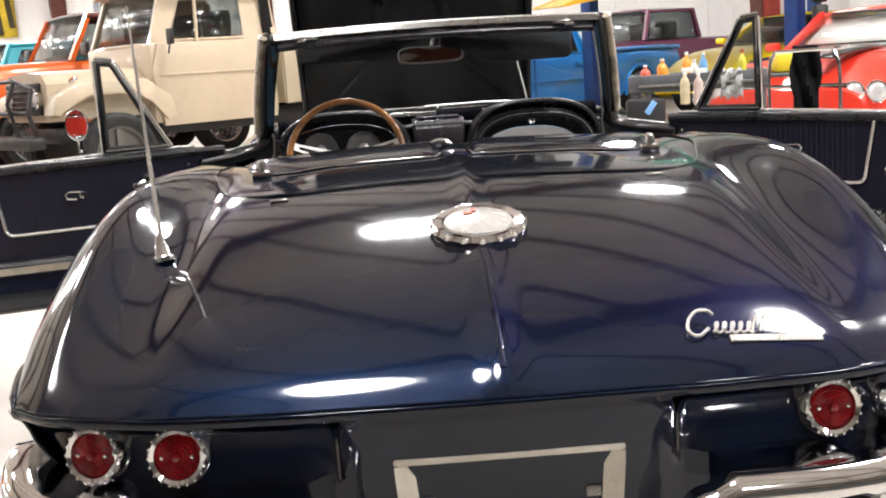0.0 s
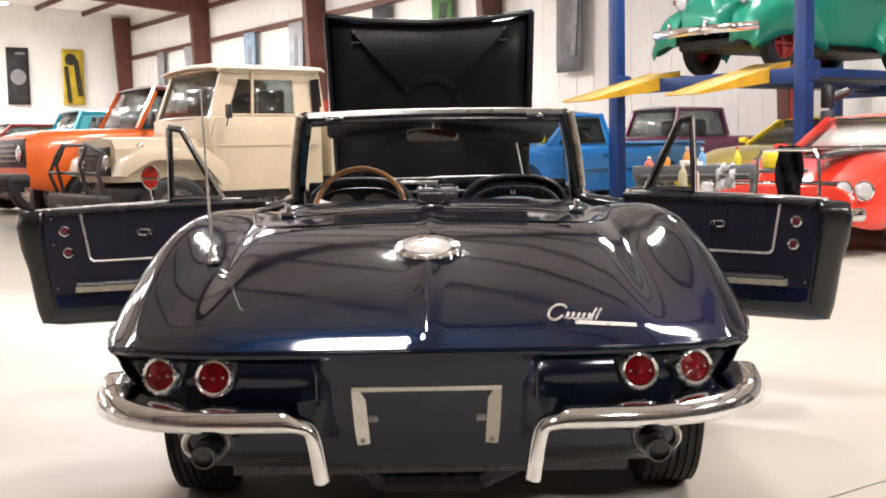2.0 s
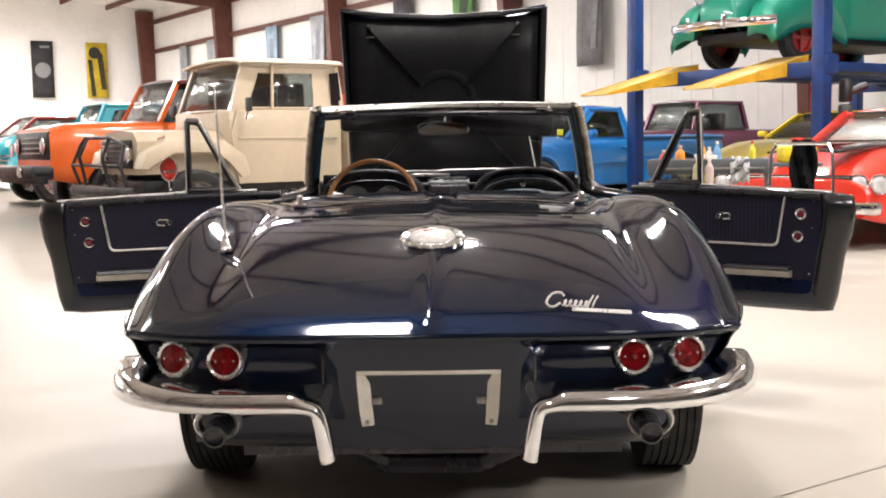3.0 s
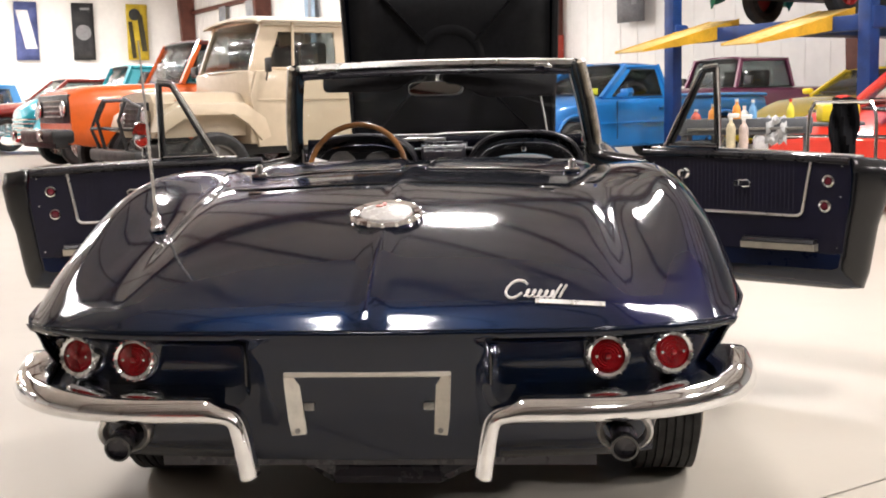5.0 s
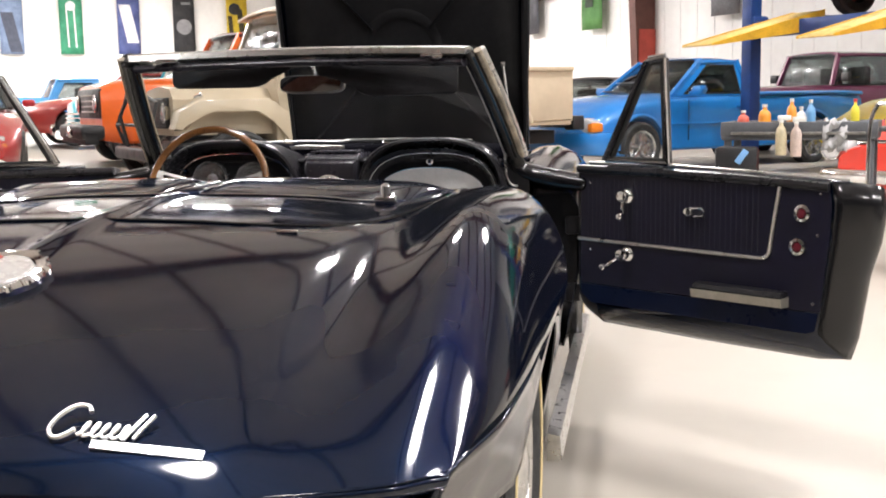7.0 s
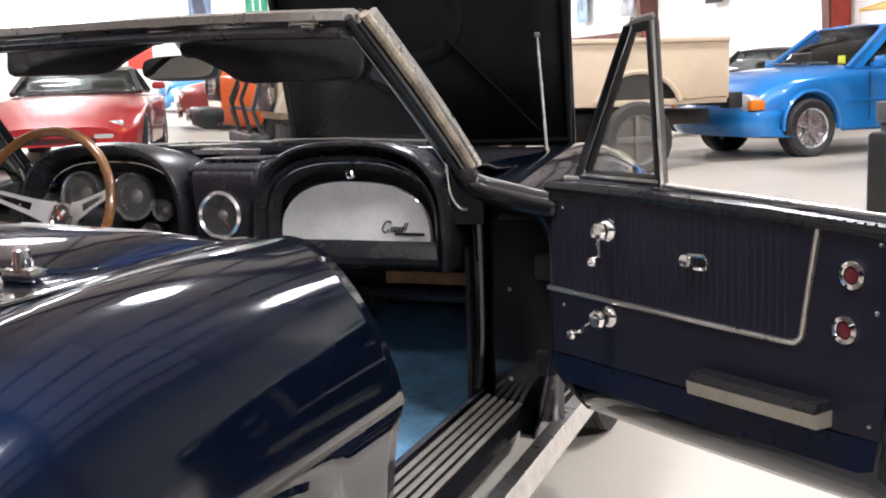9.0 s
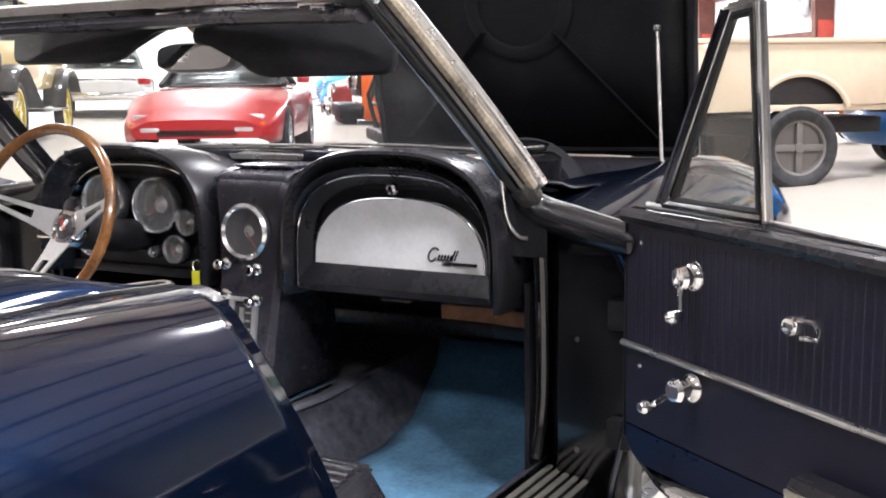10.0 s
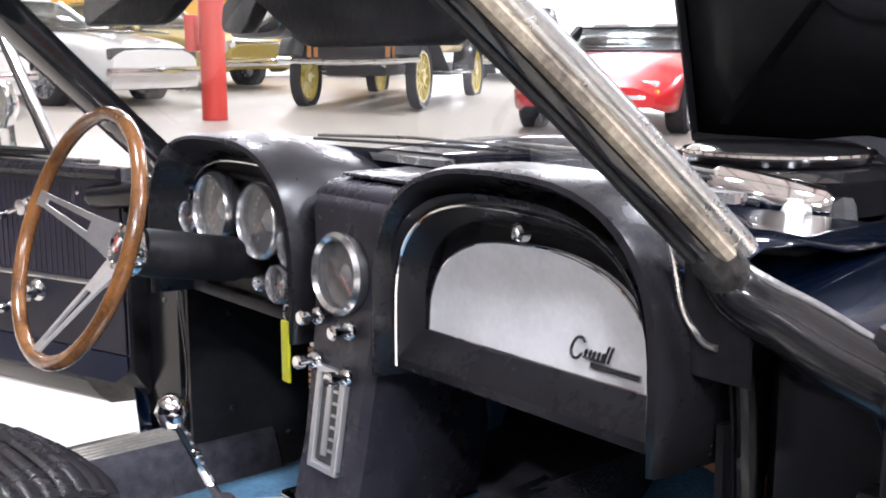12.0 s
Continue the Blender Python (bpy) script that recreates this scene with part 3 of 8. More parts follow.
def tail_lamp(car, x, y, z, out):
    """A round red lamp in a chrome ring."""
    n = Vector((out, -1, 0.12)).normalized()
    m = facing((x, y, z), n)
    bm = BM()
    lathe(bm, [(0.034, 0.004), (0.037, 0.018), (0.043, 0.022), (0.05, 0.014), (0.052, -0.02), (0.03, -0.02)], m, 32, caps=False)
    for i in range(20):
        a = 2 * math.pi * i / 20
        box(bm, (0.0455 * math.cos(a), 0.0455 * math.sin(a), 0.0185), (0.003, 0.004, 0.003), m)
    ring = part("tail_lamp", bm, CHROME, car, "chrome-ringed round red tail lamp")
    bm = BM()
    prof = [(0.038, 0.0), (0.037, 0.006)]
    for k in range(5):
        prof += [(0.034 - k * 0.006, 0.012 + k * 0.0022), (0.031 - k * 0.006, 0.0095 + k * 0.0022)]
    prof += [(0.006, 0.024), (0, 0.026)]
    lathe(bm, prof, m, 28)
    part("lens", bm, RED_LENS, ring, "ribbed red lens")
    for dx in (-0.024, 0.024):
        bm = BM()
        lathe(bm, [(0.003, 0.012), (0.003, 0.019), (0, 0.02)], m @ Matrix.Translation((dx, 0.0, 0)), 8)
        part("screw", bm, CHROME, ring)


def wheel(car, x, y, side, name="wheel"):
    """A tyre with a pale stripe and tread grooves on a steel wheel with a bright cap."""
    m = Matrix.Translation((x, y, 0.333)) @ pose(0, 0, 0, 0, 90 * side, 0)
    bm = BM()
    prof = [(0.2, -0.075), (0.235, -0.088), (0.29, -0.092), (0.318, -0.082)]
    for k in range(7):
        c = -0.072 + k * 0.024
        prof += [(0.333, c - 0.009), (0.333, c + 0.009), (0.325, c + 0.0095), (0.325, c + 0.0145)]
    prof = prof[:-2] + [(0.318, 0.085), (0.29, 0.094), (0.235, 0.09), (0.2, 0.075)]
    lathe(bm, prof, m, 48, caps=False)
    tyre = part("wheel", bm, RUBBER, car, "black tyre with a pale sidewall stripe")
    bm = BM()
    lathe(bm, [(0.262, 0.0935), (0.268, 0.0965), (0.282, 0.0965), (0.288, 0.0945)], m, 48, caps=False)
    part("sidewall_stripe", bm, mat_cache("gold_stripe", (0.6, 0.48, 0.25), 0.6), tyre, "pale gold sidewall stripe", thick=0.002)
    bm = BM()
    lathe(bm, [(0.205, 0.07), (0.2, 0.08), (0.185, 0.075), (0.17, 0.03), (0.1, 0.045), (0.09, 0.07), (0.05, 0.085), (0.0, 0.088)], m, 40, caps=False)
    lathe(bm, [(0.2, -0.07), (0.17, -0.03), (0.0, -0.03)], m, 32)
    part("rim", bm, STAINLESS, tyre, "bright metal wheel")
    bm = BM()
    for k in range(10):
        a = 2 * math.pi * k / 10
        box(bm, (0.135 * math.cos(a), 0.135 * math.sin(a), 0.045), (0.075, 0.012, 0.02), m)
    part("vane", bm, STAINLESS, tyre)


def car_body(car):
    # rear deck and fenders with the rounded rear lip
    fs = [i / 44 for i in range(45)] + [1 + i / 22 for i in range(1, 23)]
    ts = [0, 0.004, 0.009, 0.016, 0.025, 0.037] + [0.05 + 0.95 * i / 54 for i in range(55)]
    rows = [[rear_point(f, t) for f in fs] for t in ts]
    grid = np.array([[tuple(p) for p in r] for r in rows])
    for _ in range(9):
        # ease the surface so that mirrored beams run without breaks
        g = grid.copy()
        g[3:-1, 1:-1, 2] += 0.5 * ((grid[3:-1, :-2, 2] + grid[3:-1, 2:, 2]) / 2 - grid[3:-1, 1:-1, 2])
        g[7:-1, :, 2] += 0.5 * ((grid[6:-2, :, 2] + grid[8:, :, 2]) / 2 - grid[7:-1, :, 2])
        grid = g
    # raised centre ridge
    grid[2:, :, 2] += 0.009 * np.exp(-((grid[2:, :, 0] / 0.024) ** 2))
    rows = [[Vector(p) for p in r] for r in grid]
    bm = BM()
    sheet(bm, rows)
    mirrored(bm)
    part("rear_deck", bm, NAVY, car, "glossy dark navy rear deck and fenders", angle=60, thick=0.006)
    for s in (-1, 1):
        bm = BM()
        rim = [rear_point(f, 1.0) for f in (0.83, 0.86, 0.9, 0.95, 1.0, 1.08, 1.16, 1.26, 1.38, 1.5)]
        sheet(bm, [[Vector((s * (p.x - dx * (0.3 if p.x < 0.66 else 1)), p.y + dy, p.z - dz)) for p in rim] for dx, dy, dz in ((0.0, -0.004, 0.001), (0.0, 0.006, 0.006), (0.004, 0.01, 0.016), (0.008, 0.006, 0.03), (0.014, -0.006, 0.055), (0.018, -0.012, 0.11))])
        part("fender_cap", bm, NAVY, car, "rounded front end of the rear fender", angle=70, thick=0.003)
    # rolled panels behind the seats and the centre strip between them
    for s in (-1, 1):
        bm = BM()
        rows = []
        for i in range(19):
            x = 0.034 + 0.566 * i / 18
            y0 = yend(x)
            zs = rear_point(x / 0.735, 1.0).z
            side = max(0, (x - 0.5) / 0.1) ** 2 * 0.03 + max(0, (0.06 - x) / 0.026) ** 2 * 0.012
            top = 0.918 - 0.02 * (x / 0.6) ** 2
            y1 = max(1.5, y0 + 0.015)
            row = []
            for q, zz in ((0.0, zs - 0.004), (0.06, zs + 0.0), (0.2, zs + (top - zs) * 0.35), (0.4, zs + (top - zs) * 0.75), (0.6, zs + (top - zs) * 0.97), (0.75, top), (0.88, top - 0.012), (0.96, top - 0.035), (1.0, top - 0.08), (1.0, top - 0.2)):
                row.append(Vector((s * x, y0 + (y1 - y0) * q, zz - side)))
            rows.append(row)
        sheet(bm, rows)
        part("seat_back_panel", bm, NAVY, car, "rolled navy panel behind the seat", angle=70, thick=0.005)
    bm = BM()
    sheet(bm, [[Vector((x, y, z - 0.006 * (abs(x) > 0.03))) for x in (-0.036, -0.028, 0, 0.028, 0.036)] for y, z in ((1.19, 0.9), (1.3, 0.908), (1.4, 0.914), (1.5, 0.905), (1.55, 0.86), (1.57, 0.75), (1.58, 0.5))])
    part("centre_strip", bm, NAVY, car, "navy strip running down between the seats", thick=0.005)
    # lower rear sides, cut round the wheel
    bm = BM()
    srows = []
    y0 = ylip(0.815)
    ys = sorted({y0 + (1.51 - y0) * i / 40 for i in range(41)} | {REAR_WHEEL - ARCH + 0.001, REAR_WHEEL + ARCH - 0.001})
    for y in ys:
        yn = y
        top = rear_point(2.0, 0.0) if y == ys[0] else Vector((xb(yn) if y > 0.3 else rear_edge_x(y), y, zb(yn)))
        low = arch_low(y, REAR_WHEEL, 0.45 if y < REAR_WHEEL else 0.24)
        row = []
        for k in range(10):
            q = k / 9
            z = top.z + (low - top.z) * q
            depth = (top.z - z) / 0.4
            x = top.x - (0.075 + 0.25 * max(0, 1 - (y - y0) / 0.45)) * depth ** 1.2 - 0.006 * math.sin(min(1, q * 3) * math.pi)
            row.append(Vector((x, y, z)))
        srows.append(row)
    sheet(bm, srows)
    both("quarter_panel", bm, NAVY, car, "navy lower rear quarter panel", angle=60, thick=0.006)
    # dark inner wheel houses
    for yw in (REAR_WHEEL, FRONT_WHEEL):
        bm = BM()
        rows = [[Vector((x, yw + (ARCH + 0.03) * math.cos(a), WHEEL_Z + (ARCH + 0.02) * math.sin(a))) for x in (0.5, 0.82)] for a in [math.pi * i / 14 for i in range(15)]]
        sheet(bm, rows)
        sheet(bm, [[Vector((0.5, yw + (ARCH + 0.03) * math.cos(a) * k, WHEEL_Z + (ARCH + 0.02) * math.sin(a) * k)) for k in (0.0, 1.0)] for a in [math.pi * i / 14 for i in range(15)]])
        both("wheel_house", bm, BLACK_SATIN, car, thick=0.004)
    # rear fascia below the lip
    bm = BM()
    light = [(0.0, 0.626), (0.006, 0.612), (0.035, 0.603), (0.052, 0.585), (0.055, 0.54), (0.057, 0.515), (0.058, 0.495), (0.056, 0.47), (0.05, 0.44), (0.055, 0.38), (0.09, 0.325), (0.2, 0.30)]
    plate = [(0.0, 0.626), (0.004, 0.614), (0.012, 0.605), (0.016, 0.585), (0.024, 0.55), (0.03, 0.53), (0.036, 0.50), (0.04, 0.478), (0.048, 0.45), (0.065, 0.38), (0.09, 0.32), (0.2, 0.28)]
    xs = [0, 0.06, 0.12, 0.18, 0.225, 0.25, 0.262, 0.274, 0.29, 0.33, 0.38, 0.44, 0.5, 0.56, 0.62, 0.67, 0.72, 0.76, 0.79, 0.806, 0.8145]
    rows = []
    for x in xs:
        k = min(1, max(0, (x - 0.25) / 0.03))
        out = min(1, max(0, (x - 0.62) / 0.19))
        row = []
        for (a, za), (b, zb_) in zip(plate, light):
            dy, z = a + (b - a) * k, za + (zb_ - za) * k
            dz = 0.626 - z
            row.append(Vector((x - 0.27 * (dz / 0.33) ** 1.2 * out, ylip(x) + dy * (1 - 0.5 * out), z - 0.006 * out)))
        rows.append(row)
    sheet(bm, rows)
    mirrored(bm)
    part("rear_fascia", bm, NAVY, car, "dark navy rear panel with recessed lamp bays", angle=45, thick=0.005)
    for s in (-1, 1):
        bm = BM()
        tube(bm, [(s * 0.262, -0.008, 0.606), (s * 0.268, -0.006, 0.56), (s * 0.268, -0.006, 0.5)], 0.004, 6)
        part("bay_edge", bm, BLACK_GLOSS, car)
    # underside
    bm = BM()
    box(bm, (0, 2.5, 0.19), (1.1, 3.5, 0.05))
    box(bm, (0, 0.35, 0.31), (1.0, 0.5, 0.05))
    tube(bm, [(-0.3, 0.5, 0.22), (-0.12, 0.3, 0.2), (0.12, 0.3, 0.2), (0.3, 0.5, 0.22)], 0.03, 8)
    part("underbody", bm, BLACK_SATIN, car, "black underbody")

    # front half: fenders with crowned tops round an open engine bay
    fz = lerp_table([(2.5, 0.866), (2.75, 0.882), (3.1, 0.902), (3.45, 0.912), (3.8, 0.885), (4.1, 0.82), (4.3, 0.74), (4.38, 0.66)])
    fx = lerp_table([(2.5, 0.70), (3.0, 0.705), (3.5, 0.7), (4.0, 0.69), (4.38, 0.66)])
    fb = lerp_table([(2.5, 0.872), (3.0, 0.882), (3.5, 0.885), (4.0, 0.85), (4.25, 0.78), (4.38, 0.68)])
    fi = lerp_table([(2.5, 0.878), (2.9, 0.888), (3.4, 0.872), (3.9, 0.845), (4.2, 0.79), (4.38, 0.67)])
    bm = BM()
    rows = []
    ys = sorted({2.5 + 1.88 * i / 44 for i in range(45)} | {FRONT_WHEEL - ARCH + 0.001, FRONT_WHEEL + ARCH - 0.001})
    for y in ys:
        row = [Vector((0.535, y, fi(y) - 0.015)), Vector((0.545, y, fi(y))), Vector((0.6, y, fi(y) + 0.012))]
        for k in range(7):
            a = -0.6 + (math.pi / 2 + 0.6) * k / 6
            if a < 0:
                row.append(Vector((fx(y) + 0.11 * math.sin(a), y, fz(y) - 0.04 * (1 - math.cos(a)))))
            else:
                row.append(Vector((fx(y) + (fb(y) - fx(y)) * math.sin(a), y, 0.65 + (fz(y) - 0.65) * math.cos(a))))
        low = arch_low(y, FRONT_WHEEL, 0.26)
        for k in range(1, 8):
            z = 0.65 + (low - 0.65) * k / 7
            row.append(Vector((fb(y) - 0.07 * ((0.65 - z) / 0.4) ** 1.3, y, z)))
        rows.append(row)
    sheet(bm, rows)
    both("front_fender", bm, NAVY, car, "glossy navy front fender", angle=60, thick=0.006)
    bm = BM()
    box(bm, (0, 4.28, 0.72), (1.3, 0.2, 0.14), bev=0.05)
    part("nose", bm, NAVY, car)
    # cowl with wiper bay
    bm = BM()
    rows = []
    for i in range(17):
        x = -0.66 + 1.32 * i / 16
        bow = 0.17 * (1 - (x / 0.66) ** 2)
        rows.append([Vector((x, 2.5 + bow, 0.9)), Vector((x, 2.56 + bow, 0.918)), Vector((x, 2.64 + bow, 0.912)), Vector((x, 2.72 + bow, 0.895)), Vector((x, 2.98, 0.885)), Vector((x, 2.985, 0.6))])
    sheet(bm, rows)
    part("cowl", bm, NAVY, car, "navy cowl behind the engine bay", thick=0.005)
    bm = BM()
    for j in range(5):
        pts = [(x, 2.66 + 0.035 * j + 0.16 * (1 - (x / 0.66) ** 2), 0.921 - 0.004 * j) for x in [-0.52 + i * 0.055 for i in range(18)]]
        tube(bm, pts, 0.004, 6)
    part("cowl_vent", bm, BLACK_SATIN, car, "dark slatted cowl vent")
    for sx in (-0.42, 0.12):
        bm = BM()
        tube(bm, curve3([(sx, 2.72, 0.935), (sx + 0.2, 2.68, 0.95), (sx + 0.42, 2.69, 0.945)], 10), 0.006, 6)
        box(bm, (sx + 0.24, 2.675, 0.944), (0.36, 0.012, 0.012))
        part("wiper", bm, STAINLESS, car, "bright metal wiper arm")
    # engine bay
    for name, c, sz in (("bay_floor", (0, 3.55, 0.5), (1.08, 1.1, 0.04)), ("bay_side", (0.54, 3.55, 0.68), (0.02, 1.1, 0.36)), ("bay_side", (-0.54, 3.55, 0.68), (0.02, 1.1, 0.36)), ("bay_front", (0, 4.1, 0.68), (1.08, 0.02, 0.36))):
        bm = BM()
        box(bm, c, sz, bev=0.004)
        part(name, bm, BLACK_SATIN, car)
    bm = BM()
    lathe(bm, [(0.12, 0), (0.2, 0.0), (0.205, 0.06), (0.185, 0.075), (0.03, 0.085), (0.0, 0.085)], Matrix.Translation((0.17, 3.3, 0.845)), 32)
    part("air_cleaner", bm, BLACK_GLOSS, car, "round black air cleaner")
    bm = BM()
    lathe(bm, [(0.13, 0), (0.215, 0.0), (0.225, 0.012), (0.2, 0.024), (0.02, 0.03), (0, 0.03)], Matrix.Translation((0.17, 3.3, 0.925)) @ Matrix.Diagonal((0.75, 0.75, 1, 1)), 32)
    lid = part("air_cleaner_lid", bm, BLACK_GLOSS, car, "black lid with a bright edge")
    bm = BM()
    tube(bm, [(0.17 + 0.166 * math.cos(a), 3.3 + 0.166 * math.sin(a), 0.94) for a in [2 * math.pi * i / 40 for i in range(40)]], 0.005, 6, closed=True)
    part("lid_edge", bm, CHROME, lid)
    for x in (-0.22, 0.3):
        bm = BM()
        box(bm, (x, 3.5, 0.78), (0.12, 0.5, 0.1), bev=0.025)
        part("valve_cover", bm, CHROME, car, "polished valve cover")
    bm = BM()
    lathe(bm, [(0.0, -0.1), (0.03, -0.095), (0.042, -0.08), (0.042, 0.08), (0.03, 0.095), (0, 0.1)], facing((0.32, 3.06, 0.885), (0.86, 0.45, -0.18)), 20)
    part("expansion_tank", bm, CHROME, car, "polished expansion tank")
    bm = BM()
    lathe(bm, [(0.022, 0), (0.024, 0.012), (0.018, 0.02), (0, 0.022)], facing((0.38, 3.05, 0.87), (0.3, -1, 0.6)), 14)
    tube(bm, curve3([(0.37, 3.02, 0.86), (0.41, 3.0, 0.85), (0.46, 3.03, 0.84)], 8), 0.008, 6)
    part("filler_cap", bm, STAINLESS, car)
    bm = BM()
    tube(bm, curve3([(0.42, 3.12, 0.82), (0.3, 3.3, 0.88), (0.16, 3.5, 0.86)], 14), 0.022, 8)
    part("hose", bm, RUBBER, car)
    bm = BM()
    lathe(bm, [(0.2, -0.06), (0.225, -0.06), (0.225, 0.06), (0.2, 0.06)], Matrix.Translation((0.09, 3.68, 0.715)) @ pose(0, 0, 0, 90, 0, 0), 32, caps=False)
    part("fan_shroud", bm, BLACK_DEEP, car, thick=0.006)


def rear_edge_x(y):
    """Outer edge of the crease behind the rear wheel."""
    lo, hi = 0.812, 0.866
    return lo + (hi - lo) * min(1, max(0, (y - 0.12) / 0.2)) ** 0.8


def car_rear_trim(car):
    for x, y, out in ((0.518, 0.012, 0.06), (0.657, 0.05, 0.28)):
        for s in (-1, 1):
            tail_lamp(car, s * x, y, 0.558, s * out)
    # licence frame
    bm = BM()
    for s in (-1, 1):
        rows = []
        for x0, x1, y, z in ((0.142, 0.171, -0.012, 0.388), (0.144, 0.176, -0.018, 0.425), (0.149, 0.181, -0.024, 0.5), (0.151, 0.182, -0.024, 0.522)):
            rows.append([Vector((s * x0, y + 0.035, z)), Vector((s * x0, y + 0.012, z)), Vector((s * x1, y, z)), Vector((s * x1, y + 0.04, z))])
        sheet(bm, rows, wrap=True)
    box(bm, (0, -0.004, 0.527), (0.366, 0.036, 0.012), bev=0.004)
    fr = part("licence_frame", bm, IVORY, car, "ivory plastic licence plate frame without a plate")
    for s in (-1, 1):
        bm = BM()
        lathe(bm, [(0.006, 0), (0.006, 0.004), (0, 0.005)], facing((s * 0.157, -0.014, 0.4), (0, -1, 0.15)), 10)
        part("screw", bm, STEEL_DULL, fr)
    for s in (-1, 1):
        bm = BM()
        box(bm, (s * 0.132, -0.002, 0.452), (0.024, 0.012, 0.018), bev=0.003)
        part("mount_clip", bm, STEEL_DULL, fr)
    # chrome bumpers
    for s in (-1, 1):
        path = [(s * 0.25, -0.1, 0.318), (s * 0.256, -0.104, 0.36), (s * 0.265, -0.109, 0.415), (s * 0.277, -0.112, 0.449), (s * 0.306, -0.114, 0.46), (s * 0.36, -0.112, 0.461), (s * 0.5, -0.1, 0.459), (s * 0.62, -0.072, 0.459), (s * 0.73, -0.02, 0.462), (s * 0.815, 0.055, 0.468), (s * 0.855, 0.14, 0.474), (s * 0.868, 0.23, 0.48)]
        path = curve3(path, 66)
        bm = BM()
        rings = []
        n = len(path)
        for i, p in enumerate(path):
            q = i / (n - 1)
            t = (path[min(n - 1, i + 1)] - path[max(0, i - 1)]).normalized()
            outw = Vector((0, -1, 0)) if q < 0.6 else (Vector((s * (q - 0.6) * 2.6, -1 + (q - 0.6) * 2.2, 0))).normalized()
            up = outw.cross(t).normalized() * s
            k = min(1, max(0, (q - 0.36) / 0.06))
            d = 0.045 + k * (0.115 - 0.07 * min(1, max(0, (q - 0.66) / 0.2)))
            u = 0.017 + 0.02 * k + 0.012 * min(1, max(0, (q - 0.6) / 0.25)) + 0.012 * min(1, max(0, (q - 0.8) / 0.15))
            c = 0.018 + 0.004 * min(1, max(0, (q - 0.6) / 0.25))
            f = 0.5 if q > 0.975 else 1.0
            ring = [p + up * (f * a) + outw * b for a, b in ((u, -d), (u * 0.99, -d * 0.6), (u * 0.96, -d * 0.28), (u * 0.84, -0.014), (u * 0.5, 0.0), (0.0, 0.007), (-c * 0.6, 0.004), (-c, -0.006), (-c * 1.05, -0.03))]
            rings.append(ring)
        sheet(bm, rings, wrap=True)
        part("rear_bumper", bm, CHROME, car, "curved chrome rear bumper half", angle=70)
        # exhaust with a bright surround
        x = 0.55 if s > 0 else -0.532
        bm = BM()
        lathe(bm, [(0.038, -0.01), (0.04, 0.008), (0.047, 0.012), (0.052, 0.004), (0.052, -0.02), (0.038, -0.02)], facing((x, -0.05, 0.41), (0.0, -1, -0.05)) @ Matrix.Diagonal((1.16, 0.9, 1, 1)), 28, caps=False)
        part("exhaust_surround", bm, STAINLESS, car, "bright exhaust surround")
        bm = BM()
        tube(bm, curve3([(x, 0.35, 0.33), (x, 0.1, 0.37), (x, -0.05, 0.4), (x - s * 0.004, -0.1, 0.392)], 14), 0.025, 14)
        part("tailpipe", bm, BLACK_SATIN, car, "sooty black tailpipe")
        bm = BM()
        lathe(bm, [(0.027, -0.03), (0.029, 0.0), (0.024, 0.001), (0.022, -0.05), (0.0, -0.05)], facing((x - s * 0.005, -0.112, 0.39), (0, -1, -0.15)), 20)
        part("tailpipe_tip", bm, BLACK_GLOSS, car)
    # fuel lid
    bm = BM()
    base = facing((0, 0.42, zc(0.42) + 0.002), (0, -0.25, 1)) @ Matrix.Diagonal((0.93, 0.93, 1, 1))
    lathe(bm, [(0.098, -0.008), (0.1, 0.006), (0.092, 0.014), (0.075, 0.012)], base, 40, caps=False)
    lathe(bm, [(0.075, 0.0), (0.07, 0.012)], base, 40, caps=False)
    for k in range(16):
        a = 2 * math.pi * k / 16
        lathe(bm, [(0.008, 0), (0.006, 0.008), (0, 0.009)], base @ Matrix.Translation((0.094 * math.cos(a), 0.094 * math.sin(a), 0.004)), 8)
    lid = part("fuel_lid", bm, CHROME, car, "chrome-ringed round fuel filler lid")
    bm = BM()
    lathe(bm, [(0.076, 0.004), (0.07, 0.014), (0.035, 0.021), (0, 0.022)], base, 36)
    part("emblem_disc", bm, mat_cache("emblem_white", (0.5, 0.48, 0.46), 0.25, 0.2, coat=0.6, var=0.2, scale=40), lid, "silvery domed emblem disc")
    bm = BM()
    box(bm, (-0.02, 0.02, 0.022), (0.018, 0.012, 0.004), base)
    box(bm, (-0.008, 0.035, 0.022), (0.01, 0.02, 0.004), base)
    part("emblem_mark", bm, RED_MARK, lid)
    bm = BM()
    box(bm, (0, 0.1, 0.004), (0.07, 0.022, 0.014), base, bev=0.004)
    part("hinge", bm, CHROME, lid)
    # script ornament on the deck
    bm = BM()
    script_emblem(bm, Matrix.Translation((0.302, 0.022, 0.677)) @ pose(0, 0, 0, 36, 4, 1.5), 0.215, 0.0026)
    part("deck_ornament", bm, STAINLESS, car, "flowing chrome deck ornament")
    # centre spear below the lid, seam lines and lid latches
    bm = BM()
    tube(bm, [(0, y, zc(y) + 0.0045) for y in (-0.005, 0.05, 0.12, 0.2, 0.28)], 0.006, 8)
    part("centre_spear", bm, NAVY, car)
    for s in (-1, 1):
        bm = BM()
        pts = curve3([rear_point(f / 0.735, t) + Vector((0, 0, 0.001)) for f, t in ((0.02, 0.67), (0.2, 0.665), (0.4, 0.66), (0.55, 0.67), (0.63, 0.72), (0.655, 0.8), (0.66, 0.9), (0.66, 0.99))], 40)
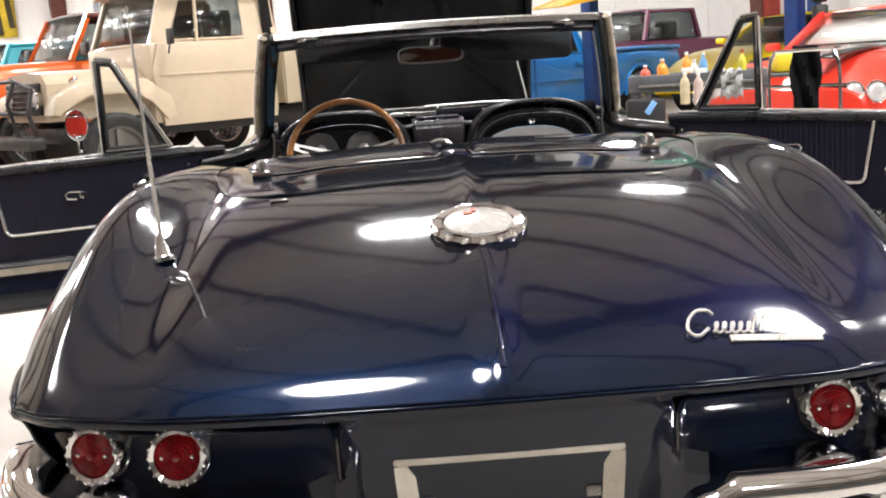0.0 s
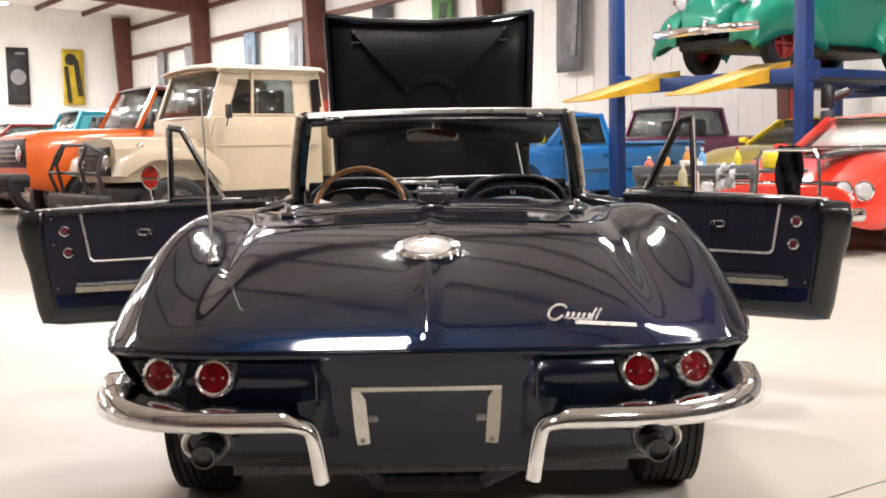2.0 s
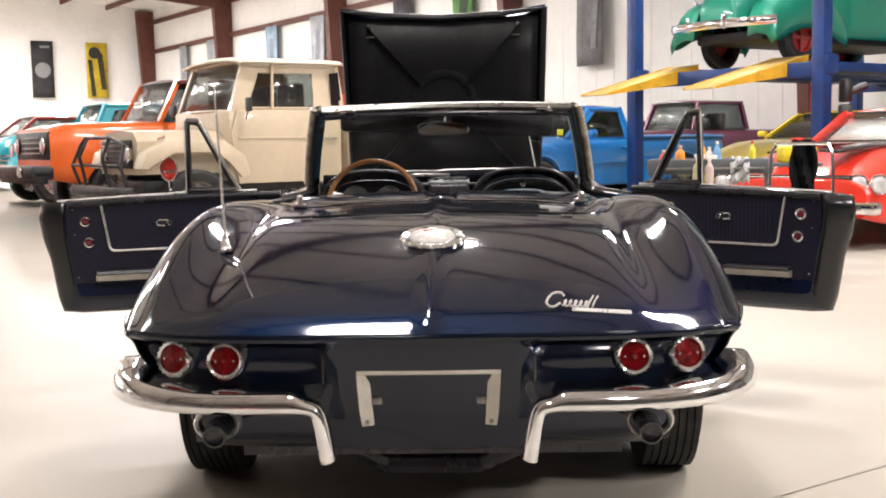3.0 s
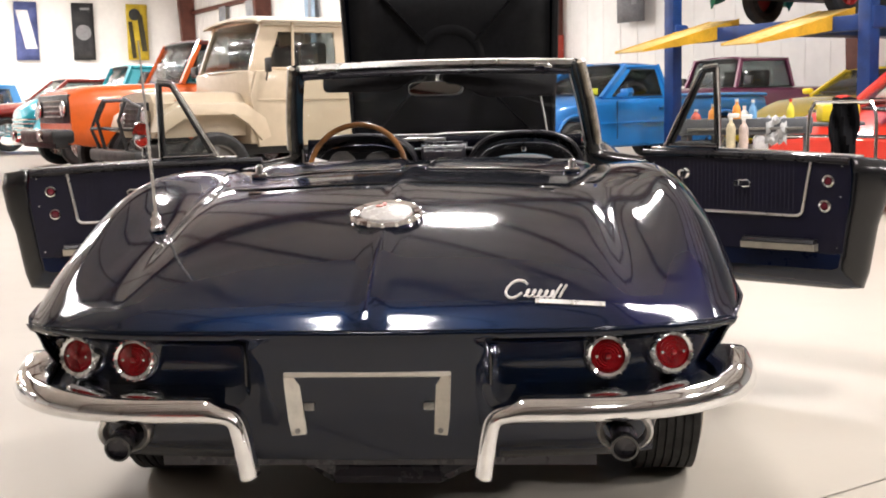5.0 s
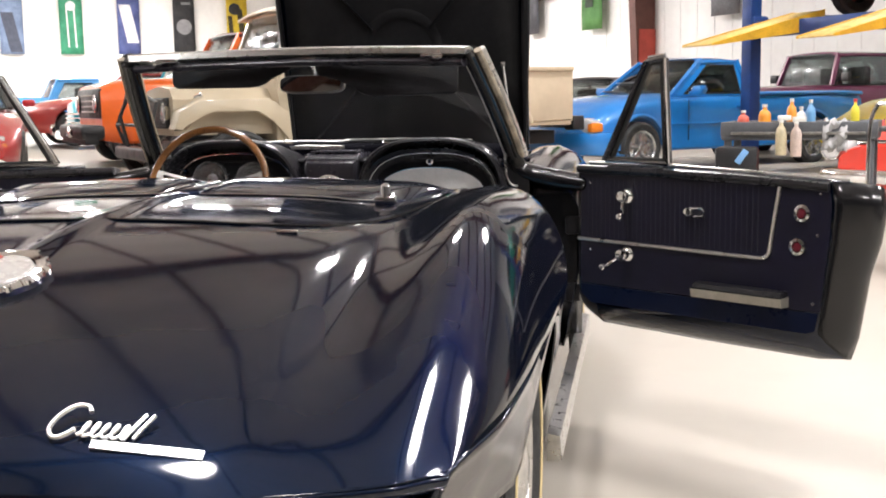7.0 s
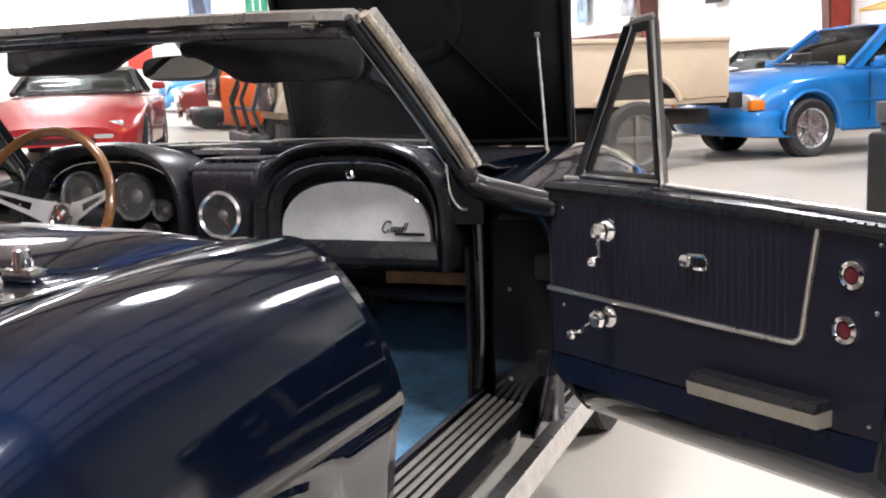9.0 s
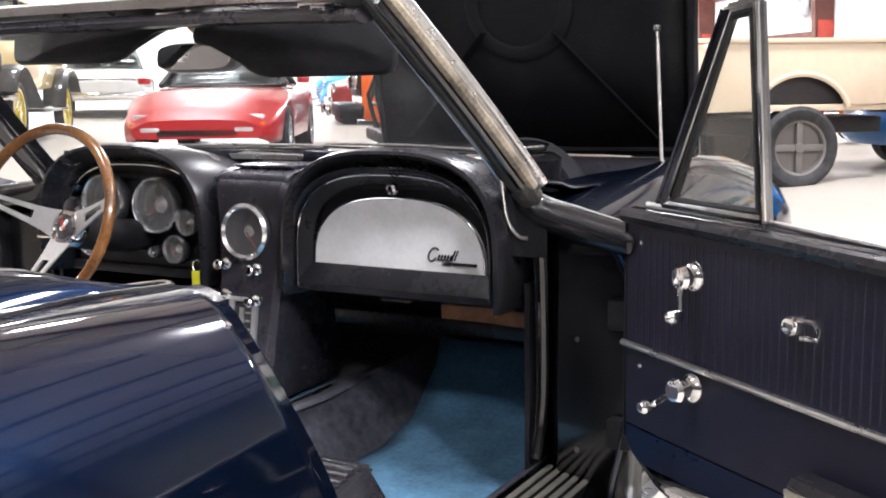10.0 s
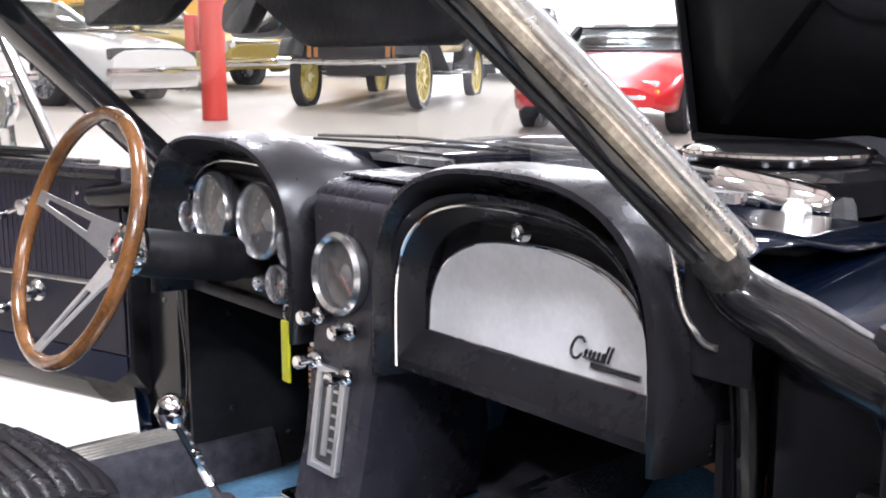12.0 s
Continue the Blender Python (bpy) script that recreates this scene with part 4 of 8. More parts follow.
        tube(bm, [(s * p.x, p.y, p.z + 0.0005) for p in pts], 0.0035, 6)
        part("lid_seam", bm, BLACK_GLOSS, car, "rolled edge of the folding-top lid")
        bm = BM()
        pts = curve3([rear_point(f / 0.735, 1.0) + Vector((0, 0, 0.003)) for f in (0.05, 0.2, 0.35, 0.45, 0.52, 0.57, 0.605, 0.635)], 40)
        pts = curve3([(0.036, 1.5, 0.905), (0.036, 1.36, 0.908), (0.04, 1.23, 0.904)], 10)[:-1] + pts
        tube(bm, [(s * p.x, p.y, p.z) for p in pts], 0.0024, 8)
        part("cockpit_edge", bm, CHROME, car, "bright edge bead of the cockpit")
        p = rear_point(0.52 / 0.735, 0.93)
        bm = BM()
        box(bm, (s * p.x, p.y, p.z + 0.01), (0.05, 0.03, 0.02), bev=0.006)
        lathe(bm, [(0.014, 0), (0.012, 0.03), (0.006, 0.036), (0, 0.037)], Matrix.Translation((s * p.x, p.y, p.z + 0.012)), 12)
        part("top_latch", bm, CHROME, car, "chrome latch for the folding top")
        bm = BM()
        p = rear_point(0.42 / 0.735, 0.62)
        box(bm, (s * p.x, p.y, p.z + 0.002), (0.04, 0.012, 0.006), bev=0.002)
        part("lid_release", bm, CHROME, car)
        p = rear_point(1.32, 0.985)
        bm = BM()
        lathe(bm, [(0.004, -0.003), (0.0035, 0.002), (0, 0.003)], Matrix.Translation((s * p.x, p.y, p.z)) @ pose(0, 0, 0, 0, s * 30, 0), 10)
        part("edge_screw", bm, CHROME, car)
    # aerial
    b = Vector((-0.62, 0.507, 0.792))
    bm = BM()
    lathe(bm, [(0.022, -0.004), (0.022, 0.004), (0.016, 0.01), (0.014, 0.03), (0.01, 0.036), (0.008, 0.05), (0, 0.052)], Matrix.Translation(b) @ pose(0, 0, 0, -8, -8, 0), 16)
    a = part("aerial", bm, CHROME, car, "chrome telescopic aerial")
    bm = BM()
    top = b + Vector((-0.012, -0.03, 0.49))
    for k, (u, v, r) in enumerate(((0.06, 0.45, 0.0045), (0.45, 0.8, 0.0032), (0.8, 1.0, 0.0022))):
        tube(bm, [b.lerp(top, u), b.lerp(top, v)], r, 8)
    part("mast", bm, STAINLESS, a)


def car_doors(car):
    for side in (1, -1):
        if side > 0:
            hinge, e, nrm = HINGE, DOOR_E, DOOR_N
        else:
            hinge, e, nrm = Vector((-0.9, 2.452, 0)), Vector((-0.95, -0.312, 0)), Vector((0.312, -0.95, 0))
        P = functools.partial(on_door, hinge, e, nrm)
        # shell with a bulging outer skin
        s0 = -0.02 if side > 0 else -0.1
        outline = [(s0, 0.47), (s0, 0.62), (s0, 0.885), (0.3, 0.885), (0.6, 0.878), (0.82, 0.868), (0.862, 0.862), (0.874, 0.8), (0.868, 0.7), (0.855, 0.6), (0.842, 0.5), (0.832, 0.435), (0.8, 0.424), (0.4, 0.424), (0.05, 0.43)]
        bm = BM()
        rings = []
        for d, k in ((0.0, 1.0), (-0.01, 1.006), (-0.022, 1.012), (-0.04, 1.02), (-0.06, 1.025), (-0.085, 1.02), (-0.1, 1.01), (-0.125, 0.93), (-0.135, 0.7), (-0.137, 0.3)):
            rings.append([P(0.46 + (s - 0.46) * k + (0.1 * math.sin(min(1, -d / 0.08) * math.pi / 2) * (0.4 + 0.6 * min(1, max(0, (z - 0.35) / 0.4))) if s > 0.8 else 0), 0.62 + (z - 0.62) * (k if d > -0.03 else k * (1 - 0.1 * min(1, -d * 8))) - (0.088 * math.sin(min(1, -d / 0.085) * math.pi / 2) if z < 0.51 else 0), d) for s, z in outline])
        vs = sheet(bm, rings, wrap=True)
        bm.faces.new(vs[0][::-1])
        bm.faces.new(vs[-1])
        door = part("door", bm, NAVY, car, "open navy door with dark trim panel", angle=50)
        # black shut face round the trailing edge
        bm = BM()
        sheet(bm, [[v + e * 0.003 + nrm * 0.002 for v in r[6:12]] for r in rings[:7]])
        part("shut_face", bm, BLACK_TRIM_SOFT, door, "black rounded shut face", angle=60, thick=0.002)
        bm = BM()
        sheet(bm, [[v - e * 0.003 + nrm * 0.002 for v in [r[-1]] + r[0:3]] for r in rings[:7]])
        part("hinge_face", bm, BLACK_DEEP, door, "black hinge face", angle=60, thick=0.002)
        # trim panel with raised welts
        bm = BM()
        pan = [(s0 + 0.008, 0.497), (s0 + 0.008, 0.872), (0.3, 0.872), (0.6, 0.865), (0.858, 0.855), (0.867, 0.8), (0.862, 0.7), (0.85, 0.6), (0.84, 0.497)]
        vs = [bm.verts.new(P(s, z, 0.0035)) for s, z in pan]
        back = [bm.verts.new(P(s, z, -0.003)) for s, z in pan]
        bm.faces.new(vs)
        bm.faces.new(back[::-1])
        for i in range(len(pan)):
            j = (i + 1) % len(pan)
            bm.faces.new((vs[i], vs[j], back[j], back[i]))
        part("trim_panel", bm, NAVY_SATIN, door, "dark navy vinyl trim panel", smooth=False)
        bm = BM()
        band = [(s0 + 0.05, 0.432), (s0 + 0.008, 0.462), (s0 + 0.008, 0.493), (0.834, 0.493), (0.826, 0.442), (0.8, 0.432)]
        front = [bm.verts.new(P(s, z, 0.003)) for s, z in band]
        back = [bm.verts.new(P(s, z, -0.003)) for s, z in band]
        bm.faces.new(front)
        bm.faces.new(back[::-1])
        for i in range(len(band)):
            j = (i + 1) % len(band)
            bm.faces.new((front[i], front[j], back[j], back[i]))
        part("lower_band", bm, NAVY_BAND, door, "painted navy band below the trim", smooth=False)
        bm = BM()
        for k in range(36):
            s = 0.02 + k * 0.0178
            tube(bm, [P(s, 0.65, 0.0022), P(s, 0.845, 0.0022)], 0.0026, 6)
        tagged(part("ribbing", bm, NAVY_SATIN, door, "upright vinyl ribs"), kind="stuff")
        bm = BM()
        tube(bm, [P(s0, 0.875, 0.004), P(0.3, 0.872, 0.006), P(0.6, 0.864, 0.006), P(0.86, 0.85, 0.004)], 0.014, 8)
        for k in range(40):
            s = 0.05 + k * 0.02
            box(bm, P(s, 0.879 - s * 0.018, 0.0145), (0.006, 0.006, 0.005), bev=0.0015)
        part("top_roll", bm, BLACK_VINYL, door, "stitched vinyl roll along the sill")
        bm = BM()
        tube(bm, [P(0.0, 0.893, -0.03), P(0.3, 0.893, -0.03), P(0.6, 0.882, -0.03), P(0.9, 0.868, -0.03)], 0.0055, 8)
        part("sill_strip", bm, STAINLESS, door, "bright strip on the window sill")
        bm = BM()
        path = [P(s0, 0.644, 0.006), P(0.3, 0.64, 0.006), P(0.63, 0.636, 0.006)] + [P(0.655 + 0.028 * math.sin(a), 0.664 - 0.028 * math.cos(a), 0.006) for a in [i * math.pi / 12 for i in range(1, 6)]] + [P(0.688, 0.7, 0.006), P(0.715, 0.866, 0.006)]
        sweep(bm, path, circle(0.007, 8, 0.006))
        part("moulding", bm, STAINLESS, door, "bright L-shaped moulding")
        # handles
        for s, z, big in ((0.176, 0.793, 0), (0.178, 0.606, 1)):
            m = facing(P(s, z, 0.004), nrm)
            bm = BM()
            lathe(bm, [(0.026, 0), (0.024, 0.008), (0.016, 0.014), (0.015, 0.02 + 0.008 * big), (0.021, 0.025 + 0.008 * big), (0.017, 0.034 + 0.008 * big), (0, 0.036 + 0.008 * big)], m, 20)
            hgt = 0.03 + 0.008 * big
            ex, ey = ((0.005, -0.062) if not big else (-0.058, -0.04)) if side > 0 else ((-0.056, -0.018) if not big else (-0.058, -0.036))
            tube(bm, [m @ Vector((0, 0, hgt - 0.008)), m @ Vector((ex * 0.5, ey * 0.5, hgt)), m @ Vector((ex, ey, hgt))], 0.006, 8)
            mk = m @ Matrix.Translation((ex, ey, hgt - 0.004))
            lathe(bm, [(0.006, 0), (0.011, 0.006), (0.012, 0.024), (0.008, 0.03), (0, 0.031)], mk, 14)
            part("window_crank" if big else "vent_crank", bm, CHROME, door, "chrome crank handle")
        m = facing(P(0.43, 0.757, 0.004), nrm)
        bm = BM()
        lathe(bm, [(0.016, 0), (0.016, 0.012), (0.012, 0.018), (0, 0.019)], m @ Matrix.Translation((-0.018 * side, 0, 0)), 16)
        tube(bm, [m @ Vector((x, y, 0.012)) for x, y in ((-0.01 * side, 0.012), (0.03 * side, 0.014), (0.04 * side, 0.004), (0.036 * side, -0.01), (0.005 * side, -0.013))], 0.0045, 8)
        part("door_pull", bm, CHROME, door, "chrome door release")
        for z in (0.774, 0.678):
            s = 0.782 if z > 0.7 else 0.77
            m = facing(P(s, z, 0.003), nrm)
            bm = BM()
            lathe(bm, [(0.014, 0.004), (0.017, 0.008), (0.023, 0.006), (0.025, 0.0)], m, 20, caps=False)
            bt = part("courtesy_reflector", bm, CHROME, door, "chrome-ringed red reflector", thick=0.002)
            bm = BM()
            lathe(bm, [(0.016, 0.0), (0.012, 0.007), (0, 0.009)], m, 16)
            part("lens", bm, mat_cache("dark_red_lens", (0.14, 0.02, 0.03), 0.15, coat=0.6), bt)
        for s, z in ((0.03, 0.83), (0.03, 0.61), (0.835, 0.83), (0.83, 0.715), (0.82, 0.52)):
            bm = BM()
            lathe(bm, [(0.005, 0), (0.004, 0.003), (0, 0.004)], facing(P(s, z, 0.0035), nrm), 8)
            part("panel_screw", bm, CHROME, door)
        if side < 0:
            # round mirror standing on the outer skin
            c = P(0.4, 1.0, -0.1)
            mm = facing(c, (0.02, -1, 0)) @ Matrix.Diagonal((0.72, 1, 1, 1))
            bm = BM()
            lathe(bm, [(0.052, 0.004), (0.056, 0.006), (0.059, 0.0), (0.05, -0.02), (0.02, -0.034), (0, -0.036)], mm, 28, caps=False)
            tube(bm, [c + Vector((0, 0.015, -0.04)), c + Vector((0, 0.02, -0.12))], 0.009, 8)
            mir = part("door_mirror", bm, CHROME, door, "round chrome door mirror")
            bm = BM()
            lathe(bm, [(0.053, 0.003), (0, 0.003)], mm, 28)
            part("mirror_face", bm, MIRROR, mir, smooth=False)
        bm = BM()
        a0, a1 = 0.45, 0.742
        rows = []
        for s in [a0 + (a1 - a0) * i / 8 for i in range(9)]:
            c = 0.53
            rows.append([P(s, c - 0.024, 0.003), P(s, c - 0.022, 0.04), P(s, c + 0.004, 0.048), P(s, c + 0.016, 0.04), P(s, c + 0.018, 0.003)])
        vs = sheet(bm, rows, wrap=True)
        bm.faces.new(vs[0])
        bm.faces.new(vs[-1][::-1])
        arm = part("armrest", bm, BLACK_VINYL, door, "small armrest with a brushed metal base")
        bm = BM()
        vs = sheet(bm, [[P(s, 0.502, 0.002), P(s, 0.504, 0.046), P(s, 0.529, 0.0505), P(s, 0.531, 0.002)] for s in (a0 - 0.004, a1 + 0.004)], wrap=True)
        bm.faces.new(vs[0])
        bm.faces.new(vs[-1][::-1])
        part("base_strip", bm, mat_cache("aged_silver", (0.5, 0.47, 0.4), 0.4, 0.7, var=0.2, scale=20), arm, "aged silver base strip", smooth=False)
        # vent window
        bm = BM()
        tri = [P(0.09, 0.905, 0.0), P(0.262, 1.215, 0.012), P(0.322, 1.222, 0.012), P(0.32, 0.9, -0.015)]
        sweep(bm, [tri[0], tri[1]], circle(0.012, 8, 0.011))
        sweep(bm, [tri[1], tri[2]], circle(0.01, 8, 0.01))
        sweep(bm, [tri[2], tri[3]], circle(0.011, 8, 0.011))
        sweep(bm, [tri[3], tri[0]], circle(0.01, 8, 0.009))
        vent = part("vent_window", bm, mat_cache("smoked_chrome", (0.32, 0.32, 0.33), 0.16, 1.0, var=0.3, scale=20), door, "triangular vent window in a dark frame with bright edges")
        bm = BM()
        tube(bm, [v + nrm * 0.011 - e * 0.008 for v in tri[:2]], 0.0035, 6)
        tube(bm, [v + nrm * 0.011 + e * 0.008 for v in tri[2:]], 0.0035, 6)
        tube(bm, [tri[1] + Vector((0, 0, 0.01)), tri[2] + Vector((0, 0, 0.01))], 0.006, 6)
        part("bright_bead", bm, CHROME, vent)
        bm = BM()
        inner = [P(0.115, 0.912, 0.0), P(0.268, 1.205, 0.012), P(0.31, 1.21, 0.012), P(0.306, 0.91, -0.015)]
        for i in range(4):
            sweep(bm, [inner[i], inner[(i + 1) % 4]], circle(0.007, 6))
        part("seal", bm, RUBBER, vent)
        bm = BM()
        q = [P(0.116, 0.912, 0.0), P(0.269, 1.205, 0.012), P(0.309, 1.21, 0.012), P(0.305, 0.91, -0.015)]
        vs = [bm.verts.new(v) for v in q] + [bm.verts.new(v - nrm * 0.004) for v in q]
        bm.faces.new(vs[:4])
        bm.faces.new(vs[4:][::-1])
        part("pane", bm, CLEAR, vent, smooth=False).visible_shadow = False
        # shut face of the trailing edge
        bm = BM()
        m = facing(P(0.92, 0.7, -0.06), e)
        box(bm, (0, 0, 0), (0.05, 0.1, 0.012), m, bev=0.003)
        lathe(bm, [(0.012, 0), (0.012, 0.03), (0, 0.03)], m, 10)
        part("latch", bm, STEEL_DULL, door)


def car_windscreen(car):
    # frame: posts, header, seals and pane
    def base(x):
        return Vector((x, 2.52 + 0.2 * (1 - (x / 0.67) ** 2), 0.915))

    def head(x):
        return Vector((x, 2.105 + 0.16 * (1 - (x / 0.57) ** 2), 1.248 + 0.018 * (1 - (x / 0.57) ** 2)))

    bm = BM()
    prof = [(-0.022, -0.008), (-0.02, 0.01), (0.0, 0.018), (0.024, 0.012), (0.028, -0.006), (0.0, -0.016)]
    sweep(bm, [head(-0.55 + 1.1 * i / 20) for i in range(21)], prof)
    hd = part("windscreen_header", bm, STAINLESS, car, "bright curved windscreen header")
    bm = BM()
    sweep(bm, [head(-0.535 + 1.07 * i / 20) + Vector((0, -0.004, -0.03)) for i in range(21)], circle(0.02, 8, 0.014))
    part("header_trim", bm, BLACK_SATIN, hd)
    for s in (-1, 1):
        h, b = head(s * 0.55), Vector((s * 0.642, 2.487, 0.912))
        line = [h.lerp(b, i / 8) + Vector((s * 0.006 * math.sin(i / 8 * math.pi), 0, 0)) for i in range(9)]
        bm = BM()
        k = 1.25 if s < 0 else 1.0
        sweep(bm, [p + Vector((0, 0.012, 0)) for p in line], [(a * k, c * k) for a, c in ((-0.02, -0.02), (-0.023, 0.0), (-0.02, 0.018), (0.0, 0.026), (0.02, 0.018), (0.023, 0.0), (0.02, -0.02), (0, -0.024))])
        post = part("windscreen_post", bm, BLACK_GLOSS, car, "slanting windscreen post with worn seal")
        bm = BM()
        sweep(bm, [p + Vector((s * 0.024, 0.0, 0.006)) for p in line], circle(0.0125, 8, 0.011))
        part("weatherstrip", bm, CREAM_WEAR, post, "worn cream weatherstrip channel")
        bm = BM()
        sweep(bm, [p + Vector((s * -0.004, -0.018, 0.0)) for p in line], circle(0.009, 8, 0.009))
        part("inner_seal", bm, RUBBER, post)
        bm = BM()
        sweep(bm, [p + Vector((s * -0.026, -0.008, 0.004)) for p in line], circle(0.0065, 8, 0.0065))
        sweep(bm, [p + Vector((s * 0.034, 0.019, 0.01)) for p in line], circle(0.012, 10, 0.013))
        part("bright_edge", bm, STAINLESS, post)
        # foot of the post sweeping to the door pillar
        bm = BM()
        foot = curve3([(s * 0.636, 2.505, 0.93), (s * 0.645, 2.512, 0.888), (s * 0.675, 2.516, 0.862), (s * 0.73, 2.508, 0.85), (s * 0.8, 2.482, 0.838), (s * 0.862, 2.462, 0.83), (s * 0.893, 2.45, 0.827)], 44)
        shape = ((-0.036, 0.004), (-0.034, -0.01), (-0.027, -0.022), (-0.016, -0.03), (-0.004, -0.034), (0.008, -0.032), (0.017, -0.026), (0.022, -0.019), (0.0195, -0.013), (0.019, -0.006), (0.0235, -0.001), (0.028, 0.006), (0.03, 0.016), (0.024, 0.026), (0.004, 0.03), (-0.02, 0.022))

        def girth(q):
            g = 0.74 + 0.16 * min(1.0, q / 0.6) - 0.2 * max(0.0, q - 0.6)
            g *= math.sqrt(max(0.04, 1 - (max(0.0, q - 0.86) / 0.14) ** 2.6))
            return [(a * s * g, c * g) for a, c in shape]

        sweep(bm, foot, girth)
        bmesh.ops.recalc_face_normals(bm, faces=bm.faces)
        part("post_foot", bm, BLACK_TRIM_SOFT, post, "black moulded foot of the post", angle=75)
        bm = BM()
        lathe(bm, [(0.0, -0.03), (0.018, -0.026), (0.026, -0.012), (0.0245, 0.0), (0.0265, 0.012), (0.02, 0.034), (0, 0.036)], facing((s * 0.65, 2.5, 0.9), (s * -0.2, -0.6, 0.75)), 18)
        part("post_boot", bm, mat_cache("worn_boot", (0.028, 0.026, 0.023), 0.38, var=0.7, scale=40, bump=0.6, bump_scale=70), post, "crumpled worn rubber boot")
        bm = BM()
        lip = curve3([(s * 0.655, 2.53, 0.896), (s * 0.69, 2.535, 0.882), (s * 0.74, 2.526, 0.872), (s * 0.8, 2.504, 0.861), (s * 0.85, 2.484, 0.852), (s * 0.882, 2.468, 0.842)], 24)
        sweep(bm, lip, lambda q: [(a * s, c) for a, c in circle(0.011 - 0.004 * q, 8, 0.007)])
        part("foot_lip", bm, mat_cache("grey_worn_rubber", (0.11, 0.105, 0.1), 0.34, var=0.6, scale=30, bump=0.2, bump_scale=80), post, "grey worn rubber lip")
        bm = BM()
        sweep(bm, curve3([(s * 0.616, 2.455, 0.936), (s * 0.612, 2.472, 0.9), (s * 0.614, 2.484, 0.855), (s * 0.622, 2.494, 0.83), (s * 0.636, 2.495, 0.817), (s * 0.652, 2.495, 0.815)], 22), circle(0.0038, 8))
        part("foot_bead", bm, STAINLESS, post)
        bm = BM()
        patch = [(0.606, 0.78), (0.69, 0.78), (0.69, 0.86), (0.65, 0.9), (0.625, 0.91), (0.606, 0.9)]
        prism(bm, [(s * x, z) for x, z in patch], 0.006, Matrix(((1, 0, 0, 0), (0, 0, 1, 2.4965), (0, 1, 0, 0), (0, 0, 0, 1))))
        part("pillar_cap", bm, BLACK_DEEP, post, smooth=False)
        # latch on the header
        c = head(s * 0.43) + Vector((0, -0.03, -0.012))
        bm = BM()
        box(bm, c, (0.07, 0.03, 0.016), bev=0.005)
        box(bm, c + Vector((s * 0.02, -0.02, -0.008)), (0.03, 0.03, 0.012), bev=0.004)
        part("header_latch", bm, CHROME, hd, "chrome top latch")
        # sun visor
        bm = BM()
        vp = [(0.01, 0.006), (0.014, 0.022), (0.03, 0.032), (0.25, 0.034), (0.46, 0.03), (0.473, 0.022), (0.478, 0.01), (0.478, -0.055), (0.472, -0.068), (0.458, -0.075), (0.21, -0.076), (0.18, -0.073), (0.155, -0.064), (0.132, -0.046), (0.112, -0.028), (0.09, -0.018), (0.06, -0.014), (0.03, -0.012), (0.015, -0.006)]
        mv = Matrix.Translation((0.005 * s, 2.3, 1.2 if s > 0 else 1.234)) @ Matrix(((s, 0, 0, 0), (0, 0.12, 1, 0), (0, 1, 0, 0), (0, 0, 0, 1)))
        prism(bm, [(x, z) for x, z in vp], 0.022, mv, bev=0.008)
        v = part("sun_visor", bm, BLACK_DEEP, hd, "black padded sun visor folded down")
        bm = BM()
        tube(bm, [(s * 0.035, 2.3, 1.232), (s * 0.06, 2.29, 1.242), (s * 0.42, 2.27, 1.236)], 0.006, 8)
        box(bm, (s * 0.06, 2.28, 1.246), (0.03, 0.03, 0.018), bev=0.004)
        part("visor_rod", bm, CHROME, v)
    bm = BM()
    rows = [[base(-0.645 + 1.29 * i / 20).lerp(head(-0.55 + 1.1 * i / 20), k / 5) for k in range(6)] for i in range(21)]
    sheet(bm, rows)
    pane = part("windscreen_pane", bm, glass("windscreen_glass", (0.86, 0.885, 0.87), haze=0.045), car, "curved windscreen glass with a faint film of dust")
    pane.visible_shadow = False
    bm = BM()
    sweep(bm, [base(-0.65 + 1.3 * i / 20) for i in range(21)], circle(0.011, 8))
    part("base_seal", bm, RUBBER, pane)
    bm = BM()
    sheet(bm, [[base(x) + Vector((0, dy, dz)) for x in [-0.6 + 1.2 * i / 16 for i in range(17)]] for dy, dz in ((-0.034, -0.03), (-0.03, 0.02), (-0.027, 0.042))])
    cp = part("cowl_panel", bm, mat("cowl_black", (0.004, 0.004, 0.008), 0.6, var=0.2, scale=9, spec=0.06), car, "dark strip along the foot of the windscreen", thick=0.004)
    for x in (-0.09, 0.09):
        bm = BM()
        lathe(bm, [(0.005, 0), (0.004, 0.003), (0, 0.004)], facing(base(x) + Vector((0, -0.034, 0.005)), (0, -1, 0.1)), 8)
        part("screw", bm, CHROME, cp)
    for a, b in (((-0.5, 2.76, 0.958), (-0.02, 2.83, 0.962)), ((-0.04, 2.84, 0.966), (0.46, 2.74, 0.964))):
        bm = BM()
        tube(bm, [a, (Vector(a) + Vector(b)) / 2 + Vector((0, 0.012, 0.004)), b], 0.0035, 6)
        wp = part("wiper", bm, STAINLESS, car, "bright windscreen wiper at rest")
        bm = BM()
        tube(bm, [Vector(a) + Vector((0, -0.012, -0.006)), Vector(b) + Vector((0, -0.012, -0.006))], 0.003, 6)
        part("blade", bm, RUBBER, wp)
    # mirror
    bm = BM()
    m = Matrix.Translation((-0.018, 2.345, 1.168)) @ pose(0, 0, 0, -6, 0, -9)
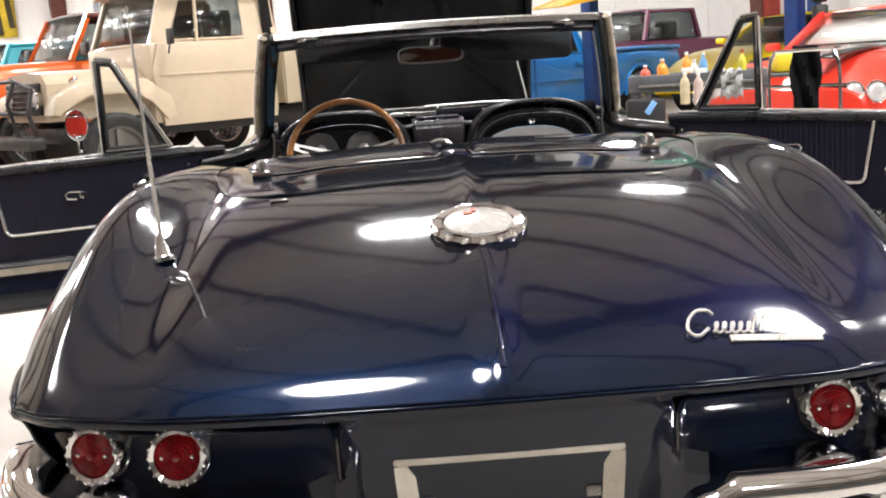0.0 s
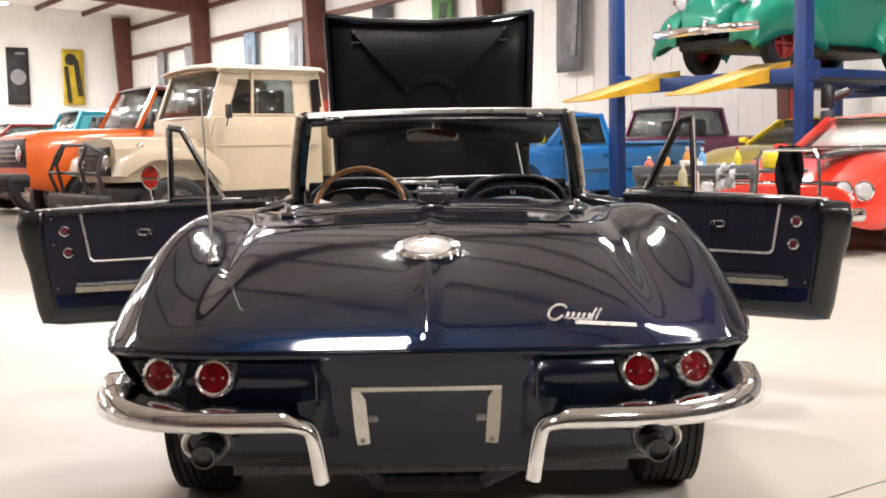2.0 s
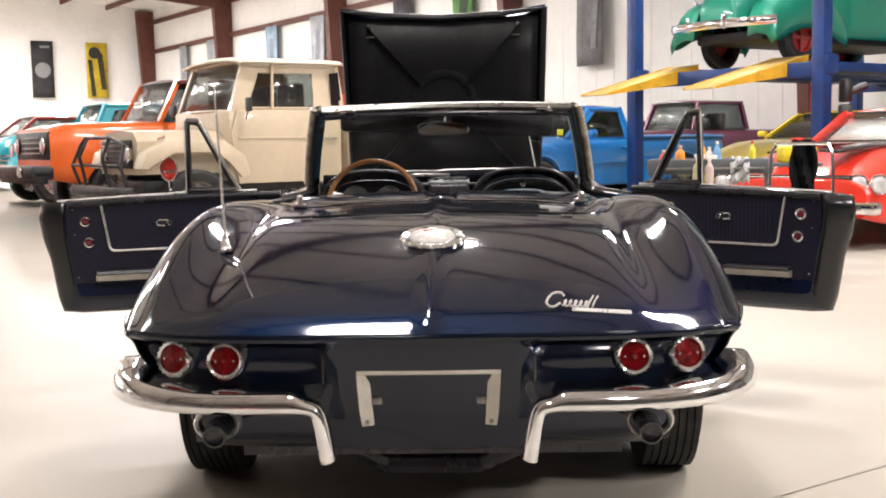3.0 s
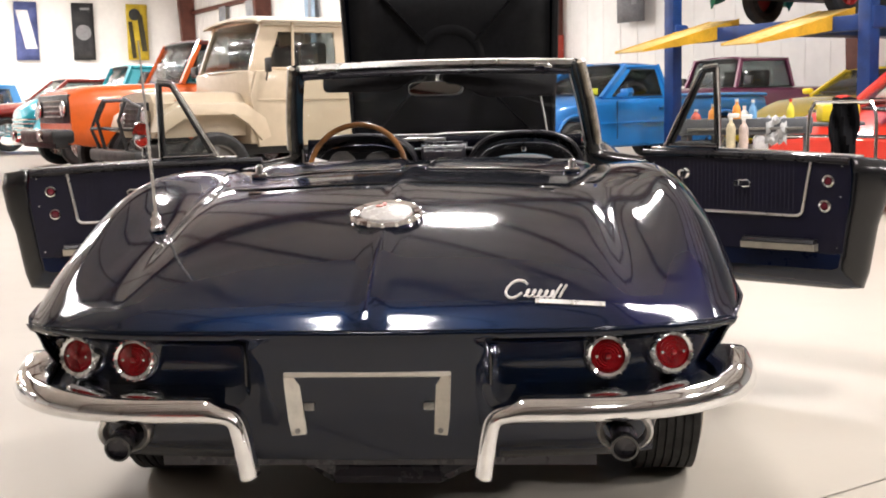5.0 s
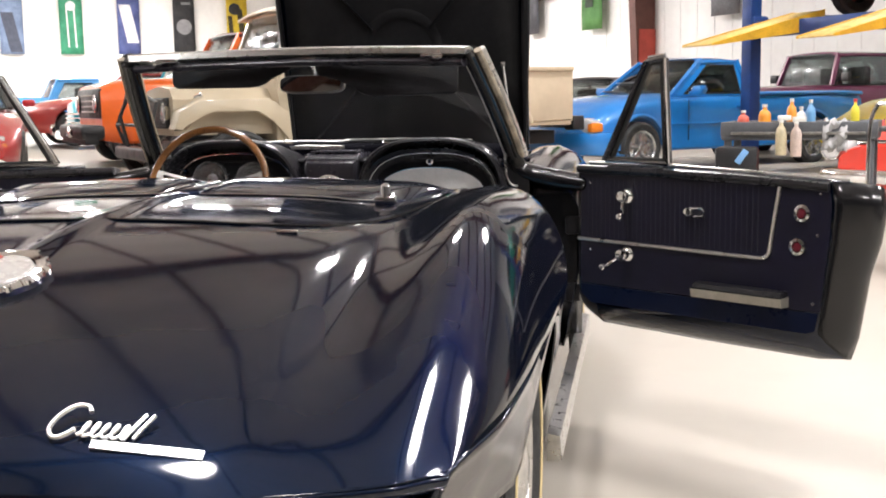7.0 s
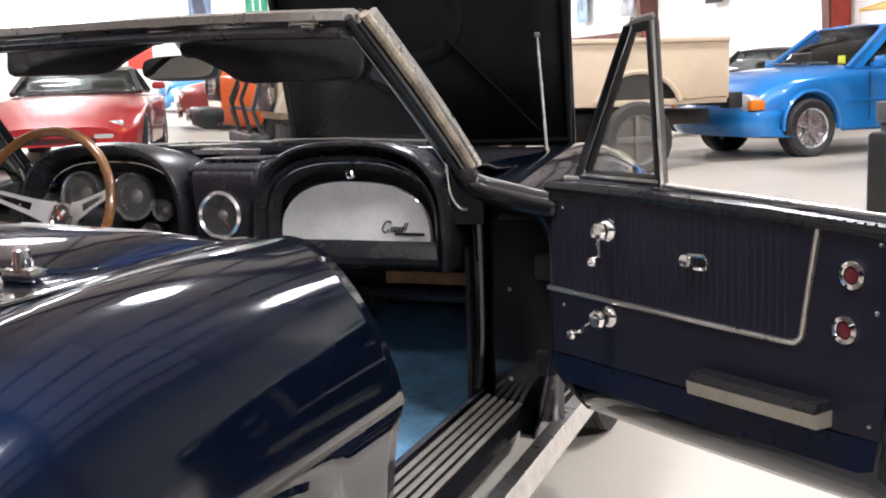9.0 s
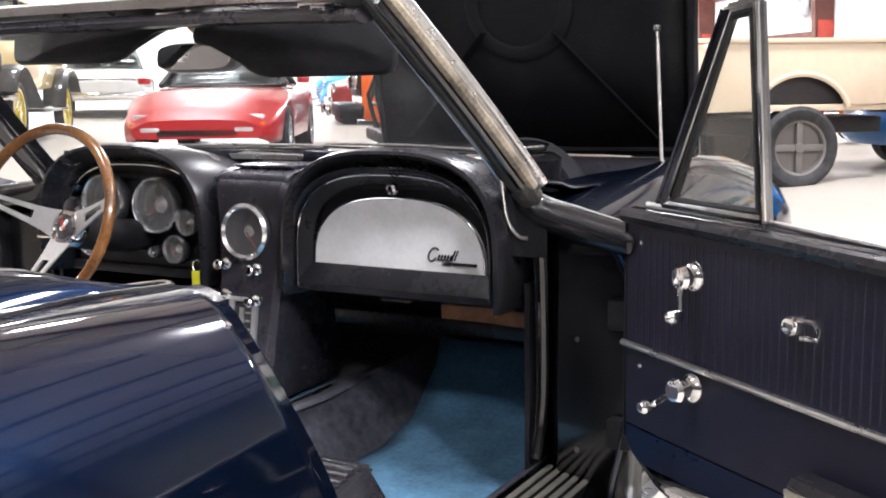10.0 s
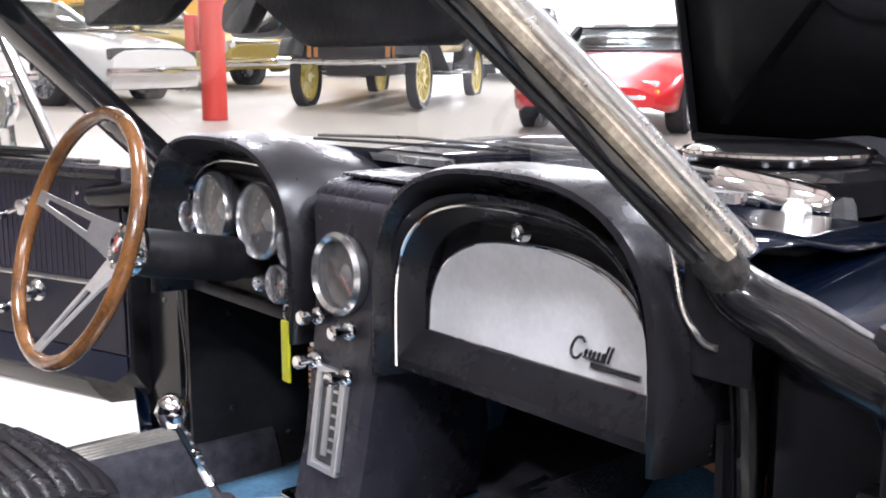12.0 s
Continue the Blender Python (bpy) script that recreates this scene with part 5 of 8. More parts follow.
    prism(bm, [(0.118 * math.copysign(abs(math.cos(a)) ** 0.45, math.cos(a)), 0.03 * math.copysign(abs(math.sin(a)) ** 0.5, math.sin(a))) for a in [2 * math.pi * i / 28 for i in range(28)]], 0.016, m @ pose(0, 0.004, 0, 90, 0, 0) @ Matrix.Translation((0, 0, -0.02)), bev=0.004)
    mi = part("rear_view_mirror", bm, mat_cache("mirror_case", (0.3, 0.3, 0.3), 0.35, 0.8), car, "rear-view mirror on a short stalk")
    bm = BM()
    prism(bm, [(0.111 * math.copysign(abs(math.cos(a)) ** 0.45, math.cos(a)), 0.0255 * math.copysign(abs(math.sin(a)) ** 0.5, math.sin(a))) for a in [2 * math.pi * i / 28 for i in range(28)]], 0.002, m @ Matrix.Translation((0, -0.0015, 0)) @ pose(0, 0, 0, 90, 0, 0))
    part("mirror_face", bm, MIRROR, mi, smooth=False)
    bm = BM()
    tube(bm, [m @ Vector((0, 0.02, 0)), m @ Vector((0, 0.04, 0.03)), (0, 2.3, 1.24)], 0.008, 8)
    box(bm, (0, 2.27, 1.246), (0.06, 0.04, 0.012), bev=0.004)
    part("stalk", bm, CHROME, mi)


def car_hood(car):
    # raised hood, hinged at the nose, its underside to the cockpit
    # local x across, y up along the raised panel, z towards the cockpit
    m = Matrix.Translation((-0.052, 4.09, 0.86)) @ Matrix(((1, 0, 0, 0), (0, -0.2, -0.98, 0), (0, 0.98, -0.2, 0), (0, 0, 0, 1))) @ Matrix.Diagonal((1, 1.06, 1, 1))
    bm = BM()
    rows = []
    for i in range(17):
        x = -0.605 + 1.21 * i / 16
        sag = 0.045 * (1 - (x / 0.605) ** 2)
        rows.append([m @ Vector((x * (0.97 + 0.03 * min(1, y)), y - sag * (1 if y > 0.9 else 0), -0.02 - 0.03 * (1 - (x / 0.605) ** 2))) for y in (0, 0.2, 0.4, 0.6, 0.8, 1.0)])
    sheet(bm, rows)
    hood = part("hood", bm, NAVY, car, "raised navy hood with black underside", thick=0.012)
    bm = BM()
    # inner frame: rim, diagonal stiffeners and padded fields
    rim = [(-0.57, 0.02), (-0.585, 0.5), (-0.598, 0.982), (-0.35, 0.956), (0, 0.94), (0.35, 0.956), (0.598, 0.982), (0.585, 0.5), (0.57, 0.02)]
    sweep(bm, [m @ Vector((x, y, 0.004)) for x, y in rim], circle(0.02, 6, 0.014), closed=True)
    part("inner_rim", bm, HOOD_PAD, hood)
    bm = BM()
    sheet(bm, [[m @ Vector((-0.56 + 1.12 * i / 8, y, -0.008)) for i in range(9)] for y in (0.02, 0.35, 0.65, 0.94)])
    part("inner_panel", bm, HOOD_PAD, hood, thick=0.006)
    bm = BM()
    for s in (-1, 1):
        for a, b in (((0.46, 0.06), (0.12, 0.4)), ((0.46, 0.9), (0.14, 0.56))):
            sweep(bm, [m @ Vector((s * a[0], a[1], 0)), m @ Vector((s * b[0], b[1], 0.004))], circle(0.03, 8, 0.0035))
    sweep(bm, [m @ Vector((0.17 * math.cos(a), 0.48 + 0.15 * math.sin(a), 0.004)) for a in [2 * math.pi * i / 24 for i in range(24)]], circle(0.025, 6, 0.006), closed=True)
    part("stiffener", bm, HOOD_PAD, hood, "pressed black stiffeners")
    for x in (-0.3, 0.3):
        bm = BM()
        lathe(bm, [(0.115, 0), (0.118, 0.003), (0.106, 0.004), (0.092, 0.001)], m @ Matrix.Translation((x, 0.76, -0.006)), 32, caps=False)
        part("pressed_ring", bm, HOOD_PAD, hood, thick=0.002)
    for s in (-1, 1):
        bm = BM()
        lathe(bm, [(0.012, 0), (0.01, 0.018), (0, 0.02)], m @ Matrix.Translation((s * 0.44, 0.9, 0.0)), 10)
        part("latch_pin", bm, STEEL_DULL, hood)
        bm = BM()
        box(bm, (s * 0.43, 0.84, 0.01), (0.05, 0.006, 0.01), m)
        part("latch_bar", bm, STEEL_DULL, hood)
    bm = BM()
    tube(bm, [m @ Vector((0.48, 0.4, 0.03)), (0.5, 3.82, 0.84)], 0.006, 8)
    box(bm, m @ Vector((0.48, 0.4, 0.03)), (0.02, 0.02, 0.02), bev=0.004)
    part("prop", bm, STEEL_DULL, hood, "steel hood prop")


def gauge(parent, x, y, z, r, n, ring=0.012, orange=False):
    m = facing((x, y, z), n)
    bm = BM()
    f = 0.24 * r
    lathe(bm, [(r - ring, -0.012), (r - ring, f - 0.006), (r - ring * 0.5, f), (r, f - 0.007), (r, -0.02)], m, 32, caps=False)
    g = part("gauge", bm, mat_cache("satin_ring", (0.8, 0.8, 0.81), 0.22, 0.95), parent, "round gauge with a bright ring", thick=0.001)
    bm = BM()
    lathe(bm, [(r - ring + 0.001, -0.014), (0.0, -0.014)], m, 28)
    part("dial", bm, DIAL, g, "black dial", smooth=False)
    bm = BM()
    k = r - ring
    for i in range(19 if r > 0.04 else 9):
        a = math.radians(225 - 270 * i / (18 if r > 0.04 else 8))
        box(bm, (0.84 * k * math.cos(a), 0.84 * k * math.sin(a), -0.0125), (0.1 * k, 0.02 * k, 0.001), m @ Matrix.Translation((0.84 * k * math.cos(a), 0.84 * k * math.sin(a), 0)) @ Matrix.Rotation(a, 4, "Z") @ Matrix.Translation((-0.84 * k * math.cos(a), -0.84 * k * math.sin(a), 0)))
    part("tick", bm, WHITE_MARK, g, smooth=False)
    bm = BM()
    lathe(bm, [(0.34 * k, -0.013), (0.1 * k, -0.003), (0, -0.002)], m, 24)
    part("cone", bm, DIAL_CONE, g, "bright centre cone")
    bm = BM()
    a = math.radians(215 if not orange else 300)
    tube(bm, [m @ Vector((0, 0, 0.001)), m @ Vector((0.72 * k * math.cos(a), 0.72 * k * math.sin(a), -0.008))], 0.0016, 5)
    part("needle", bm, RED_MARK if r > 0.03 else WHITE_MARK, g)
    bm = BM()
    lathe(bm, [(r - ring + 0.001, f - 0.012), (0, f - 0.009)], m, 24)
    part("glass", bm, GAUGE_GLASS, g).visible_shadow = False


def car_dash(car):
    # twin-hooded dashboard
    bm = BM()
    for s in (-1, 1):
        cx = s * 0.358
        rows = []
        for i in range(25):
            a = math.pi * i / 24
            c, sn = math.cos(a), math.sin(a)
            q = 0.72
            ex = math.copysign(abs(c) ** q, c)
            top = abs(sn) ** q
            row = []
            for rx, rz, y in ((0.205, 0.17, 2.56), (0.222, 0.185, 2.53), (0.238, 0.205, 2.475), (0.245, 0.212, 2.462), (0.254, 0.218, 2.465), (0.258, 0.222, 2.48), (0.264, 0.22, 2.56), (0.27, 0.195, 2.68), (0.27, 0.165, 2.74)):
                row.append(Vector((cx + ex * rx, y, 0.77 + top * rz)))
            rows.append(row)
        foot = [[Vector((v.x, v.y, 0.68)) for v in rows[0]], [Vector((v.x, v.y, 0.68)) for v in rows[-1]]]
        sheet(bm, [foot[0]] + rows + [foot[1]])
    dash = part("dashboard", bm, BLACK_VINYL, car, "black padded dashboard with twin hoods", thick=0.006)
    # faces under the hoods
    for s in (-1, 1):
        bm = BM()
        cx = s * 0.358
        poly = [(cx - 0.238, 0.69), (cx + 0.238, 0.69)] + [(cx + math.copysign(abs(math.cos(a)) ** 0.72, math.cos(a)) * 0.235, 0.77 + abs(math.sin(a)) ** 0.72 * 0.2) for a in [math.pi * i / 24 for i in range(25)]]
        prism(bm, poly, 0.02, Matrix(((1, 0, 0, 0), (0, 0, 1, 2.55), (0, 1, 0, 0), (0, 0, 0, 1))))
        part("instrument_face" if s < 0 else "glove_face", bm, BLACK_DEEP, dash, "black face panel")
        bm = BM()
        yb = 2.53 if s < 0 else 2.486
        arc = [(cx + math.copysign(abs(math.cos(a)) ** 0.72, math.cos(a)) * 0.227, yb, 0.762 + abs(math.sin(a)) ** 0.72 * 0.178) for a in [math.pi * i / 28 for i in range(29)]]
        tube(bm, [(arc[0][0], yb, 0.695)] + arc + [(arc[-1][0], yb, 0.695)], 0.003, 6)
        part("face_bead", bm, CHROME, dash)
    # dished surround between the hood's lip and the glove door
    bm = BM()
    rows = []
    for rx, rz, y in ((0.236, 0.19, 2.479), (0.229, 0.181, 2.487), (0.222, 0.168, 2.505), (0.21, 0.152, 2.531)):
        arc = [Vector((0.352 + math.copysign(abs(math.cos(a)) ** 0.74, math.cos(a)) * rx, y, 0.765 + abs(math.sin(a)) ** 0.74 * rz)) for a in [math.pi * i / 36 for i in range(37)]]
        rows.append([Vector((arc[0].x, y, 0.695))] + arc + [Vector((arc[-1].x, y, 0.695))])
    sheet(bm, rows)
    sheet(bm, [[Vector((x, y, z)) for x in (0.12, 0.25, 0.352, 0.45, 0.584)] for y, z in ((2.531, 0.742), (2.518, 0.734), (2.494, 0.704), (2.496, 0.69), (2.53, 0.682))])
    part("glove_surround", bm, BLACK_VINYL, dash, "black dished surround")
    # dash top between and ahead
    bm = BM()
    sheet(bm, [[Vector((x, y, z)) for x in (-0.62, -0.3, 0, 0.3, 0.62)] for y, z in ((2.54, 0.915), (2.6, 0.92), (2.72, 0.9), (2.82, 0.885))])
    part("dash_top", bm, BLACK_DEEP, dash, thick=0.01)
    # centre stack
    bm = BM()
    rows = []
    for z, y, w, d in ((0.935, 2.56, 0.098, 0.2), (0.915, 2.505, 0.097, 0.2), (0.9, 2.496, 0.096, 0.2), (0.8, 2.494, 0.09, 0.2), (0.7, 2.482, 0.083, 0.2), (0.55, 2.458, 0.077, 0.25), (0.43, 2.43, 0.078, 0.25), (0.405, 2.42, 0.082, 0.25)):
        rows.append([Vector((-w, y + d, z)), Vector((-w, y + 0.012, z)), Vector((-w + 0.012, y, z)), Vector((w - 0.012, y, z)), Vector((w, y + 0.012, z)), Vector((w, y + d, z))])
    sheet(bm, rows)
    part("centre_console", bm, BLACK_SATIN, dash, "black upright centre console stack", thick=0.004)
    bm = BM()
    sheet(bm, [[Vector((x, y, z)) for x in (-0.0965, -0.085, 0, 0.085, 0.0965)] for y, z in ((2.506, 0.916), (2.53, 0.932), (2.56, 0.938), (2.7, 0.936))])
    part("console_cap", bm, BLACK_SATIN, dash, thick=0.004)
    bm = BM()
    box(bm, (0.0, 2.61, 0.9425), (0.162, 0.13, 0.006), bev=0.002)
    part("speaker_lid", bm, BLACK_SATIN, dash, "flat speaker lid")
    bm = BM()
    box(bm, (0, 2.434, 0.446), (0.19, 0.018, 0.014), bev=0.004)
    for s in (-1, 1):
        box(bm, (s * 0.095, 2.55, 0.446), (0.014, 0.24, 0.014), bev=0.004)
    part("stack_foot", bm, CHROME, dash)
    gauge(dash, 0.0, 2.484, 0.806, 0.062, (0, -1, 0.05), 0.012, True)
    for x, z in ((-0.05, 0.735), (0.035, 0.728), (-0.05, 0.668), (0.035, 0.66)):
        bm = BM()
        yk = 2.475 - (0.74 - z) * 0.12
        lathe(bm, [(0.015, -0.004), (0.0145, 0.003), (0.011, 0.007), (0.006, 0.009), (0.006, 0.018), (0.011, 0.02), (0.0115, 0.03), (0.009, 0.033), (0, 0.0335)], facing((x, yk, z), (0, -1, 0.05)), 12)
        part("knob", bm, CHROME, dash, "chrome knob")
    mr = Matrix.Translation((0, 2.4615, 0.587)) @ pose(0, 0, 0, 90 - 9, 0, 0)
    bm = BM()
    for cx, cy, w, h in ((-0.031, 0, 0.012, 0.15), (0.031, 0, 0.012, 0.15), (0, 0.073, 0.074, 0.01), (0, -0.073, 0.074, 0.01)):
        box(bm, (cx, cy, 0.004), (w, h, 0.012), mr, bev=0.002)
    box(bm, (-0.004, 0, 0.002), (0.012, 0.11, 0.008), mr)
    for k in range(6):
        box(bm, (0.013, -0.045 + k * 0.018, 0.003), (0.012, 0.004, 0.006), mr)
    rad = part("radio", bm, mat_cache("radio_frame", (0.86, 0.86, 0.87), 0.34, 0.85), dash, "upright radio slider in a chrome frame", smooth=False)
    bm = BM()
    box(bm, (0, 0, 0.0), (0.052, 0.128, 0.006), mr)
    part("radio_face", bm, DIAL, rad, smooth=False)
    # gauges
    n = (0, -1, 0.04)
    gauge(dash, -0.444, 2.52, 0.851, 0.066, n, 0.0085)
    gauge(dash, -0.284, 2.52, 0.848, 0.066, n, 0.0085)
    for x, z, r in ((-0.548, 0.826, 0.031), (-0.194, 0.812, 0.031), (-0.233, 0.748, 0.034), (-0.5, 0.748, 0.031), (-0.302, 0.738, 0.015)):
        gauge(dash, x, 2.518, z, r, n, 0.0055)
    # glove door
    bm = BM()
    cx = 0.346
    poly = [(cx - 0.203, 0.74), (cx + 0.203, 0.74)] + [(cx + math.copysign(abs(math.cos(a)) ** 0.8, math.cos(a)) * 0.203, 0.745 + abs(math.sin(a)) ** 0.8 * 0.143) for a in [math.pi * i / 28 for i in range(29)]]
    prism(bm, poly, 0.012, Matrix(((1, 0, 0, 0), (0, 0, 1, 2.536), (0, 1, 0, 0), (0, 0, 0, 1))), bev=0.002)
    gd = part("glove_door", bm, SILVER_PANEL, dash, "silver glove box door with rounded top", smooth=False)
    bm = BM()
    tube(bm, [(x, 2.537, z) for x, z in poly], 0.0022, 6, closed=True)
    part("door_bead", bm, CHROME, gd)
    bm = BM()
    script_emblem(bm, Matrix.Translation((0.424, 2.532, 0.757)) @ pose(0, 0, 0, 90, 0, 0), 0.11, 0.0017)
    part("ornament", bm, mat_cache("dark_chrome", (0.34, 0.34, 0.34), 0.25, 1.0), gd)
    bm = BM()
    lathe(bm, [(0.013, 0), (0.012, 0.012), (0.007, 0.015), (0.006, 0.012), (0, 0.012)], facing((0.35, 2.522, 0.908), (0, -1, 0)), 16)
    part("lock", bm, CHROME, gd)
    # lower edge and grab strip
    bm = BM()
    box(bm, (0.358, 2.58, 0.69), (0.48, 0.09, 0.025), bev=0.008)
    box(bm, (-0.358, 2.58, 0.69), (0.48, 0.09, 0.025), bev=0.008)
    part("lower_dash", bm, BLACK_DEEP, dash)
    bm = BM()
    box(bm, (0.34, 2.545, 0.674), (0.07, 0.012, 0.006))
    part("ash_pull", bm, CHROME, dash)
    dash.location = (0, -0.016, -0.009)
    # steering wheel and column
    hub = Vector((-0.334, 2.302, 0.803))
    axis = Vector((0.0, -1, 0.36)).normalized()
    m = facing(hub, axis)
    bm = BM()
    tube(bm, [m @ Vector((0.197 * math.cos(a), 0.197 * math.sin(a), 0.105)) for a in [2 * math.pi * i / 64 for i in range(64)]], 0.0122, 12, closed=True)
    sw = part("steering_wheel", bm, WOOD, car, "three-spoke steering wheel with wooden rim")
    for ang in (-96, 12, 166):
        bm = BM()
        a = radians(ang)
        mm = m @ Matrix.Rotation(a, 4, "Z") @ Matrix(((1, 0, 0, 0), (0, 1, 0, 0), (0.5, 0, 1, 0), (0, 0, 0, 1)))
        for sgn in (-1, 1):
            prism(bm, [(0.078, sgn * 0.0215), (0.17, sgn * 0.0125), (0.17, sgn * 0.0045), (0.078, sgn * 0.0095)], 0.0045, mm @ Matrix.Translation((0, 0, 0.012)))
        prism(bm, [(0.03, -0.031), (0.05, -0.026), (0.0785, -0.0215), (0.0785, 0.0215), (0.05, 0.026), (0.03, 0.031)], 0.0045, mm @ Matrix.Translation((0, 0, 0.012)))
        prism(bm, [(0.1695, -0.0125), (0.194, -0.013), (0.194, 0.013), (0.1695, 0.0125)], 0.0045, mm @ Matrix.Translation((0, 0, 0.012)))
        part("spoke", bm, BRUSHED, sw, "slotted bright spoke", smooth=False)
    bm = BM()
    lathe(bm, [(0.04, 0.0), (0.042, 0.02), (0.036, 0.034), (0.028, 0.036), (0.024, 0.03), (0, 0.032)], m, 28)
    part("hub", bm, CHROME, sw, "chrome hub with emblem")
    bm = BM()
    lathe(bm, [(0.026, 0.03), (0.02, 0.034), (0, 0.036)], m, 20)
    em = part("hub_emblem", bm, DIAL, sw, "dark hub emblem with crossed flags")
    for ang, mt in ((35, RED_MARK), (-35, WHITE_MARK)):
        bm = BM()
        box(bm, (0, 0.004, 0.0362), (0.008, 0.026, 0.003), m @ Matrix.Rotation(radians(ang), 4, "Z"))
        part("flag", bm, mt, em, smooth=False)
    bm = BM()
    lathe(bm, [(0.034, 0.01), (0.04, -0.02), (0.039, -0.18), (0.032, -0.195), (0.03, -0.26), (0, -0.26)], facing(hub, (0.05, -1, 0.2)), 24)
    part("steering_column", bm, BLACK_DEEP, sw, "black steering column")
    bm = BM()
    tube(bm, [m @ Vector((-0.04, -0.01, -0.03)), m @ Vector((-0.13, -0.015, -0.02))], 0.005, 8)
    part("indicator_stalk", bm, CHROME, sw)
    # key with yellow tag
    bm = BM()
    box(bm, (-0.13, 2.45, 0.655), (0.022, 0.006, 0.1), bev=0.003)
    tag = part("key_tag", bm, YELLOW_TAG, car, "yellow key tag hanging from the ignition")
    bm = BM()
    tube(bm, [(-0.13 + 0.012 * math.cos(a), 2.455, 0.715 + 0.014 * math.sin(a)) for a in [2 * math.pi * i / 14 for i in range(14)]], 0.0018, 5, closed=True)
    part("key_ring", bm, CHROME, tag)
    bm = BM()
    lathe(bm, [(0.012, 0), (0.012, 0.02), (0, 0.021)], facing((-0.13, 2.5, 0.735), (0, -1, 0)), 12)
    part("ignition", bm, CHROME, car)


def car_interior(car):
    # tub: floor, tunnel, footwells, bulkhead, jambs
    bm = BM()
    box(bm, (0, 2.1, 0.235), (1.4, 1.8, 0.03))
    vs = sheet(bm, [[Vector((x, y, z)) for x in (-0.68, 0, 0.68)] for y, z in ((2.8, 0.255), (2.95, 0.3), (3.08, 0.46), (3.12, 0.7), (2.9, 0.78))])
    part("cabin_floor", bm, CARPET_DARK, car, "dark blue carpeted cabin floor", thick=0.004)
    bm = BM()
    rows = []
    for y, w, h in ((1.2, 0.16, 0.47), (1.8, 0.14, 0.45), (2.2, 0.13, 0.425), (2.6, 0.14, 0.41), (3.1, 0.2, 0.45)):
        rows.append([Vector((-w - 0.05, y, 0.25)), Vector((-w, y, h - 0.06)), Vector((-w + 0.05, y, h)), Vector((0, y, h + 0.005)), Vector((w - 0.05, y, h)), Vector((w, y, h - 0.06)), Vector((w + 0.05, y, 0.25))])
    sheet(bm, rows)
    part("tunnel", bm, CARPET_DARK, car, "dark carpeted transmission tunnel")
    bm = BM()
    sheet(bm, [[Vector((x, y, z)) for x, z in ((0.098, h + 0.006), (0.118, h - 0.006))] for y, h in ((2.05, 0.432), (2.2, 0.428), (2.4, 0.42), (2.6, 0.414), (2.8, 0.425))])
    part("tunnel_binding", bm, mat_cache("grey_strip", (0.11, 0.11, 0.125), 0.6, var=0.2, scale=20), car, "paler grey strip along the tunnel", thick=0.004)
    for x0, x1 in ((0.19, 0.56), (-0.56, -0.19)):
        bm = BM()
        sheet(bm, [[Vector((x0 + (x1 - x0) * i / 6, y, z + 0.004 * math.sin(i * 2.1 + y * 9))) for i in range(7)] for y, z in ((2.1, 0.262), (2.4, 0.264), (2.7, 0.27), (2.85, 0.3), (2.97, 0.4), (3.0, 0.47))])
        part("floor_mat", bm, MAT_BLUE, car, "faded blue carpet mat", thick=0.008)
    bm = BM()
    sheet(bm, [[Vector((x, y, z)) for x in (-0.62, -0.3, 0, 0.3, 0.62)] for y, z in ((1.21, 0.875), (1.24, 0.7), (1.3, 0.5), (1.34, 0.25))])
    part("bulkhead", bm, CARPET_DARK, car, thick=0.01)
    # shift plate and lever
    bm = BM()
    prism(bm, [(-0.06, 2.0), (0.04, 2.0), (0.062, 2.12), (0.075, 2.25), (0.078, 2.33), (0.05, 2.39), (0.0, 2.405), (-0.07, 2.4), (-0.105, 2.34), (-0.108, 2.2)], 0.012, Matrix.Translation((0.0, 0, 0.436)), bev=0.003)
    sp = part("shift_plate", bm, BRUSHED, car, "brushed metal shifter plate")
    slot = [(-0.088, 2.235), (0.012, 2.215), (0.034, 2.3), (0.02, 2.345), (-0.07, 2.352), (-0.09, 2.3)]
    bm = BM()
    prism(bm, slot, 0.003, Matrix.Translation((0, 0, 0.447)))
    lathe(bm, [(0.034, 0), (0.026, 0.012), (0.013, 0.03), (0, 0.03)], Matrix.Translation((-0.06, 2.296, 0.449)), 16)
    part("shift_boot", bm, RUBBER, sp, "black rubber shifter boot in its opening")
    bm = BM()
    tube(bm, [(x, y, 0.45) for x, y in slot], 0.0035, 6, closed=True)
    part("boot_frame", bm, CHROME, sp, "bright frame round the opening")
    bm = BM()
    box(bm, (-0.01, 2.14, 0.4495), (0.06, 0.05, 0.002))
    part("pattern_card", bm, IVORY, sp, "pale shift pattern plate", smooth=False)
    bm = BM()
    tube(bm, [(-0.065, 2.298, 0.46), (-0.074, 2.262, 0.54), (-0.08, 2.236, 0.6)], 0.0075, 8)
    lathe(bm, [(0.0, -0.026), (0.016, -0.02), (0.024, 0), (0.018, 0.018), (0.008, 0.025), (0, 0.026)], Matrix.Translation((-0.081, 2.23, 0.616)), 18)
    box(bm, (-0.075, 2.258, 0.552), (0.04, 0.012, 0.01), bev=0.003)
    part("shift_lever", bm, CHROME, sp, "chrome shift lever with ball knob")
    # sills
    for s in (-1, 1):
        bm = BM()
        vs = sheet(bm, [[Vector((s * x, y, z)) for x, z in ((0.6, 0.26), (0.63, 0.33), (0.66, 0.345), (0.78, 0.335), (0.8, 0.32), (0.81, 0.2))] for y in (1.55, 1.9, 2.3, 2.72)])
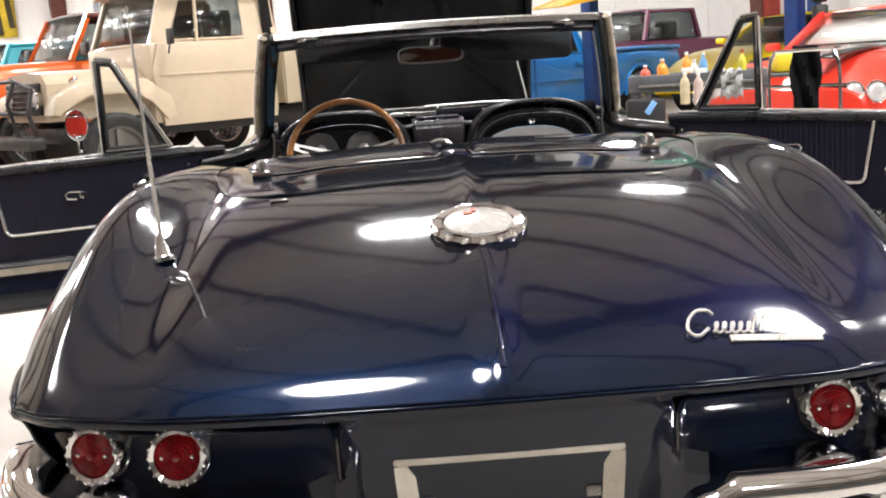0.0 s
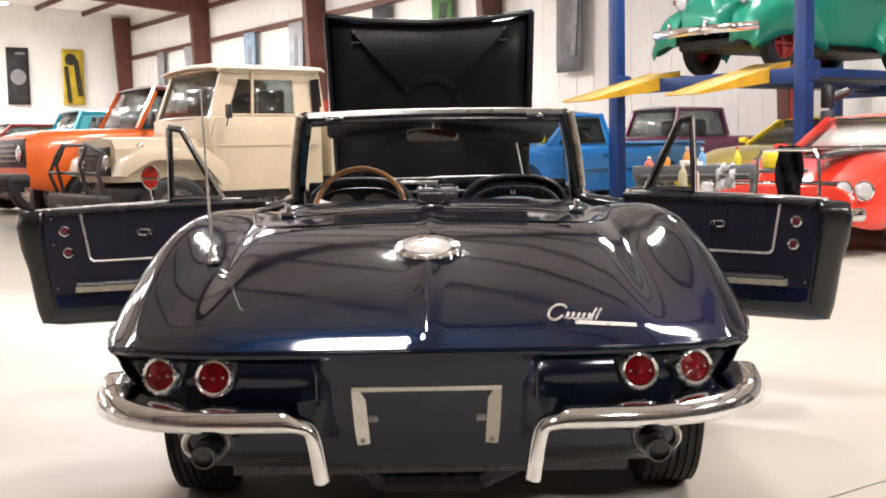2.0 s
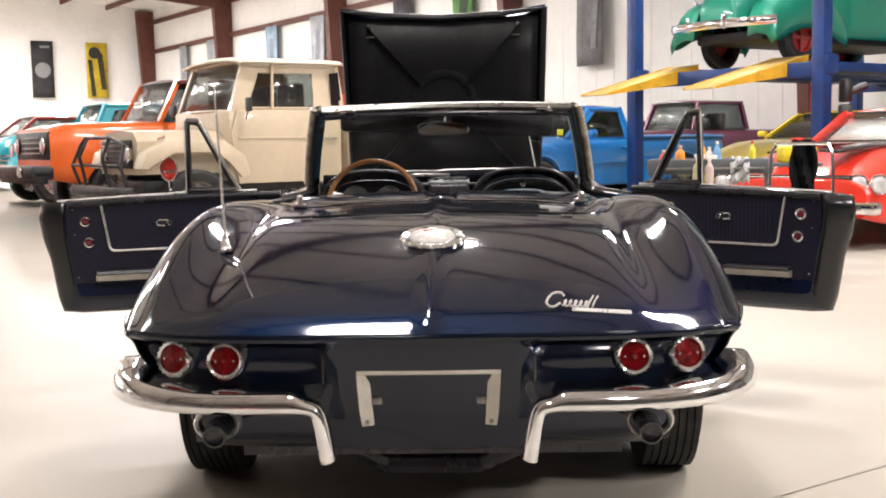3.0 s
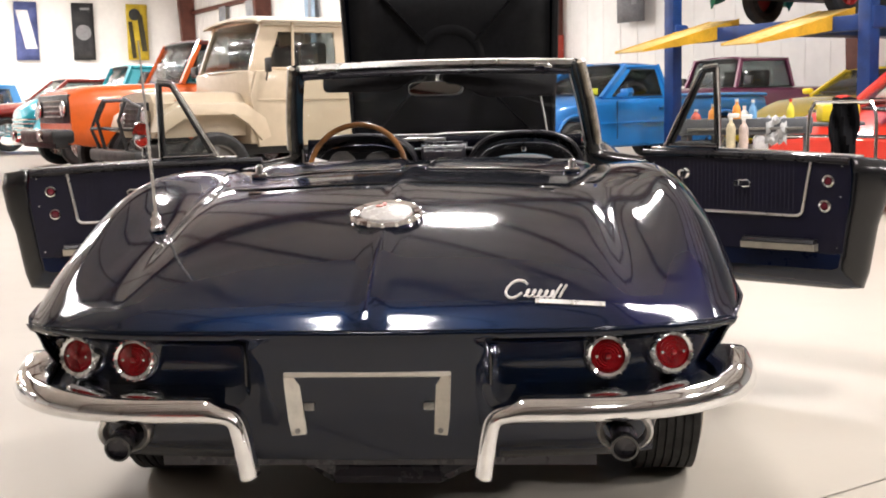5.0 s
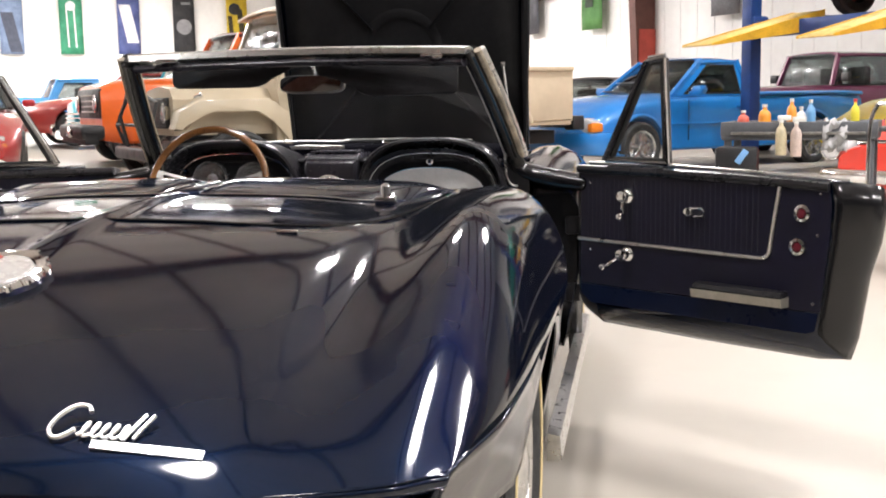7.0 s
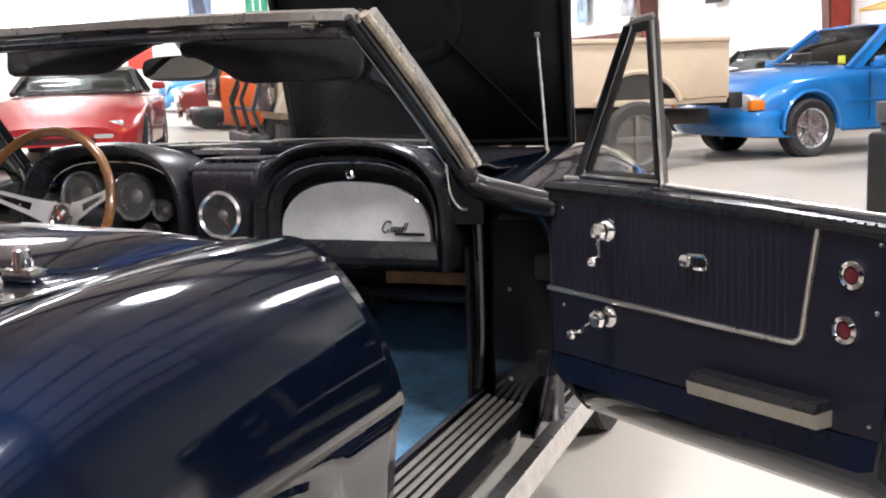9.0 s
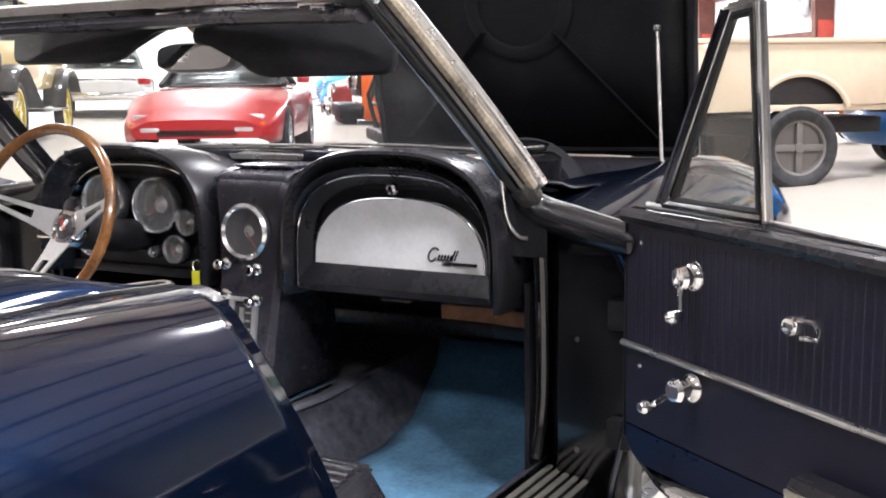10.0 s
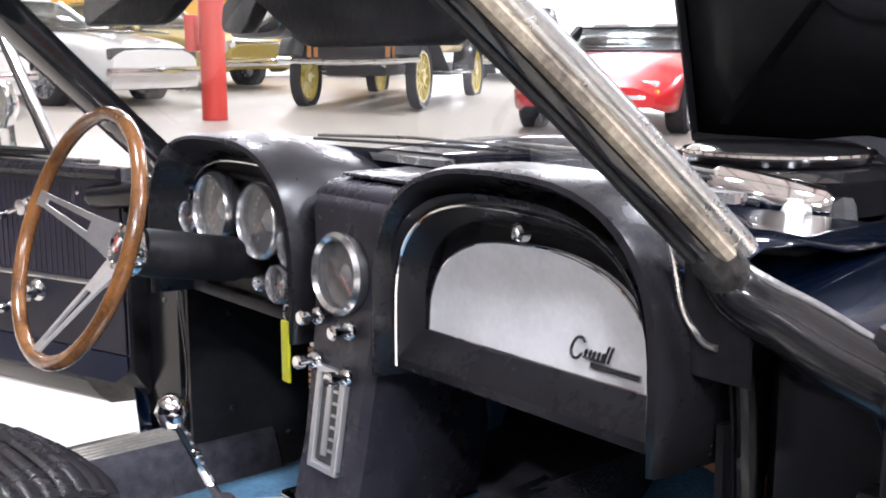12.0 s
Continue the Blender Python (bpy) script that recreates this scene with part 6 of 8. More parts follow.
        sill = part("door_sill", bm, BLACK_GLOSS, car, "black door sill with ribbed metal plate", thick=0.005)
        bm = BM()
        sheet(bm, [[Vector((s * x, y, z)) for x, z in ((0.5, 0.256), (0.592, 0.262), (0.622, 0.332), (0.652, 0.349))] for y in (1.56, 1.9, 2.3, 2.71)])
        part("sill_carpet", bm, CARPET_DARK, sill, "dark carpet up to the sill", thick=0.004)
        bm = BM()
        for k in range(5):
            x = 0.672 + k * 0.022
            sweep(bm, [(s * x, y, 0.3475 - (x - 0.66) * 0.08) for y in (1.62, 2.1, 2.56)], circle(0.0075, 6, 0.004))
        part("sill_plate", bm, mat_cache("sill_metal", (0.5, 0.47, 0.42), 0.42, 0.75, var=0.3, scale=12), sill, "ribbed bright sill plate")
        bm = BM()
        sweep(bm, [(s * 0.86, y, 0.27) for y in (1.35, 2.0, 2.9)], [(-0.02, -0.035), (-0.02, 0.035), (0.012, 0.03), (0.016, -0.03)])
        part("rocker", bm, STAINLESS, car, "bright rocker moulding")
        # front door pillar
        bm = BM()
        sheet(bm, [[Vector((s * x, y, z)) for x, y in ((0.64, 2.72), (0.655, 2.6), (0.7, 2.545), (0.78, 2.53), (0.845, 2.53), (0.86, 2.56))] for z in (0.3, 0.45, 0.65, 0.78, 0.828)])
        pil = part("hinge_pillar", bm, BLACK_TRIM_SOFT, car, "black hinge pillar", thick=0.005)
        bm = BM()
        sweep(bm, curve3([(s * 0.667, 2.515, 0.826), (s * 0.668, 2.53, 0.74), (s * 0.662, 2.55, 0.5), (s * 0.655, 2.53, 0.37)], 16), circle(0.011, 8))
        part("door_seal", bm, BLACK_GLOSS, pil)
        bm = BM()
        sweep(bm, curve3([(s * 0.657, 2.5, 0.82), (s * 0.66, 2.515, 0.74), (s * 0.654, 2.535, 0.5), (s * 0.648, 2.52, 0.38)], 16), circle(0.0022, 6))
        part("pillar_bead", bm, BLACK_GLOSS, pil)
        for z in (0.45, 0.68):
            bm = BM()
            box(bm, (s * 0.835, 2.518, z), (0.05, 0.035, 0.06), bev=0.008)
            part("hinge", bm, BLACK_DEEP, pil)
        for z in (0.4, 0.62):
            bm = BM()
            lathe(bm, [(0.006, 0), (0.005, 0.004), (0, 0.005)], facing((s * 0.74, 2.535, z), (0, -1, 0)), 8)
            part("screw", bm, STEEL_DULL, pil)
        # kick panel
        bm = BM()
        box(bm, (s * 0.635, 2.84, 0.47), (0.01, 0.62, 0.5))
        kp = part("kick_panel", bm, BLACK_DEEP, car)
        for y, z in ((2.62, 0.4), (2.62, 0.6), (2.75, 0.32), (2.9, 0.35)):
            bm = BM()
            lathe(bm, [(0.007, 0), (0.005, 0.004), (0, 0.005)], facing((s * 0.629, y, z), (-s, 0, 0)), 8)
            part("screw", bm, CHROME, kp)
        # rear jamb
        bm = BM()
        sheet(bm, [[Vector((s * x, y - 0.07 * min(1, max(0, (z - 0.6) / 0.16)), z)) for x, y in ((0.66, 1.38), (0.68, 1.49), (0.74, 1.5), (0.85 - 0.05 * (z < 0.4) - 0.04 * max(0, z - 0.64) / 0.2, 1.5))] for z in (0.3, 0.45, 0.6, 0.66, 0.72, 0.78, 0.86)])
        part("lock_pillar", bm, BLACK_GLOSS, car, "black door shut face", thick=0.005)
        bm = BM()
        box(bm, (s * 0.78, 1.512, 0.62), (0.03, 0.02, 0.07), bev=0.004)
        part("striker", bm, STEEL_DULL, car)
    # brown box edge under the dash
    bm = BM()
    sweep(bm, curve3([(0.34, 2.74, 0.605), (0.46, 2.71, 0.612), (0.58, 2.655, 0.622), (0.65, 2.62, 0.63)], 12), [(-0.02, -0.022), (-0.02, 0.012), (0.012, 0.014), (0.014, -0.018)])
    part("kick_trim", bm, BROWN, car, "brown paper-backed trim edge")
    # pedals
    for x in (-0.45, -0.32):
        bm = BM()
        box(bm, (x, 2.86, 0.5), (0.06, 0.012, 0.07), pose(0, 0, 0, 0, 0, 0), bev=0.004)
        tube(bm, [(x, 2.87, 0.52), (x, 2.95, 0.72)], 0.008, 6)
        part("pedal", bm, RUBBER, car)
    bm = BM()
    for k in range(7):
        box(bm, (-0.19, 2.56, 0.555 + k * 0.011), (0.07, 0.02, 0.007))
    box(bm, (-0.19, 2.572, 0.588), (0.076, 0.01, 0.09))
    tube(bm, [(-0.19, 2.58, 0.6), (-0.2, 2.7, 0.72), (-0.2, 2.85, 0.76)], 0.009, 6)
    part("brake_pad", bm, BROWN, car, "ribbed brown pedal pad", smooth=False)
    bm = BM()
    prism(bm, [(-0.085, 0.42), (-0.085, 0.6), (-0.15, 0.605), (-0.172, 0.56), (-0.195, 0.5), (-0.2, 0.42)], 0.012, Matrix(((1, 0, 0, 0), (0, 0, 1, 2.576), (0, 1, 0, 0), (0, 0, 0, 1))), bev=0.003)
    part("console_side_panel", bm, mat_cache("olive_grey_board", (0.06, 0.058, 0.05), 0.55, var=0.35, scale=14), car, "olive grey board beside the console")
    bm = BM()
    box(bm, (-0.16, 2.55, 0.638), (0.09, 0.02, 0.012), bev=0.003)
    part("pedal_bar", bm, BRUSHED, car, "bright bar above the brown pad")
    # bucket seats with cross pleats
    for cx, back in ((-0.345, 0.0), (0.38, 0.1)):
        bm = BM()
        rows = []
        for i in range(19):
            q = i / 18
            y = 1.55 - back + 0.66 * q
            w = 0.23 + 0.02 * math.sin(q * math.pi) - 0.05 * max(0, (q - 0.8) / 0.2) ** 2
            z0 = 0.43 + 0.07 * q - 0.075 * (max(0, q - 0.82) / 0.18) ** 2
            rows.append([Vector((cx - w, y, 0.28)), Vector((cx - w, y, z0 - 0.03)), Vector((cx - w + 0.03, y, z0 + 0.012)), Vector((cx, y, z0)), Vector((cx + w - 0.03, y, z0 + 0.012)), Vector((cx + w, y, z0 - 0.03)), Vector((cx + w, y, 0.28))])
        vs = sheet(bm, rows)
        bm.faces.new(vs[-1])
        seat = part("seat", bm, BLACK_VINYL, car, "black vinyl bucket seat with pleats")
        bm = BM()
        for k in range(26):
            y = 1.585 + k * 0.0236
            q = (y - 1.55) / 0.66
            z0 = 0.434 + 0.07 * q - 0.075 * (max(0, q - 0.82) / 0.18) ** 2
            w = 0.2 - 0.05 * max(0, (q - 0.75) / 0.25) ** 2
            sweep(bm, [(cx + w * j / 6, y - back + 0.03 * (1 - (j / 6) ** 2) * q, z0 + 0.009 * abs(j / 6) ** 1.5) for j in range(-6, 7)], circle(0.0115, 8, 0.0045))
        part("cushion_pleat", bm, BLACK_VINYL, seat)
        bm = BM()
        box(bm, (cx, 1.4 - back, 0.62), (0.44, 0.1, 0.4), pose(0, 0, 0, 0, 0, 0), bev=0.04)
        part("backrest", bm, BLACK_VINYL, seat)


def build_sports_car():
    car = thing("sports_car", "dark navy classic convertible sports car with doors and hood open", "car")
    car_body(car)
    car_rear_trim(car)
    car_doors(car)
    car_windscreen(car)
    car_hood(car)
    car_dash(car)
    car_interior(car)
    for x, y in ((0.742, REAR_WHEEL), (0.72, FRONT_WHEEL)):
        wheel(car, x, y, 1)
        wheel(car, -x, y, -1)
    return car


build_sports_car()

# ---- vehicles parked round the hall ----
TYRE = mat("far_tyre", (0.02, 0.02, 0.021), 0.7, var=0.3, scale=12)
ALLOY = mat("alloy_wheel", (0.55, 0.55, 0.56), 0.25, 0.9, var=0.15, scale=20)
DARK_GLASS = glass("dark_window", (0.66, 0.69, 0.69), 0.12)
HEAD_LENS = mat("lamp_glass", (0.75, 0.76, 0.78), 0.08, 0.4, coat=0.8, var=0.2, scale=40)
BLACK_TRIM = mat("black_trim", (0.015, 0.015, 0.016), 0.45, var=0.3, scale=8)
TAN = mat("tan_paint", (0.56, 0.46, 0.33), 0.42, coat=0.5, var=0.1, scale=1.2)


def stand(x, y, hx, hy, z=None):
    """A pose on the floor at x, y whose y axis points along hx, hy."""
    a = math.atan2(-hx, hy)
    return Matrix.Translation((x, y, ground(x, y) if z is None else z)) @ Matrix.Rotation(a, 4, "Z")


def road_wheel(v, x, y, r, w=0.2, rim=ALLOY, spokes=5, z=None, rim_r=0.66):
    side = 1 if x > 0 else -1
    m = Matrix.Translation((x, y, r if z is None else z)) @ pose(0, 0, 0, 0, 90 * side, 0)
    bm = BM()
    lathe(bm, [(r * rim_r, -w / 2), (r * 0.9, -w / 2 - 0.005), (r, -w * 0.36), (r, w * 0.36), (r * 0.9, w / 2 + 0.005), (r * rim_r, w / 2)], m, 28, caps=False)
    t = part("wheel", bm, TYRE, v, "black tyre", thick=0.01)
    bm = BM()
    lathe(bm, [(r * rim_r, w * 0.5), (r * rim_r * 0.93, w * 0.45), (r * rim_r * 0.88, w * 0.2), (0.0, w * 0.16)], m, 28, caps=False)
    part("rim", bm, rim, t)
    bm = BM()
    for k in range(spokes):
        a = 2 * math.pi * k / spokes
        box(bm, (r * rim_r * 0.47, 0, w * 0.34), (r * rim_r * 0.9, r * 0.16, w * 0.14), m @ Matrix.Rotation(a, 4, "Z"), bev=0.006)
    lathe(bm, [(r * 0.14, w * 0.3), (r * 0.12, w * 0.46), (0, w * 0.47)], m, 14)
    part("spokes", bm, rim, t)
    return t


def hull(bm, stations, wheels, wr, n_side=5, square=0.5):
    """Lower body: stations of (y, low, belt, top, half width), opened over the wheels."""
    cols = list(zip(*stations))
    f = [lerp_table(list(zip(cols[0], c))) for c in cols[1:]]
    y0, y1 = cols[0][0], cols[0][-1]
    ys = sorted({y0 + (y1 - y0) * i / 36 for i in range(37)} | {w + s * (wr * 1.12 - 0.001) for w in wheels for s in (-1, 1)})
    rows = []
    for y in ys:
        low, belt, top, hw = (g(y) for g in f)
        for w in wheels:
            d = abs(y - w)
            if d < wr * 1.12:
                low = max(low, wr + math.sqrt((wr * 1.12) ** 2 - d * d))
        low = min(low, belt - 0.03)
        half = [(hw * 0.93, low), (hw * 0.98, low + 0.03), (hw * 0.995, low + (belt - low) * 0.3), (hw, low + (belt - low) * 0.55), (hw * 0.995, low + (belt - low) * 0.75), (hw * 0.975, low + (belt - low) * 0.91), (hw * 0.94, belt)]
        edge = hw * (0.72 + 0.18 * square)
        half += [(edge, belt + (top - belt) * 0.5), (hw * 0.72, belt + (top - belt) * 0.78), (hw * 0.45, belt + (top - belt) * 0.94), (0, top)]
        rows.append([Vector((x, y, z)) for x, z in half] + [Vector((-x, y, z)) for x, z in half[-2::-1]])
    vs = sheet(bm, rows)
    bm.faces.new(vs[0])
    bm.faces.new(vs[-1][::-1])
    return bm


def cabin(v, g, roof_mat, pillar_mat, solid_rear=False, roof=True, trim=None, pane=None, side=None):
    """Glasshouse: g = front base y, front roof y, rear roof y, rear base y, base z, roof z, half base, half roof."""
    yf, tf, tr, yr, zb_, zt, wb, wt = g
    c = {"fl": ((-wb * 0.94, yf, zb_), (-wt * 0.92, tf, zt)), "fr": ((wb * 0.94, yf, zb_), (wt * 0.92, tf, zt)), "rl": ((-wb, yr, zb_), (-wt * 0.95, tr, zt)), "rr": ((wb, yr, zb_), (wt * 0.95, tr, zt))}
    for k in c:
        bm = BM()
        sweep(bm, [c[k][0], c[k][1]], [(-0.035, -0.025), (-0.035, 0.025), (0.03, 0.03), (0.03, -0.03)])
        part("pillar", bm, pillar_mat, v)
    if roof:
        bm = BM()
        rows = []
        for i in range(9):
            y = tf + 0.03 + (tr - tf - 0.06) * i / 8
            e = 0.02 * (1 - (2 * i / 8 - 1) ** 4)
            rows.append([Vector((wt * k, y, zt + (0.045 + e) * (1 - abs(k) ** 3) - 0.012)) for k in (-1, -0.92, -0.7, -0.35, 0, 0.35, 0.7, 0.92, 1)])
        sheet(bm, rows)
        part("roof", bm, roof_mat, v, thick=0.04)
    panes = [("windscreen", [c["fl"][0], c["fr"][0], c["fr"][1], c["fl"][1]]), ("rear_window", [c["rl"][0], c["rr"][0], c["rr"][1], c["rl"][1]]), ("side_window", [c["fl"][0], c["rl"][0], c["rl"][1], c["fl"][1]]), ("side_window", [c["fr"][0], c["rr"][0], c["rr"][1], c["fr"][1]])]
    for nm, q in panes:
        if side and nm == "side_window":
            # body-coloured door frame round a smaller side window
            q = [Vector(p) for p in q]
            out = Vector((q[0].x, 0, 0)).normalized() * 0.012

            def at(u, w):
                return q[0].lerp(q[1], u).lerp(q[3].lerp(q[2], u), w) + out

            inner = [at(*c2) for c2 in ((side[0], side[2]), (side[1], side[2]), (side[1] - 0.01, side[3]), (side[0] + side[4], side[3]))]
            bm = BM()
            ro, ri = [bm.verts.new(at(*c2)) for c2 in ((0, 0), (1, 0), (1, 1), (0, 1))], [bm.verts.new(p) for p in inner]
            for i in range(4):
                bm.faces.new((ro[i], ro[(i + 1) % 4], ri[(i + 1) % 4], ri[i]))
            part("door_frame", bm, pillar_mat, v, smooth=False, thick=0.02)
            q = inner
        ctr = sum((Vector(p) for p in q), Vector()) / 4
        q = [ctr + (Vector(p) - ctr) * 0.985 for p in q]
        bow = {"windscreen": 0.07, "rear_window": -0.05}.get(nm, 0.0)
        n = 9 if bow else 2

        def edge(a, b):
            return [a.lerp(b, i / (n - 1)) + Vector((0, bow * (1 - (2 * i / (n - 1) - 1) ** 2), 0)) for i in range(n)]

        low, high = edge(q[0], q[1]), edge(q[3], q[2])
        bm = BM()
        sheet(bm, [low, [a.lerp(b, 0.5) for a, b in zip(low, high)], high])
        part(nm, bm, pane or DARK_GLASS, v, "dark window glass", thick=0.006)
        # rubber frame round the pane
        bm = BM()
        tube(bm, low + high[::-1], 0.013, 6, closed=True)
        part("window_frame", bm, trim or BLACK_TRIM, v)
    # dark tray over the closed hull stands in for the dim cabin depth
    block(v, "cabin_shelf", (0, (yf + yr) / 2, zb_ + 0.005), (wb * 1.7, abs(yf - yr) * 0.94, 0.03), BLACK_TRIM, 0.005)
    for s in (-1, 1):
        block(v, "seat", (s * wb * 0.46, (tf * 0.35 + tr * 0.65), zb_ + (zt - zb_) * 0.3), (wb * 0.62, 0.14, (zt - zb_) * 0.6), mat_cache("seat_cloth", (0.05, 0.048, 0.045), 0.8, var=0.3, scale=20), 0.05)


def lamp(v, x, y, z, r, name="headlamp", material=None, sx=1.0, ring=True, n=(0, 1, 0)):
    m = facing((x, y, z), n) @ Matrix.Diagonal((sx, 1, 1, 1))
    bm = BM()
    lathe(bm, [(r * 1.12, -0.03), (r * 1.15, 0.01), (r * 1.0, 0.018), (r * 0.96, 0.005)], m, 20, caps=False)
    h = part(name, bm, CHROME if ring else BLACK_TRIM, v, thick=0.003)
    bm = BM()
    lathe(bm, [(r, 0.002), (r * 0.8, 0.014), (r * 0.4, 0.022), (0, 0.024)], m, 20)
    part("lens", bm, material or HEAD_LENS, h)


def block(v, name, c, s, material, bev=0.015, label=""):
    bm = BM()
    box(bm, c, s, bev=min(bev, min(s) * 0.4))
    return part(name, bm, material, v, label)


def grille(v, y, z, w, h, material=None, bars=5, frame_mat=None):
    b = block(v, "grille", (0, y, z), (w, 0.05, h), material or BLACK_TRIM, 0.01)
    for k in range(bars):
        block(b, "bar", (0, y + 0.03, z - h / 2 + h * (k + 0.5) / bars), (w * 0.96, 0.014, h * 0.16 / bars * 2), frame_mat or CHROME, 0.003)
    return b


def tan_truck():
    CREAM_ROOF = mat_cache("cream_roof", (0.74, 0.68, 0.57), 0.45, coat=0.4, var=0.08, scale=1.5)
    v = thing("pickup_truck", "tan vintage off-road pickup truck with black bull bar", "truck", stand(-0.24, 12.85, -0.788, -0.616, 0.05))
    # local: front at y = 5, rear at y = 0
    bm = BM()
    vs = sheet(bm, [[Vector((x * k, y, z)) for x, z in ((-0.62, 0.75), (-0.62, 1.12), (-0.5, 1.22), (0, 1.255), (0.5, 1.22), (0.62, 1.12), (0.62, 0.75))] for y, k in ((4.72, 0.93), (4.3, 0.97), (3.7, 1.06))])
    bm.faces.new(vs[0])
    part("bonnet", bm, TAN, v)
    grille(v, 4.74, 0.98, 0.85, 0.32, None, 6, BLACK_TRIM)
    for s in (-1, 1):
        lamp(v, s * 0.36, 4.76, 0.98, 0.09)
        bm = BM()
        prof = [(3.45, 0.72), (3.52, 0.95), (3.78, 1.12), (4.5, 1.12), (4.72, 1.0), (4.78, 0.82), (4.68, 0.8), (4.55, 0.95), (4.4, 1.02), (3.9, 1.02), (3.72, 0.9), (3.6, 0.66)]
        prism(bm, prof, 0.28, Matrix(((0, 0, s, s * 0.56), (1, 0, 0, 0), (0, 1, 0, 0), (0, 0, 0, 1))), bev=0.03)
        part("fender", bm, TAN, v, "angular flared fender")
        lamp(v, s * 0.72, 4.5, 1.15, 0.04, "indicator", AMBER, n=(0, 0.6, 1))
        bm = BM()
        prism(bm, [(2.26, 0.62), (2.26, 1.46), (3.62, 1.46), (3.7, 1.2), (3.62, 0.62)], 0.06, Matrix(((0, 0, s, s * 0.775), (1, 0, 0, 0), (0, 1, 0, 0), (0, 0, 0, 1))), bev=0.012)
        d = part("door", bm, TAN, v, "tan cab door")
        block(d, "handle", (s * 0.85, 2.38, 1.12), (0.03, 0.12, 0.03), CHROME)
        block(d, "crease", (s * 0.842, 2.95, 1.14), (0.01, 1.34, 0.02), TAN)
        road_wheel(v, s * 0.72, 4.12, 0.4, 0.22, mat_cache("dull_wheel", (0.12, 0.11, 0.1), 0.5), 4)
        road_wheel(v, s * 0.72, 1.05, 0.4, 0.22, mat_cache("dull_wheel", (0.12, 0.11, 0.1), 0.5), 4)
    block(v, "cab", (0, 2.95, 1.06), (1.56, 1.5, 0.82), TAN, 0.04)
    # cab upper: posts, roof, panes
    cabin(v, (3.64, 3.44, 2.24, 2.2, 1.46, 2.02, 0.77, 0.73), CREAM_ROOF, TAN, trim=TAN, side=(0.13, 0.74, 0.05, 0.8, 0.03))
    bm = BM()
    rows = [[Vector((x, y, z)) for x, z in ((-0.79, 2.0), (-0.8, 2.02), (-0.77, 2.05), (-0.5, 2.085), (0, 2.1), (0.5, 2.085), (0.77, 2.05), (0.8, 2.02), (0.79, 2.0))] for y in (2.16, 2.2, 2.6, 3.1, 3.5, 3.56)]
    for r in (rows[0], rows[-1]):
        for p in r:
            p.z -= 0.03 * (p.z > 2.01)
    sheet(bm, rows)
    part("roof_cap", bm, CREAM_ROOF, v, "pale rounded roof cap with overhang", thick=0.03)
    for s in (-1, 1):
        for y0, r in ((3.14, 0.018),):
            bm = BM()
            tube(bm, [(s * 0.772, y0, 1.45), (s * 0.74, y0 - 0.03, 2.02)], r, 6)
            part("window_post", bm, TAN, v)
        bm = BM()
        tube(bm, [(s * 0.82, 3.5, 1.35), (s * 0.95, 3.54, 1.45)], 0.01, 6)
        box(bm, (s * 0.97, 3.54, 1.52), (0.12, 0.04, 0.16), bev=0.015)
        part("door_mirror", bm, BLACK_TRIM, v)
        bm = BM()
        prism(bm, [(2.2, 1.52), (2.34, 1.52), (2.36, 1.9), (2.24, 1.92)], 0.012, Matrix(((0, 0, s, s * 0.772), (1, 0, 0, 0), (0, 1, 0, 0), (0, 0, 0, 1))))
        part("quarter_window", bm, BLACK_GLOSS, v, "dark corner window")
    block(v, "windscreen_sticker", (0.3, 3.52, 1.72), (0.3, 0.004, 0.36), PAPER, 0.0005, "white paper sheet behind the windscreen")
    # bed
    bed = block(v, "bed", (0, 1.06, 0.78), (1.6, 2.12, 0.06), TAN, 0.01, "tan steel pickup bed")
    for x in (-0.8, 0.8):
        bm = BM()
        arc = [(1.05 + 0.5 * math.cos(a), 0.66 + 0.44 * math.sin(a)) for a in [math.pi * i / 16 for i in range(17)]]
        prism(bm, [(0.0, 1.41), (0.0, 0.82), (0.5, 0.8)] + [p for p in arc[::-1] if p[1] > 0.79] + [(1.6, 0.76), (2.12, 0.74), (2.12, 1.41)], 0.06, Matrix(((0, 0, 1, x - 0.03), (1, 0, 0, 0), (0, 1, 0, 0), (0, 0, 0, 1))), bev=0.008)
        part("bed_side", bm, TAN, bed, "tan bed side cut round the wheel")
        block(bed, "wheel_well", (math.copysign(0.62, x), 1.05, 1.02), (0.24, 0.98, 0.5), BLACK_TRIM, 0.05, "dark inner wheel well")
    block(bed, "tailgate", (0, 0.0, 1.1), (1.6, 0.06, 0.62), TAN)
    block(bed, "bed_front", (0, 2.1, 1.1), (1.6, 0.06, 0.62), TAN)
    for x in (-0.8, 0.8):
        block(bed, "rail", (x * 1.02, 1.06, 1.41), (0.09, 2.14, 0.05), TAN)
        bm = BM()
        a = [(x * 1.03, 1.05 + 0.5 * math.cos(t), 0.66 + 0.44 * math.sin(t)) for t in [0.3 + (math.pi - 0.6) * i / 16 for i in range(17)]]
        sweep(bm, a, circle(0.022, 6, 0.03))
        part("arch", bm, TAN, bed)
    block(v, "chassis", (0, 2.3, 0.6), (0.9, 4.6, 0.16), BLACK_TRIM)
    block(v, "rear_light", (0.83, -0.02, 0.7), (0.1, 0.06, 0.09), RED_LENS)
    block(v, "tow_box", (-0.72, -0.1, 0.77), (0.2, 0.16, 0.17), BLACK_TRIM)
    # bull bar
    bm = BM()
    for s in (-1, 1):
        tube(bm, [(s * 0.38, 4.95, 0.5), (s * 0.38, 5.05, 0.95), (s * 0.36, 4.95, 1.18)], 0.021, 8)
